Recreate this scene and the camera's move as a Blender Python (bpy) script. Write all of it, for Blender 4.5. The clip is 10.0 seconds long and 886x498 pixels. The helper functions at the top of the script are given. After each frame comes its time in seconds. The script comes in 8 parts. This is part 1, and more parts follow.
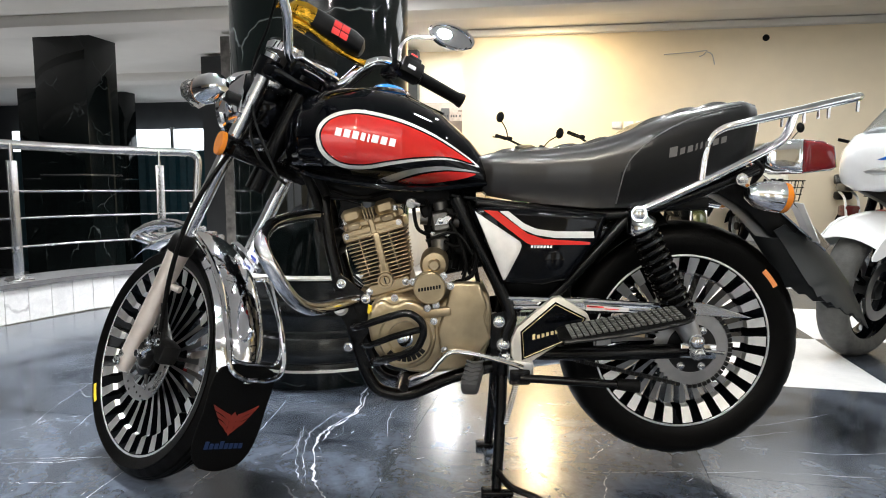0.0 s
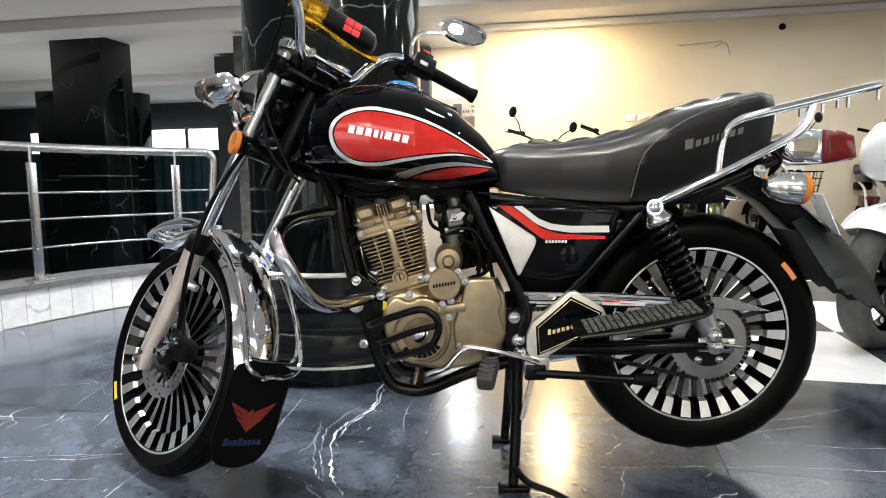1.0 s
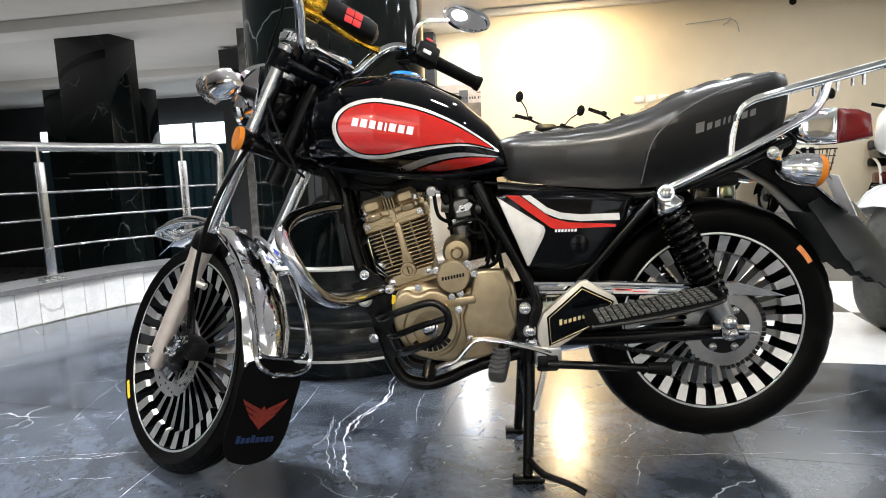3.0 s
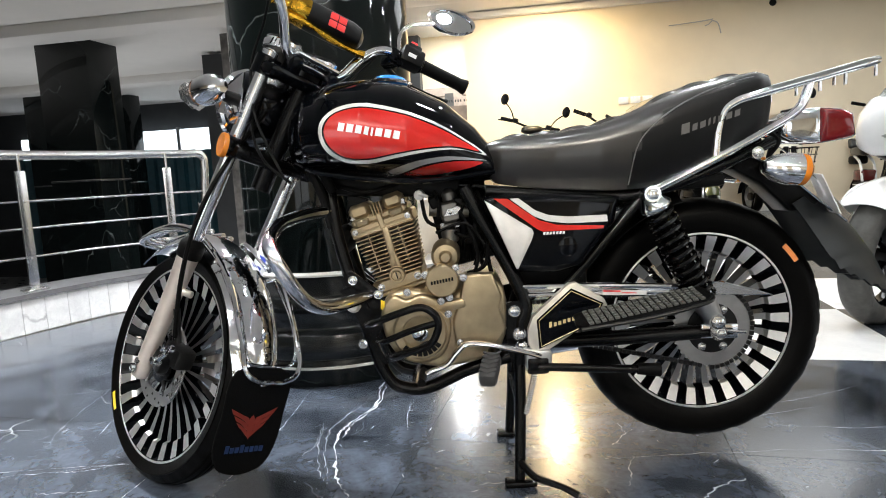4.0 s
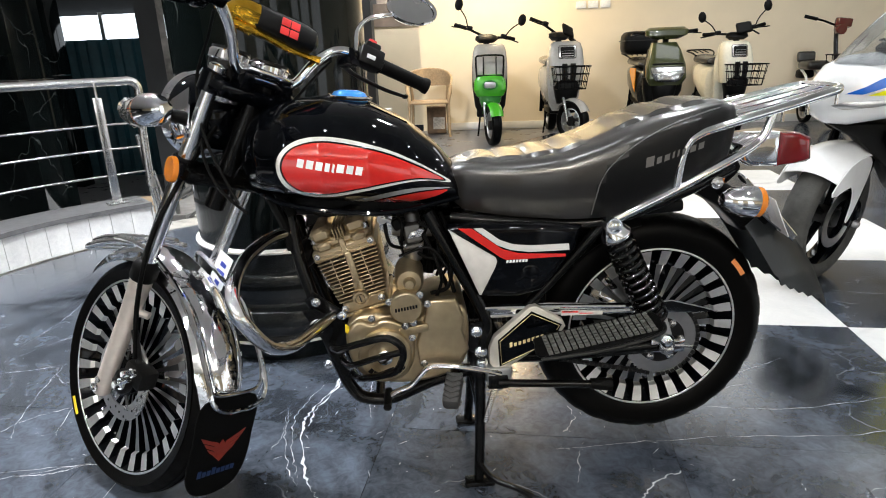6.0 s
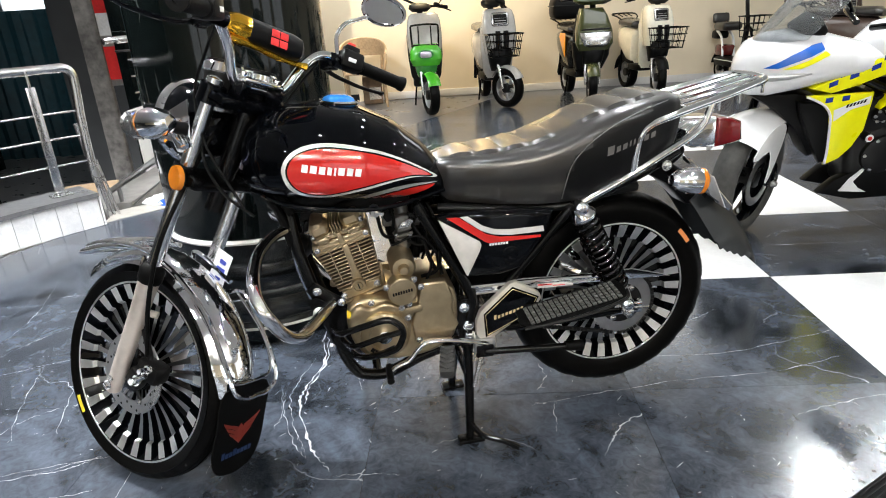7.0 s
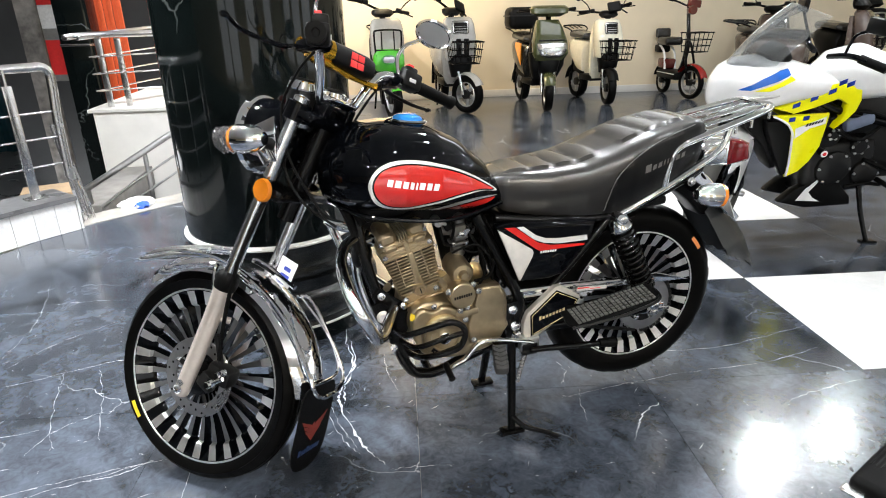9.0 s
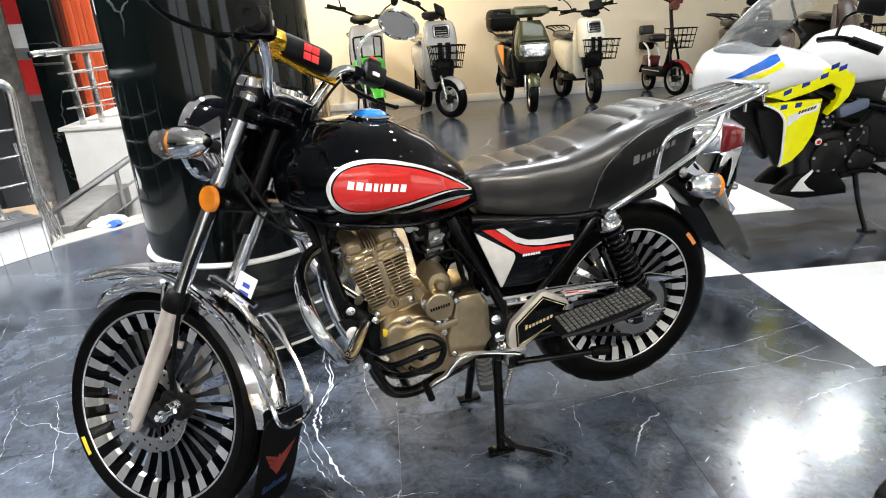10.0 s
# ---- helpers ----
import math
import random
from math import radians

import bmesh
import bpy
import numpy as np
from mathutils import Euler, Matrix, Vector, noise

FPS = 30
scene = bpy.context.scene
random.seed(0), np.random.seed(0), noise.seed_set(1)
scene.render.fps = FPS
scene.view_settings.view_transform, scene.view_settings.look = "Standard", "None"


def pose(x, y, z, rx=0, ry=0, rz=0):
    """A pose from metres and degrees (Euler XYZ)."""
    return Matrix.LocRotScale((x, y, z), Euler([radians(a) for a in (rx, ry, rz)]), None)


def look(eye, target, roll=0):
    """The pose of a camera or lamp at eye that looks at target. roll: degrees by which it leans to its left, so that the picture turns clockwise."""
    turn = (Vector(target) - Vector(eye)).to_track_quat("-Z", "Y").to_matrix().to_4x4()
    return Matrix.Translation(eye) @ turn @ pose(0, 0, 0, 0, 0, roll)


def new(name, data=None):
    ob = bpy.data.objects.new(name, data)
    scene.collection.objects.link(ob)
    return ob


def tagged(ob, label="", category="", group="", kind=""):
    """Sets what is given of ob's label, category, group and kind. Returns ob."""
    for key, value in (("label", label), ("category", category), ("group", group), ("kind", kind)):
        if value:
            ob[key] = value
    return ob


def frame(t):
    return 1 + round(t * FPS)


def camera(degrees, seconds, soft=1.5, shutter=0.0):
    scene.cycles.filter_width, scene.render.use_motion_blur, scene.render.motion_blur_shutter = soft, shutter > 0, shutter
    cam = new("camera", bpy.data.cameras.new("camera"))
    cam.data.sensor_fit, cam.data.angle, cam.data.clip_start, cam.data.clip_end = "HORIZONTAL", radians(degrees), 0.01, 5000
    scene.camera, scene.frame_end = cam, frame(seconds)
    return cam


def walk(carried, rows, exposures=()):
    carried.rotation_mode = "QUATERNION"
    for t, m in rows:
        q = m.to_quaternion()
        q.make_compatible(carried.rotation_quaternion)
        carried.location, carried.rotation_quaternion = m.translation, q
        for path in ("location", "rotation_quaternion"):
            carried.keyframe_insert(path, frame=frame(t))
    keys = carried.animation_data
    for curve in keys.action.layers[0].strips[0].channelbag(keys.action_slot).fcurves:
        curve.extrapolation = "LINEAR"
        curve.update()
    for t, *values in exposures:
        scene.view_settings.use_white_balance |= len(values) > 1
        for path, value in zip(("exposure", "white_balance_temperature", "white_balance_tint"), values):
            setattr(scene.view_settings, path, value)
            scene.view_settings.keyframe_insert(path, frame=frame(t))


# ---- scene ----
cam = camera(72.2, 10.0, 1.0)
PATH = [
    (0, (0.211, 0.08, 0.726), (-0.091, 2.046, 0.524), 0.1),
    (0.5, (0.209, 0.08, 0.727), (-0.123, 2.041, 0.516), -0.4),
    (1, (0.21, 0.081, 0.726), (-0.137, 2.039, 0.511), -0.7),
    (1.5, (0.213, 0.09, 0.729), (-0.132, 2.046, 0.496), -1.4),
    (2, (0.212, 0.098, 0.729), (-0.162, 2.047, 0.486), -2.1),
    (2.5, (0.212, 0.099, 0.733), (-0.171, 2.045, 0.475), -2.3),
    (4, (0.209, 0.105, 0.737), (-0.131, 2.06, 0.489), -3.0),
    (4.5, (0.217, 0.147, 0.761), (-0.154, 2.093, 0.485), -5.5),
    (5, (0.237, 0.232, 0.799), (-0.127, 2.166, 0.439), -5.3),
    (5.5, (0.237, 0.26, 0.901), (-0.019, 2.161, 0.333), -3.0),
    (5.7, (0.216, 0.234, 0.962), (0.004, 2.135, 0.381), -2.4),
    (6.8, (0.102, 0.046, 1.144), (0.032, 1.909, 0.42), -3.2),
    (7, (0.062, 0.042, 1.148), (0.088, 1.904, 0.418), -3.4),
    (7.5, (-0.054, 0.004, 1.168), (0.038, 1.86, 0.429), -3.3),
    (8, (-0.147, -0.013, 1.182), (-0.049, 1.828, 0.407), -2.3),
    (8.5, (-0.225, -0.025, 1.212), (-0.045, 1.81, 0.438), -1.8),
    (9, (-0.27, -0.047, 1.225), (-0.03, 1.798, 0.49), -1.1),
    (9.5, (-0.253, -0.024, 1.217), (0.025, 1.828, 0.514), -1.3),
    (10, (-0.201, 0.078, 1.167), (0.061, 1.928, 0.456), -3.2),
]
walk(cam, [(t, look(eye, target, roll)) for t, eye, target, roll in PATH], [(0, 0.1), (1, 0.03), (1.5, 0.0), (2.5, 0.05), (4, 0.06), (4.5, 0.02), (5, 0.06), (5.5, -0.2), (7, 0.03), (7.5, -0.07), (8, 0.08), (8.5, 0.02), (9, 0.13), (10, 0.14)])

# ---- world, lights, exposure ----
scene.view_settings.exposure = 0.0
world = bpy.data.worlds.new("world")
scene.world = world
world.use_nodes = True
world.node_tree.nodes["Background"].inputs[0].default_value = (0.75, 0.85, 1.0, 1)
world.node_tree.nodes["Background"].inputs[1].default_value = 0.015


def disc_lamp(x, y, z, watts, size=0.13, colour=(0.97, 0.985, 1.0)):
    data = bpy.data.lights.new("downlight_lamp", "AREA")
    data.shape, data.size, data.energy, data.color = "DISK", size, watts, colour
    ob = new("downlight_lamp", data)
    ob.matrix_world = pose(x, y, z)
    return ob


# ---- materials ----
def mat(name, colour, rough=0.5, metal=0.0, vary=0.12, scale=40.0, bump=0.0, bscale=200.0, coat=0.0, crough=0.03, spread=0.1, emit=None, trans=0.0, ior=1.45, alpha=1.0, spec=0.5):
    m = bpy.data.materials.new(name)
    m.use_nodes = True
    nt = m.node_tree
    b = nt.nodes["Principled BSDF"]
    b.inputs["Metallic"].default_value = metal
    b.inputs["IOR"].default_value = ior
    b.inputs["Specular IOR Level"].default_value = spec
    b.inputs["Coat Weight"].default_value = coat
    b.inputs["Coat Roughness"].default_value = crough
    b.inputs["Transmission Weight"].default_value = trans
    b.inputs["Alpha"].default_value = alpha
    co = nt.nodes.new("ShaderNodeTexCoord")
    n1 = nt.nodes.new("ShaderNodeTexNoise")
    n1.inputs["Scale"].default_value = scale
    n1.inputs["Detail"].default_value = 5
    n2 = nt.nodes.new("ShaderNodeTexNoise")
    n2.inputs["Scale"].default_value = scale * 0.13
    n2.inputs["Detail"].default_value = 3
    nt.links.new(co.outputs["Object"], n1.inputs["Vector"])
    nt.links.new(co.outputs["Object"], n2.inputs["Vector"])
    mixn = nt.nodes.new("ShaderNodeMath")
    mixn.operation = "ADD"
    nt.links.new(n1.outputs[0], mixn.inputs[0])
    nt.links.new(n2.outputs[0], mixn.inputs[1])
    ramp = nt.nodes.new("ShaderNodeMapRange")
    ramp.inputs["From Min"].default_value, ramp.inputs["From Max"].default_value = 0.7, 1.3
    nt.links.new(mixn.outputs[0], ramp.inputs["Value"])
    mx = nt.nodes.new("ShaderNodeMix")
    mx.data_type = "RGBA"
    mx.inputs[6].default_value = (*[c * (1 - vary) for c in colour], 1)
    mx.inputs[7].default_value = (*[min(1, c * (1 + vary)) for c in colour], 1)
    nt.links.new(ramp.outputs[0], mx.inputs[0])
    nt.links.new(mx.outputs[2], b.inputs["Base Color"])
    rr = nt.nodes.new("ShaderNodeMapRange")
    rr.inputs["To Min"].default_value = max(0.0, rough * (1 - spread * 3))
    rr.inputs["To Max"].default_value = min(1.0, rough * (1 + spread * 3))
    nt.links.new(n2.outputs[0], rr.inputs["Value"])
    nt.links.new(rr.outputs[0], b.inputs["Roughness"])
    if bump:
        n3 = nt.nodes.new("ShaderNodeTexNoise")
        n3.inputs["Scale"].default_value = bscale
        n3.inputs["Detail"].default_value = 3
        nt.links.new(co.outputs["Object"], n3.inputs["Vector"])
        bp = nt.nodes.new("ShaderNodeBump")
        bp.inputs["Strength"].default_value = bump
        bp.inputs["Distance"].default_value = 0.002
        nt.links.new(n3.outputs[0], bp.inputs["Height"])
        nt.links.new(bp.outputs[0], b.inputs["Normal"])
    if emit:
        b.inputs["Emission Color"].default_value = (*emit[:3], 1)
        b.inputs["Emission Strength"].default_value = emit[3]
    return m


BLACK = mat("gloss_black_paint", (0.0012, 0.0015, 0.0022), 0.05, coat=0.25, vary=0.3, spec=0.12)
SPRING = mat("gloss_black_spring_enamel", (0.002, 0.002, 0.002), 0.12, spec=0.6)
FRAME = mat("black_frame_enamel", (0.002, 0.002, 0.002), 0.2, coat=0.05, spec=0.25)
PLASTIC = mat("black_plastic", (0.0025, 0.0025, 0.0025), 0.42, bump=0.15, bscale=500, spec=0.18)
RUBBER = mat("black_rubber", (0.0025, 0.0025, 0.0025), 0.55, bump=0.3, bscale=300, spec=0.1)
TYRE = mat("tyre_rubber", (0.0014, 0.0013, 0.0012), 0.42, bump=0.25, bscale=250, vary=0.3, spec=0.1)
CHROME = mat("chrome", (0.92, 0.93, 0.95), 0.06, 1.0, vary=0.03, bump=0.02, bscale=30)
STEEL = mat("brushed_steel", (0.6, 0.6, 0.6), 0.25, 1.0, bump=0.05, bscale=300)
DULL = mat("dull_zinc", (0.5, 0.5, 0.5), 0.38, 1.0, bump=0.08)
SILVER = mat("silver_fork_paint", (0.74, 0.66, 0.6), 0.33, 0.6, bump=0.03)
MACHINED = mat("machined_alloy", (0.86, 0.85, 0.83), 0.36, 1.0, bump=0.04, bscale=400)
GOLD = mat("bronze_engine_paint", (0.405, 0.325, 0.208), 0.33, 0.92, vary=0.15, bump=0.12, bscale=350)
PEARL = mat("pearl_white_paint", (0.72, 0.69, 0.65), 0.22, 0.3, coat=0.6)
RED = mat("red_paint", (0.55, 0.016, 0.012), 0.15, coat=1.0, vary=0.1)
WHITE = mat("silver_white_decal", (0.72, 0.7, 0.68), 0.2, 0.2, coat=0.6, vary=0.05)
GREYD = mat("grey_decal", (0.35, 0.35, 0.36), 0.2, 0.3, coat=0.6)
POLISHED = mat("polished_tube", (0.95, 0.95, 0.96), 0.17, 1.0, vary=0.03, bump=0.02, bscale=60)
SEAT = mat("black_vinyl", (0.0065, 0.005, 0.0034), 0.42, bump=0.07, bscale=700, vary=0.2, spec=0.5, coat=1.0, crough=0.2)
SEATB = mat("matt_black_vinyl", (0.0025, 0.0025, 0.0026), 0.4, bump=0.08, bscale=700, vary=0.2, spec=0.3)
PIPING = mat("grey_piping", (0.4, 0.4, 0.4), 0.4)
SEAM = mat("dark_grey_seam", (0.10, 0.10, 0.10), 0.35)
# inner spoke blades: same alloy as MACHINED, shade put into the colour
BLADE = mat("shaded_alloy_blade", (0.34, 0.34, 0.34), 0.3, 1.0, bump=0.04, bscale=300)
AMBER = mat("amber_lens", (0.6, 0.18, 0.01), 0.18, vary=0.1, coat=0.5, bump=0.2, bscale=250)
REDLENS = mat("red_lens", (0.13, 0.003, 0.005), 0.1, coat=0.8)
CLEAR = mat("clear_plastic", (0.97, 0.97, 0.97), 0.03, trans=0.95, bump=0.1, bscale=60)
BLUE = mat("blue_protective_film", (0.01, 0.16, 0.5), 0.25, coat=0.4, bump=0.3, bscale=80)
FILM = mat("gold_cellophane", (0.85, 0.46, 0.04), 0.1, 0.92, bump=0.9, bscale=55, vary=0.3)
PEGR = mat("worn_grey_rubber", (0.035, 0.035, 0.035), 0.6, bump=0.3)
STUDS = mat("dusty_grey_studs", (0.10, 0.10, 0.095), 0.5, bump=0.2)
LABELW = mat("white_label", (0.8, 0.8, 0.8), 0.5)
LABELY = mat("yellow_label", (0.85, 0.6, 0.03), 0.5)
LABELO = mat("orange_label", (0.75, 0.25, 0.08), 0.5)
LABELR = mat("red_label", (0.7, 0.03, 0.03), 0.4)
LABELB = mat("blue_print", (0.02, 0.04, 0.3), 0.5)
GLASS = mat("mirror_glass", (0.85, 0.87, 0.9), 0.02, 1.0, vary=0.02)
FLAPG = mat("grey_black_flap_plastic", (0.009, 0.011, 0.012), 0.3, bump=0.1)
FILMCHROME = mat("chrome_under_film", (0.93, 0.94, 0.96), 0.05, 1.0, vary=0.03, bump=0.5, bscale=48)
BMARBLE = mat("black_marble", (0.004, 0.005, 0.0052), 0.24, spec=0.7, vary=0.5, scale=6)
WALLP = mat("cream_wall_paint", (0.80, 0.695, 0.52), 0.7, vary=0.04, scale=4, bump=0.05, bscale=60)
CEILP = mat("white_ceiling_paint", (0.72, 0.7, 0.67), 0.8, vary=0.03, scale=3)
PALE = mat("pale_stone", (0.72, 0.7, 0.67), 0.35, vary=0.06, scale=8)
DARKTRIM = mat("dark_granite_coping", (0.12, 0.12, 0.125), 0.3, vary=0.25, scale=30)
ENGBLK = mat("dark_engine_metal", (0.008, 0.008, 0.008), 0.4, 0.3, bump=0.2)
DECO = mat("decal_red_wing", (0.16, 0.018, 0.010), 0.5)
DECB = mat("decal_blue", (0.008, 0.022, 0.075), 0.5)
DISCM = mat("brake_disc_steel", (0.42, 0.42, 0.42), 0.3, 1.0, bump=0.05)
WOOL = mat("warm_reflector", (0.8, 0.8, 0.78), 0.15, 0.9)


def marble(name, dark, light, vein, vein_scale, rough, vein_w=0.02, spec=0.5):
    m = bpy.data.materials.new(name)
    m.use_nodes = True
    nt = m.node_tree
    b = nt.nodes["Principled BSDF"]
    b.inputs["Specular IOR Level"].default_value = spec
    co = nt.nodes.new("ShaderNodeTexCoord")
    info = nt.nodes.new("ShaderNodeObjectInfo")
    off = nt.nodes.new("ShaderNodeVectorMath")
    off.operation = "SCALE"
    off.inputs[0].default_value = (37.0, 61.0, 19.0)
    nt.links.new(info.outputs["Random"], off.inputs["Scale"])
    add = nt.nodes.new("ShaderNodeVectorMath")
    add.operation = "ADD"
    nt.links.new(co.outputs["Object"], add.inputs[0])
    nt.links.new(off.outputs[0], add.inputs[1])
    cloud = nt.nodes.new("ShaderNodeTexNoise")
    cloud.inputs["Scale"].default_value = 3.5
    cloud.inputs["Detail"].default_value = 7
    cloud.inputs["Roughness"].default_value = 0.62
    cloud.inputs["Distortion"].default_value = 0.8
    nt.links.new(add.outputs[0], cloud.inputs["Vector"])
    r1 = nt.nodes.new("ShaderNodeValToRGB")
    r1.color_ramp.elements[0].position, r1.color_ramp.elements[1].position = 0.3, 0.75
    r1.color_ramp.elements[0].color, r1.color_ramp.elements[1].color = (*dark, 1), (*light, 1)
    fine = nt.nodes.new("ShaderNodeTexNoise")
    fine.inputs["Scale"].default_value = 26.0
    fine.inputs["Detail"].default_value = 8
    fine.inputs["Roughness"].default_value = 0.7
    fine.inputs["Distortion"].default_value = 1.5
    nt.links.new(add.outputs[0], fine.inputs["Vector"])
    fadd = nt.nodes.new("ShaderNodeMath")
    fadd.operation = "MULTIPLY_ADD"
    fadd.inputs[1].default_value = 0.55
    nt.links.new(fine.outputs[0], fadd.inputs[0])
    fsub = nt.nodes.new("ShaderNodeMath")
    fsub.operation = "SUBTRACT"
    fsub.inputs[1].default_value = 0.275
    nt.links.new(cloud.outputs[0], fsub.inputs[0])
    nt.links.new(fsub.outputs[0], fadd.inputs[2])
    nt.links.new(fadd.outputs[0], r1.inputs[0])
    warp = nt.nodes.new("ShaderNodeTexNoise")
    warp.inputs["Scale"].default_value = 2.2
    warp.inputs["Detail"].default_value = 6
    nt.links.new(add.outputs[0], warp.inputs["Vector"])
    wmix = nt.nodes.new("ShaderNodeMix")
    wmix.data_type = "VECTOR"
    wmix.inputs[0].default_value = 0.35
    nt.links.new(add.outputs[0], wmix.inputs[4])
    nt.links.new(warp.outputs[1], wmix.inputs[5])
    vor = nt.nodes.new("ShaderNodeTexVoronoi")
    vor.feature = "DISTANCE_TO_EDGE"
    vor.inputs["Scale"].default_value = vein_scale
    nt.links.new(wmix.outputs[1], vor.inputs["Vector"])
    thin = nt.nodes.new("ShaderNodeMapRange")
    thin.inputs["From Min"].default_value, thin.inputs["From Max"].default_value = 0.0, vein_w
    thin.inputs["To Min"].default_value, thin.inputs["To Max"].default_value = 1.0, 0.0
    nt.links.new(vor.outputs["Distance"], thin.inputs["Value"])
    gate = nt.nodes.new("ShaderNodeTexNoise")
    gate.inputs["Scale"].default_value = 1.9
    nt.links.new(add.outputs[0], gate.inputs["Vector"])
    gr = nt.nodes.new("ShaderNodeMapRange")
    gr.inputs["From Min"].default_value, gr.inputs["From Max"].default_value = 0.48, 0.66
    nt.links.new(gate.outputs[0], gr.inputs["Value"])
    mul = nt.nodes.new("ShaderNodeMath")
    mul.operation = "MULTIPLY"
    nt.links.new(thin.outputs[0], mul.inputs[0])
    nt.links.new(gr.outputs[0], mul.inputs[1])
    mx = nt.nodes.new("ShaderNodeMix")
    mx.data_type = "RGBA"
    nt.links.new(mul.outputs[0], mx.inputs[0])
    nt.links.new(r1.outputs[0], mx.inputs[6])
    mx.inputs[7].default_value = (*vein, 1)
    nt.links.new(mx.outputs[2], b.inputs["Base Color"])
    rg = nt.nodes.new("ShaderNodeMapRange")
    rg.inputs["To Min"].default_value, rg.inputs["To Max"].default_value = rough * 0.6, rough * 1.5
    nt.links.new(cloud.outputs[0], rg.inputs["Value"])
    nt.links.new(rg.outputs[0], b.inputs["Roughness"])
    return m


FLOORM = marble("dark_grey_marble", (0.006, 0.008, 0.0115), (0.092, 0.110, 0.144), (0.62, 0.64, 0.67), 2.0, 0.19, 0.0035, 0.9)
FLOORW = marble("white_marble", (0.72, 0.73, 0.74), (0.85, 0.85, 0.85), (0.55, 0.55, 0.56), 1.5, 0.14)
CURBM = marble("white_veined_marble", (0.6, 0.6, 0.62), (0.85, 0.85, 0.85), (0.35, 0.35, 0.37), 4.0, 0.2, 0.03)
PILLARM = marble("black_veined_marble", (0.0022, 0.0032, 0.0032), (0.005, 0.008, 0.008), (0.17, 0.19, 0.19), 1.5, 0.06, 0.005, 0.36)
VEIN = mat("white_vein", (0.52, 0.53, 0.56), 0.2, vary=0.15)


# ---- mesh helpers ----
def finish(name, bm, material, parent=None, label="", smooth=True, m=None):
    if m is not None:
        bm.transform(m)
    bmesh.ops.recalc_face_normals(bm, faces=bm.faces)
    me = bpy.data.meshes.new(name)
    bm.to_mesh(me)
    bm.free()
    for mm in (material if isinstance(material, (list, tuple)) else [material]):
        me.materials.append(mm)
    if smooth:
        me.shade_smooth()
        me.set_sharp_from_angle(angle=radians(38))
    ob = new(name, me)
    if parent is not None:
        ob.parent = parent
    if label:
        ob["label"] = label
    return ob


def part(name, bm, material, parent, label="", m=None, smooth=True):
    return finish(name, bm, material, parent, label, smooth, m)


def thing(name, label, category, m=None, group="", kind=""):
    ob = new(name)
    ob.empty_display_size = 0.1
    if m is not None:
        ob.matrix_world = m
    return tagged(ob, label, category, group, kind)


def merge(*bms):
    out = bmesh.new()
    for b in bms:
        me = bpy.data.meshes.new("tmp")
        b.to_mesh(me)
        b.free()
        out.from_mesh(me)
        bpy.data.meshes.remove(me)
    return out


def catmull(pts, k, closed=False):
    p = [Vector(a) for a in pts]
    n = len(p)
    if n < 3 or k <= 1:
        return p
    out = []
    for i in range(n if closed else n - 1):
        a, b, c, d = (p[(i + j) % n] if closed else p[min(max(i + j, 0), n - 1)] for j in (-1, 0, 1, 2))
        for s in range(k):
            t = s / k
            out.append(0.5 * (2 * b + (c - a) * t + (2 * a - 5 * b + 4 * c - d) * t * t + (3 * b - a - 3 * c + d) * t ** 3))
    if not closed:
        out.append(p[-1])
    return out


def tube(pts, r, n=10, k=6, closed=False, flat=1.0):
    path = catmull(pts, k, closed)
    bm = bmesh.new()
    N = len(path)
    rads = [r] * N if not isinstance(r, (list, tuple)) else [float(np.interp(i / max(1, N - 1), np.linspace(0, 1, len(r)), r)) for i in range(N)]
    rings, up = [], None
    for i, p in enumerate(path):
        a = path[(i - 1) % N] if closed or i else p
        b = path[(i + 1) % N] if closed or i < N - 1 else p
        t = (b - a).normalized()
        if up is None:
            up = Vector((0, 0, 1)) if abs(t.z) < 0.9 else Vector((0, 1, 0))
        side = t.cross(up).normalized()
        up = side.cross(t).normalized()
        rings.append([bm.verts.new(p + rads[i] * (math.cos(6.28318 * j / n) * side + flat * math.sin(6.28318 * j / n) * up)) for j in range(n)])
    for i in range(N if closed else N - 1):
        a, b = rings[i], rings[(i + 1) % N]
        for j in range(n):
            bm.faces.new((a[j], a[(j + 1) % n], b[(j + 1) % n], b[j]))
    if not closed:
        bm.faces.new(rings[0])
        bm.faces.new(list(reversed(rings[-1])))
    return bm


def lathe(profile, n=32, m=None, wave=None):
    """profile: (radius, height) pairs turned round the local z axis."""
    bm = bmesh.new()
    rings = []
    for q, (r, h) in enumerate(profile):
        if r < 1e-5:
            rings.append([bm.verts.new((0, 0, h))])
        else:
            rings.append([bm.verts.new(((r + (wave(q, j) if wave else 0)) * math.cos(6.283185 * j / n), (r + (wave(q, j) if wave else 0)) * math.sin(6.283185 * j / n), h)) for j in range(n)])
    for a, b in zip(rings, rings[1:]):
        for j in range(n):
            f = []
            for ring, jj in ((a, j), (a, j + 1), (b, j + 1), (b, j)):
                v = ring[jj % len(ring)]
                if v not in f:
                    f.append(v)
            if len(f) > 2:
                bm.faces.new(f)
    if m is not None:
        bm.transform(m)
    return bm


def rod(a, b, r, n=12, r2=None):
    a, b = Vector(a), Vector(b)
    ln = (b - a).length
    q = (b - a).to_track_quat("Z", "Y").to_matrix().to_4x4()
    r2 = r if r2 is None else r2
    return lathe([(0, 0), (r, 0), (r2, ln), (0, ln)], n, Matrix.Translation(a) @ q)


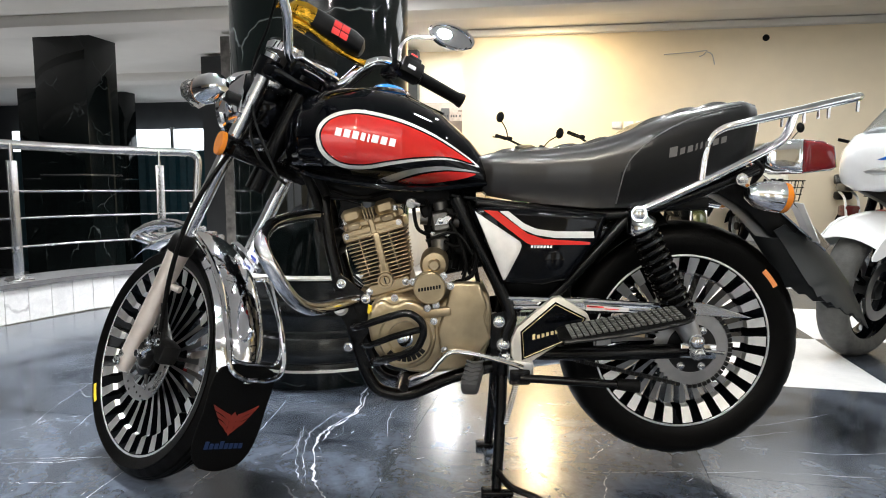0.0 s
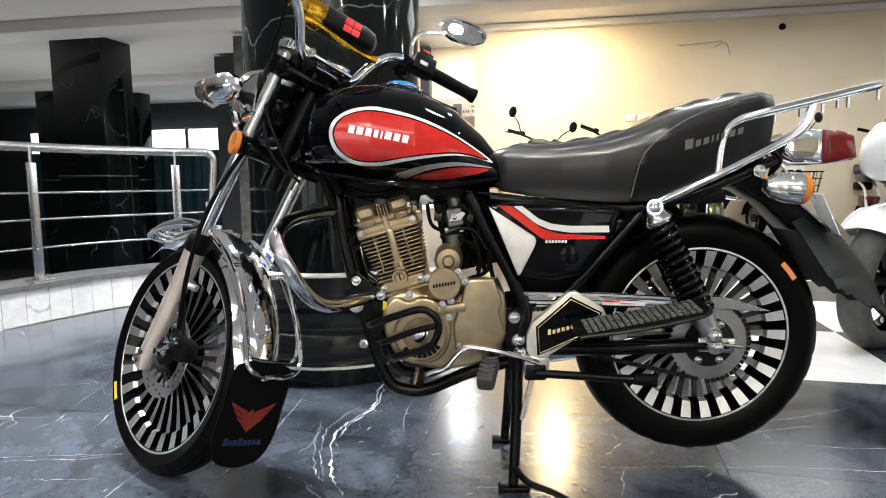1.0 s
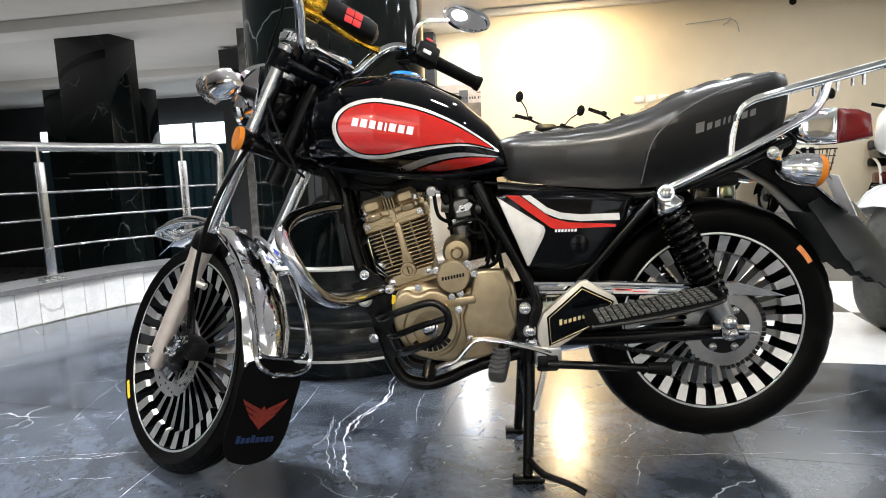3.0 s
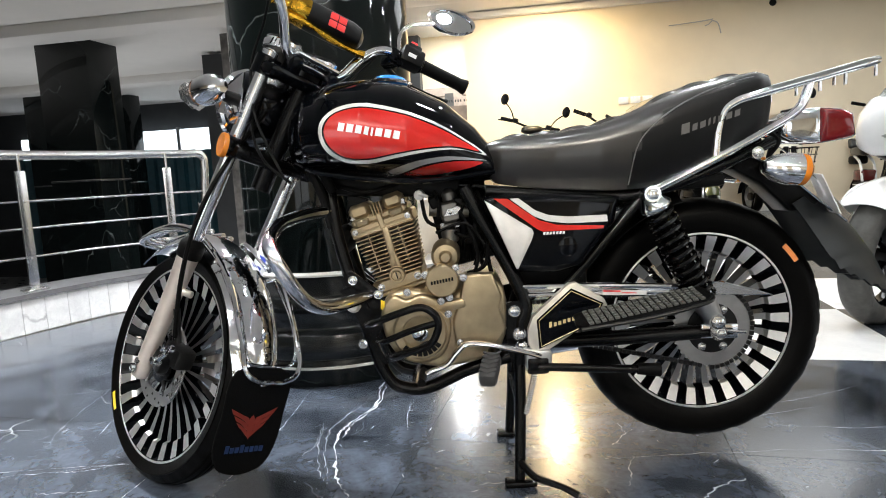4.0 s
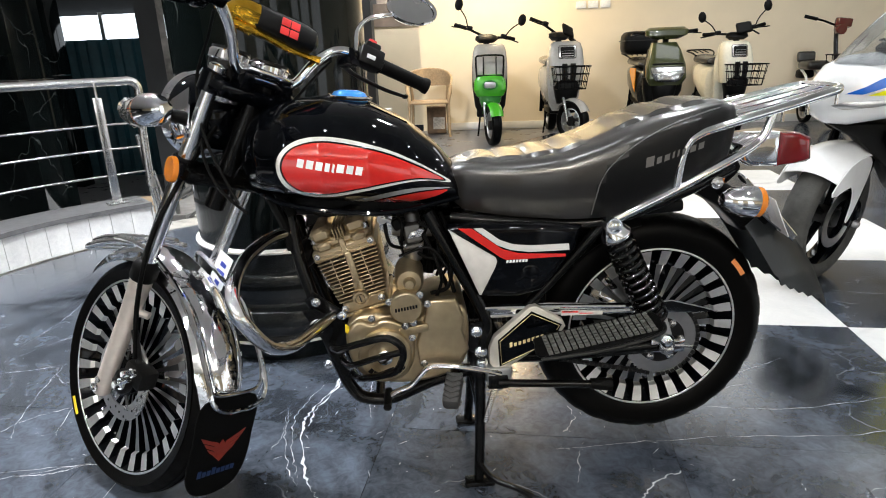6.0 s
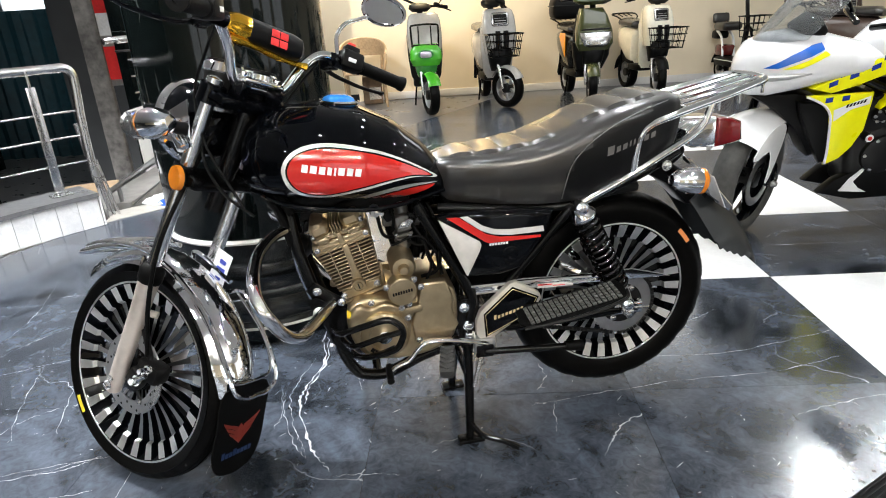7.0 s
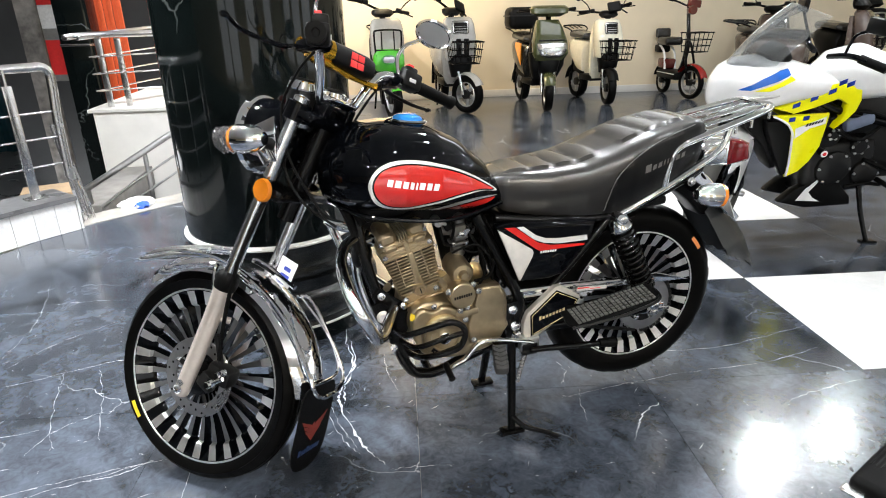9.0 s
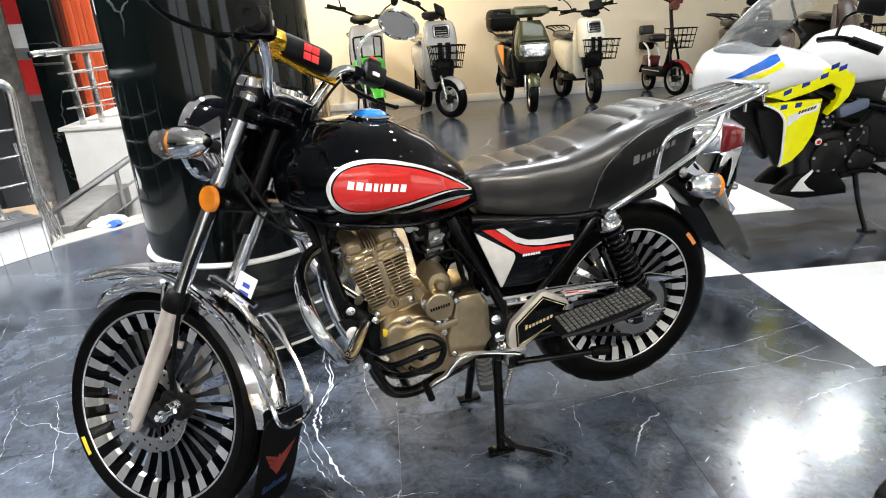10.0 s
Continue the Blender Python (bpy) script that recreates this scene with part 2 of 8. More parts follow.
def box(sx, sy, sz, m=None, bev=0.0, seg=2):
    bm = bmesh.new()
    bmesh.ops.create_cube(bm, size=1)
    bm.transform(Matrix.Diagonal((sx, sy, sz, 1)))
    if bev:
        bmesh.ops.bevel(bm, geom=list(bm.edges), offset=bev, segments=seg, profile=0.5, affect="EDGES")
    if m is not None:
        bm.transform(m)
    return bm


def prism(outline, depth, m=None, bev=0.0, seg=2):
    bm = bmesh.new()
    f = bm.faces.new([bm.verts.new((x, y, 0)) for x, y in outline])
    r = bmesh.ops.extrude_face_region(bm, geom=[f])
    vs = [v for v in r["geom"] if isinstance(v, bmesh.types.BMVert)]
    bmesh.ops.translate(bm, verts=vs, vec=(0, 0, depth))
    if bev:
        bmesh.ops.bevel(bm, geom=[e for e in bm.edges if abs(e.verts[0].co.z - e.verts[1].co.z) < 1e-6], offset=bev, segments=seg, profile=0.5, affect="EDGES")
    bmesh.ops.triangulate(bm, faces=[f for f in bm.faces if len(f.verts) > 4])
    if m is not None:
        bm.transform(m)
    return bm


def side(y):
    """Outlines drawn in the side view (along, up) onto the plane at lateral y, growing towards -y."""
    return Matrix(((1, 0, 0, 0), (0, 0, -1, y), (0, 1, 0, 0), (0, 0, 0, 1)))


def smooth2(pts, k=5):
    return [(v.x, v.y) for v in catmull([(x, y, 0) for x, y in pts], k, True)]


def loft(rings, cap=True):
    bm = bmesh.new()
    vs = [[bm.verts.new(p) for p in r] for r in rings]
    n = len(vs[0])
    for a, b in zip(vs, vs[1:]):
        for j in range(n):
            bm.faces.new((a[j], a[(j + 1) % n], b[(j + 1) % n], b[j]))
    if cap:
        bm.faces.new(list(reversed(vs[0])))
        bm.faces.new(vs[-1])
    return bm


def sheet(rows, thick=0.0):
    """A grid of points as a surface, thickened along its normals."""
    bm = bmesh.new()
    vs = [[bm.verts.new(p) for p in r] for r in rows]
    for a, b in zip(vs, vs[1:]):
        for j in range(len(a) - 1):
            bm.faces.new((a[j], a[j + 1], b[j + 1], b[j]))
    if thick:
        bmesh.ops.recalc_face_normals(bm, faces=bm.faces)
        bmesh.ops.solidify(bm, geom=list(bm.faces), thickness=thick)
    return bm


def bolt(p, d, r=0.008, h=0.008):
    """A hexagon bolt head with a washer at p, facing d."""
    q = Vector(d).to_track_quat("Z", "Y").to_matrix().to_4x4()
    a = lathe([(0, 0), (r * 1.4, 0), (r * 1.4, h * 0.25), (0, h * 0.25)], 14)
    b = lathe([(0, h * 0.2), (r, h * 0.2), (r, h * 0.9), (r * 0.8, h), (0, h)], 6)
    bm = merge(a, b)
    bm.transform(Matrix.Translation(p) @ q)
    return bm


LEFT = (0, -1, 0)
AX_Y = Matrix.Rotation(radians(90), 4, "X")      # local z -> -y


def mirrored(f):
    return [f(-1), f(1)]


# ---- the room ----
GRID = pose(1.5, 2.395, 0, 0, 0, -3.5)
T = 0.8
EDGE = [(-2.72, -7), (-2.72, 0.6), (-2.70, 1.6), (-2.64, 2.35), (-2.55, 2.8), (-2.41, 3.26), (-2.22, 3.55), (-2.05, 3.98), (-1.6, 4.42), (-0.9, 5.02)]
ground = finish("floor", prism(EDGE + [(-0.9, 10.4), (8.8, 10.4), (8.8, -7)], 0.1, pose(0, 0, -0.1072)), DARKTRIM, smooth=False)
tagged(ground, "dark grey polished marble floor with white veins", "floor", kind="structure")
WHITE_TILES = {(0, -1), (-1, 0), (0, 1), (-1, 2), (0, 3)}
shared = {}
for i in range(-6, 9):
    for j in range(-11, 10):
        kind = (i, j) in WHITE_TILES
        m = GRID @ pose(i * T, j * T, 0)
        corners = [m @ Vector((a * T, b * T, 0)) for a in (0, 1) for b in (0, 1)]
        cuts = []
        for (ax, ay), (bx, by) in zip(EDGE, EDGE[1:]):
            out = [c for c in corners if (bx - ax) * (c.y - ay) - (by - ay) * (c.x - ax) > 0]
            if out and not (by > 3.7 and max(c.x for c in corners) > -0.7):
                cuts.append(((ax, ay), (bx, by)))
        if not cuts:
            if kind not in shared:
                t0 = finish("tile", box(T - 0.0016, T - 0.0016, 0.012, pose(T / 2, T / 2, -0.006)), FLOORW if kind else FLOORM, ground, smooth=False)
                shared[kind] = t0.data
            else:
                t0 = new("tile", shared[kind])
                t0.parent = ground
            t0.matrix_local = m
            continue
        bm = box(T - 0.0016, T - 0.0016, 0.012, pose(T / 2, T / 2, -0.006))
        inv = m.inverted()
        for (ax, ay), (bx, by) in cuts:
            co, no = inv @ Vector((ax, ay, 0)), inv.to_3x3() @ Vector((-(by - ay), bx - ax, 0))
            bmesh.ops.bisect_plane(bm, geom=list(bm.verts) + list(bm.edges) + list(bm.faces), plane_co=co, plane_no=no, clear_outer=True)
        if len(bm.faces) < 3:
            bm.free()
            continue
        bmesh.ops.holes_fill(bm, edges=list(bm.edges))
        finish("tile", bm, FLOORW if kind else FLOORM, ground, smooth=False).matrix_local = m

wall = finish("wall_back", box(9.5, 0.3, 3.2, pose(3.87, 9.15, 1.55)), WALLP)
tagged(wall, "cream painted wall behind the parked scooters", "wall", kind="structure")
wall2 = finish("wall_recess", box(4.3, 0.3, 3.2, pose(-3.0, 10.4, 1.55)), WALLP)
tagged(wall2, "cream painted wall set back beside the column", "wall", kind="structure")
wall3 = finish("wall_return", box(0.3, 1.1, 3.2, pose(-0.73, 9.75, 1.55)), WALLP)
tagged(wall3, "cream painted wall return at the recess", "wall", kind="structure")
wall4 = finish("wall_right", box(0.3, 18, 3.2, pose(8.8, 0.1, 1.55)), WALLP)
tagged(wall4, "cream painted side wall of the showroom", "wall", kind="structure")
STORE = mat("bright_glazing", (0.85, 0.88, 0.9), 0.2, emit=(0.93, 0.97, 1.0, 1.3))
shop = thing("shop_front", "tall bright glazed shop front with steel mullions", "shop front", kind="structure")
SHOP = [-4.4, -2.65, 0.85, 4.35]
wall5 = finish("wall_behind", box(24, 0.3, 3.2, pose(-3, -7, 1.55)), WALLP)
tagged(wall5, "cream painted wall behind the viewer", "wall", kind="structure")
ceil = finish("ceiling", box(26, 30, 0.2, pose(-4, 7, 3.05)), CEILP)
tagged(ceil, "white plaster ceiling with round recessed downlights", "ceiling", kind="structure")

# round black marble column with turned base
col_m = pose(-0.66, 2.5, 0)
column = thing("round_column", "round black marble column with turned base and white rings", "column", col_m, kind="structure")
part("shaft", lathe([(0.35, 0.405), (0.35, 2.95)], 96), PILLARM, column)
part("white_ring", lathe([(0.352, 0.388), (0.364, 0.390), (0.366, 0.397), (0.36, 0.404), (0.35, 0.406)], 96), PALE, column, "thin white stone ring")
part("base_moulding", lathe([(0.362, 0.386), (0.358, 0.34), (0.36, 0.32), (0.385, 0.315), (0.392, 0.30), (0.392, 0.28), (0.38, 0.265), (0.372, 0.25), (0.372, 0.205), (0.38, 0.195), (0.405, 0.185), (0.415, 0.16), (0.418, 0.13), (0.412, 0.105), (0.40, 0.09), (0.402, 0.075), (0.405, 0.07)], 96), BMARBLE, column)
part("white_line", lathe([(0.40, 0.072), (0.409, 0.07), (0.409, 0.062), (0.40, 0.06)], 96), PALE, column, "thin white stone line")
part("plinth", lathe([(0.404, 0.063), (0.406, 0.0)], 96), PILLARM, column)


def square_pillar(x, y, w, d, label):
    p = thing("square_pillar", label, "pillar", pose(x, y, 0, 0, 0, -4), kind="structure")
    part("cladding", box(w, d, 4.55, pose(0, 0, 0.675), 0.01), PILLARM, p)
    part("steel_band", box(w + 0.01, d + 0.01, 0.03, pose(0, 0, 0.9), 0.004), STEEL, p)
    return p


square_pillar(-6.77, 8.62, 0.9, 0.63, "square black marble pillar beyond the railing")
square_pillar(-10.6, 12.5, 0.9, 0.9, "square black marble pillar far beyond the railing")
square_pillar(-9.55, 13.5, 0.35, 0.35, "square black marble pillar beside the far window")

# downlights: x, y, watts
LAMPS = [(3.4, 4.25, 46), (4.35, 4.5, 34), (5.6, 4.3, 22), (0.9, 3.6, 30), (3.9, 2.2, 28), (5.4, 2.2, 22), (2.4, 2.3, 20), (1.0, 2.4, 22), (-1.25, 2.3, 140), (0.1, 0.9, 8), (1.7, 0.9, 8), (-1.6, -0.8, 58), (-0.2, -0.8, 26), (1.2, -0.8, 16), (2.6, -0.8, 14), (-0.9, -2.4, 75), (0.7, -2.4, 70), (2.3, -2.4, 45), (6.5, 6.3, 25), (-0.35, 8.1, 16), (-1.9, 6.3, 110), (-2.2, 2.6, 90), (-1.15, 9.35, 46)]
for x, y, watts in LAMPS:
    disc_lamp(x, y, 2.93, watts, colour=(1.0, 0.9, 0.75) if y < -2 else (0.95, 0.98, 1.0))
# warm spot washing the wall behind the scooters
disc_lamp(0.29, 8.2, 2.93, 88, 0.15, (1, 0.77, 0.44))
# fill lamp without a fixture, added to brighten the scooter row
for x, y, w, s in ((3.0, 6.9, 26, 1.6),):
    data = bpy.data.lights.new("fill_lamp", "AREA")
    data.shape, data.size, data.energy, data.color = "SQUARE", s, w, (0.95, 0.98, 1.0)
    new("fill_lamp", data).matrix_world = pose(x, y, 2.78)
LAMPS.append((0.29, 8.2, 70))
# added upward fill lamps: two unseen in the stair well, one near the ceiling
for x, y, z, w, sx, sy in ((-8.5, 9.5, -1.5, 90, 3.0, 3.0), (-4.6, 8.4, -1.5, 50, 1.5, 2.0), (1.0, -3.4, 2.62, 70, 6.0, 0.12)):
    data = bpy.data.lights.new("fill_up_lamp", "AREA")
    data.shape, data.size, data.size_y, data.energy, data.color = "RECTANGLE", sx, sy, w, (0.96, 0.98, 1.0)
    new("fill_up_lamp", data).matrix_world = pose(x, y, z, 180)
# unseen trough, added to carry the ceiling fill strip
trough = finish("added_trough", box(6.1, 0.2, 0.05, pose(1.0, -3.4, 2.57), 0.01), CEILP)
tagged(trough, "white trough added unseen below the ceiling to hold a fill lamp", "cove", kind="structure")

for x in SHOP:
    part("pane", box(1.5, 0.03, 2.3, pose(x, -6.83, 1.3)), STORE, shop, smooth=False)
    part("mullion", box(0.1, 0.08, 2.6, pose(x + 0.86, -6.8, 1.35), 0.008), STEEL, shop)
for y in (-5, -2.4, 0.2):
    part("pane", box(0.03, 1.9, 2.2, pose(8.63, y, 1.35)), STORE, shop, smooth=False)

# ---- the motorcycle ----
BIKE = pose(0.11, 1.593, 0, 0, 0, 8.5)
bike = thing("motorcycle", "black and red classic motorcycle with chrome trim on its centre stand", "motorcycle", BIKE)
AXIS_P, AXIS_D, STEER = Vector((-0.68, 0, 0.554)), Vector((0.465, 0, 0.885)).normalized(), radians(-40.5)
S = Matrix.Translation(AXIS_P) @ Matrix.Rotation(STEER, 4, AXIS_D) @ Matrix.Translation(-AXIS_P)


def wheel(name, R, w, rim, m, label, spokes=24, grooved=True, hub=0.045):
    """A cast wheel turned round its local z; +z is the face with the machined blades."""
    to = m @ AX_Y
    tread = [(R - 0.012, -0.37), (R - 0.005, -0.27), (R - 0.0015, -0.14), (R, -0.02), (R, 0.02), (R - 0.0015, 0.14), (R - 0.005, 0.27), (R - 0.012, 0.37)]
    if grooved:
        tread = [(R - 0.012, -0.37), (R - 0.006, -0.28), (R - 0.010, -0.26), (R - 0.010, -0.23), (R - 0.004, -0.21), (R - 0.0015, -0.1), (R - 0.007, -0.08), (R - 0.007, -0.05), (R, -0.03), (R, 0.03), (R - 0.007, 0.05), (R - 0.007, 0.08), (R - 0.0015, 0.1), (R - 0.004, 0.21), (R - 0.010, 0.23), (R - 0.010, 0.26), (R - 0.006, 0.28), (R - 0.012, 0.37)]
    prof = [(rim - 0.01, -0.3), (rim + 0.002, -0.40), (rim + 0.008, -0.44), ((rim + R) / 2, -0.5), (R - 0.026, -0.46)] + tread + [(R - 0.026, 0.46), ((rim + R) / 2, 0.5), (rim + 0.008, 0.44), (rim + 0.002, 0.40), (rim - 0.01, 0.3)]
    lo, hi = 5, len(prof) - 6

    def wave(q, j):
        if grooved or not (lo <= q <= hi):
            return -0.0035 if grooved and q in (lo, hi) and j % 4 == 0 else 0
        mid = (lo + hi) / 2
        s = (j + (3 if q > mid else 0) + int(abs(q - mid))) % 6
        return -0.0025 if s < 2 and abs(q - mid) > 0.9 else 0
    wh = part(name, lathe([(r, h * w) for r, h in prof], 168, wave=wave), TYRE, bike, label, to)
    wh.name = name
    rp = [(rim + 0.002, 0.405), (rim - 0.005, 0.40), (rim - 0.010, 0.34), (rim - 0.040, 0.10), (rim - 0.046, 0.02), (rim - 0.046, -0.02), (rim - 0.040, -0.10), (rim - 0.010, -0.34), (rim - 0.005, -0.40), (rim + 0.002, -0.405)]
    part("rim", lathe([(r, h * w) for r, h in rp], 96), BLACK, wh, "gloss black cast rim", to)
    part("rim_lip", lathe([(rim + 0.001, 0.408 * w), (rim - 0.003, 0.412 * w), (rim - 0.0055, 0.39 * w), (rim - 0.003, 0.375 * w)], 96), MACHINED, wh, "thin bright machined rim edge", to)
    secs = [(rim - 0.007, 0.0152, 0.40, 0.2), (rim - 0.030, 0.0136, 0.34, 0.05), (rim - 0.046, 0.0118, 0.30, -0.1), (rim - 0.051, 0.0102, 0.19, -0.12), (rim - 0.10, 0.0066, 0.17, -0.12), (0.052, 0.0026, 0.20, -0.12)]
    bm = bmesh.new()
    vs = [[bm.verts.new((r, y, z * w)) for y, z in ((-hw, zb), (hw, zb), (hw * 0.85, zf), (-hw * 0.85, zf))] for r, hw, zf, zb in secs]
    for q, (c, d) in enumerate(zip(vs, vs[1:])):
        for j in range(4):
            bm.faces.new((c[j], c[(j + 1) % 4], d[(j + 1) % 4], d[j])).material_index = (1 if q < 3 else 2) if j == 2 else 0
    bm.faces.new(vs[0])
    bm.faces.new(vs[-1])
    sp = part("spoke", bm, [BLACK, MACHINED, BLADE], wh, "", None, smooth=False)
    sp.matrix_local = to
    for i in range(1, spokes):
        s2 = new("spoke", sp.data)
        s2.parent = wh
        s2.matrix_local = to @ Matrix.Rotation(6.283185 * i / spokes, 4, "Z")
    part("hub", lathe([(0, 0.55 * w), (0.02, 0.55 * w), (0.024, 0.4 * w), (hub, 0.36 * w), (hub + 0.01, 0.2 * w), (hub + 0.012, -0.3 * w), (0.03, -0.5 * w), (0, -0.5 * w)], 32), FRAME, wh, "", to)
    return wh


def label_patch(name, wh, m, r, ang, w, material, ln=0.05, h=0.011):
    """A small raised label on a tyre wall."""
    rows = []
    for i in range(7):
        a = radians(ang) + (i / 6 - 0.5) * ln / r
        rows.append([((r + k) * math.cos(a), (r + k) * math.sin(a), w / 2 + 0.0008) for k in (-h / 2, h / 2)])
    part(name, sheet(rows, 0.001), material, wh, "small printed tyre label", m @ AX_Y)


FW = S @ pose(-0.859, 0, 0.290)
fw = wheel("front_wheel", 0.296, 0.090, 0.243, FW, "front wheel with ribbed black tyre", 26, True)
label_patch("tyre_label", fw, FW, 0.257, 206, 0.088, LABELY, 0.05, 0.012)
to = FW @ AX_Y
part("brake_disc", lathe([(0.108, 0.050), (0.110, 0.048), (0.110, 0.046), (0.074, 0.046), (0.074, 0.050), (0.108, 0.050)], 72), DISCM, fw, "drilled steel brake disc", to)
holes = [lathe([(0, 0.0503), (0.0035, 0.0503), (0.0035, 0.048), (0, 0.048)], 8, pose(0.083 + 0.008 * (i % 3), 0, 0)) for i in range(30)]
for i, b in enumerate(holes):
    b.transform(Matrix.Rotation(6.283185 * i / 30, 4, "Z"))
part("vent_holes", merge(*holes), PLASTIC, fw, "", to)
part("disc_carrier", lathe([(0.05, 0.046), (0.05, 0.049), (0.04, 0.052), (0.03, 0.055), (0, 0.055)], 40), FRAME, fw, "", to)
for i in range(5):
    part("disc_arm", box(0.04, 0.012, 0.004, to @ Matrix.Rotation(6.283 * i / 5, 4, "Z") @ pose(0.062, 0, 0.048), 0.001, 1), ENGBLK, fw)
for a in [6.283 * i / 5 for i in range(5)]:
    part("disc_bolt", bolt((0.078 * math.cos(a), 0.078 * math.sin(a), 0.050), (0, 0, 1), 0.005, 0.006), STEEL, fw, "", to)

RW = pose(0.470, 0.036, 0.341)
rw = wheel("rear_wheel", 0.303, 0.118, 0.220, RW, "rear wheel with block tread tyre", 26, False)
label_patch("tyre_label", rw, RW, 0.264, 38, 0.117, LABELO, 0.05, 0.012)
to = RW @ AX_Y
part("sprocket", lathe([(0.088, 0.106), (0.088, 0.112), (0.06, 0.112), (0.06, 0.106), (0.088, 0.106)], 84, wave=lambda q, j: 0.006 * (j % 2) if q in (0, 1, 4) else 0), DULL, rw, "toothed steel chain sprocket", to)
part("sprocket_carrier", lathe([(0.066, 0.06), (0.066, 0.109), (0.04, 0.112), (0, 0.114)], 24), ENGBLK, rw, "", to)
for i in range(6):
    part("carrier_bolt", bolt((0.05 * math.cos(1.047 * i), 0.05 * math.sin(1.047 * i), 0.111), (0, 0, 1), 0.007, 0.008), STEEL, rw, "", to)

# forks and steering, drawn straight ahead and turned by S
AD = Vector((0.465, 0, 0.885)).normalized()
FWDP = Vector((-0.885, 0, 0.465)).normalized()
AXLE = Vector((-0.859, 0, 0.292))


def fk(s, y, f=0.0):
    return AXLE + AD * s + FWDP * f + Vector((0, y, 0))


for sy in (-1, 1):
    y = 0.092 * sy
    fork = part("fork_leg", tube([fk(-0.045, y), fk(-0.03, y), fk(0.02, y), fk(0.14, y), fk(0.295, y)], [0.012, 0.0195, 0.0205, 0.0212, 0.022, 0.0225, 0.0265], 20, 3), SILVER, bike, "silver painted lower fork leg", S)
    part("stanchion", rod(fk(0.28, y), fk(0.79, y), 0.0175, 20), POLISHED, fork, "polished fork tube", S)
    part("dust_seal", lathe([(0.0175, 0.335), (0.024, 0.33), (0.03, 0.318), (0.03, 0.292), (0.0275, 0.285)], 20, Matrix.Translation(fk(0, y)) @ AD.to_track_quat("Z", "Y").to_matrix().to_4x4()), RUBBER, fork, "black rubber dust seal", S)
    part("pinch_bolt", bolt(fk(-0.02, y + 0.022 * sy), (0, sy, 0), 0.009, 0.008), CHROME, fork, "", S)
    part("fender_lug", rod(fk(0.2, y), fk(0.205, y * 0.75, -0.04), 0.009, 10), SILVER, fork, "", S)
part("axle", rod(fk(0, -0.115), fk(0, 0.115), 0.009, 12), STEEL, bike, "", S)
part("brake_caliper", merge(box(0.075, 0.05, 0.05, pose(*fk(0.06, -0.06, -0.075), 0, 25, 0), 0.01), box(0.05, 0.03, 0.045, pose(*fk(0.035, -0.088, -0.06), 0, 40, 0), 0.008), rod(fk(0.085, -0.065, -0.06), fk(0.16, -0.085, -0.03), 0.008)), ENGBLK, bike, "black brake caliper", S)
part("caliper_bolt", merge(bolt(fk(0.05, -0.11, -0.085), LEFT, 0.010, 0.02), bolt(fk(0.09, -0.1, -0.1), LEFT, 0.008, 0.03), rod(fk(0.05, -0.118, -0.085), fk(0.085, -0.118, -0.115), 0.006)), CHROME, bike, "", S)
part("brake_hose", tube([fk(0.1, -0.08, -0.06), fk(0.25, -0.115, -0.045), fk(0.4, -0.125, -0.03), fk(0.55, -0.10, -0.02), fk(0.72, -0.02, 0.02)], 0.0055, 8), RUBBER, bike, "", S)
yk = Matrix.Rotation(math.atan2(0.465, 0.885), 4, "Y")
for s, nm in ((0.572, "lower_yoke"), (0.775, "top_yoke")):
    y0 = part(nm, merge(box(0.085, 0.23, 0.032, Matrix.Translation(fk(s, 0, -0.02)) @ yk, 0.012), *[lathe([(0.0, -0.02), (0.03, -0.02), (0.03, 0.022), (0.024, 0.026), (0, 0.026)], 20, Matrix.Translation(fk(s, yy)) @ yk) for yy in (-0.092, 0.092)]), FRAME if nm == "lower_yoke" else BLACK, bike, "", S)
for yy in (-0.092, 0.092):
    part("fork_cap", lathe([(0.02, 0), (0.02, 0.012), (0.012, 0.018), (0, 0.018)], 16, Matrix.Translation(fk(0.80, yy)) @ yk), CHROME, bike, "", S)
part("steering_stem", rod(fk(0.50, 0, -0.03), fk(0.77, 0, -0.03), 0.024), FRAME, bike, "", S)
for sy in (-1, 1):
    part("headlight_bracket", merge(prism([(-0.05, -0.03), (0.04, -0.06), (0.04, 0.05), (-0.02, 0.03)], 0.004, Matrix.Translation(fk(0.68, 0.112 * sy, 0.05)) @ side(0)), tube([fk(0.64, 0.112 * sy), fk(0.66, 0.114 * sy, 0.03)], 0.02, 12, 1)), FRAME if sy > 0 else CHROME, bike, "", S)
hl = pose(-0.635, 0, 0.938, 0, -83, 0)
head = part("headlight", lathe([(0, -0.105), (0.02, -0.104), (0.045, -0.097), (0.07, -0.078), (0.088, -0.045), (0.096, 0.0), (0.097, 0.03)], 40, hl), BLACK, bike, "round gloss black headlight shell", S)
part("bezel", lathe([(0.096, 0.018), (0.103, 0.024), (0.103, 0.040), (0.094, 0.050), (0.088, 0.044)], 40, hl), CHROME, head, "chrome headlight ring", S)
part("lens", lathe([(0.09, 0.044), (0.066, 0.06), (0.033, 0.069), (0, 0.071)], 40, hl), CLEAR, head, "", S)
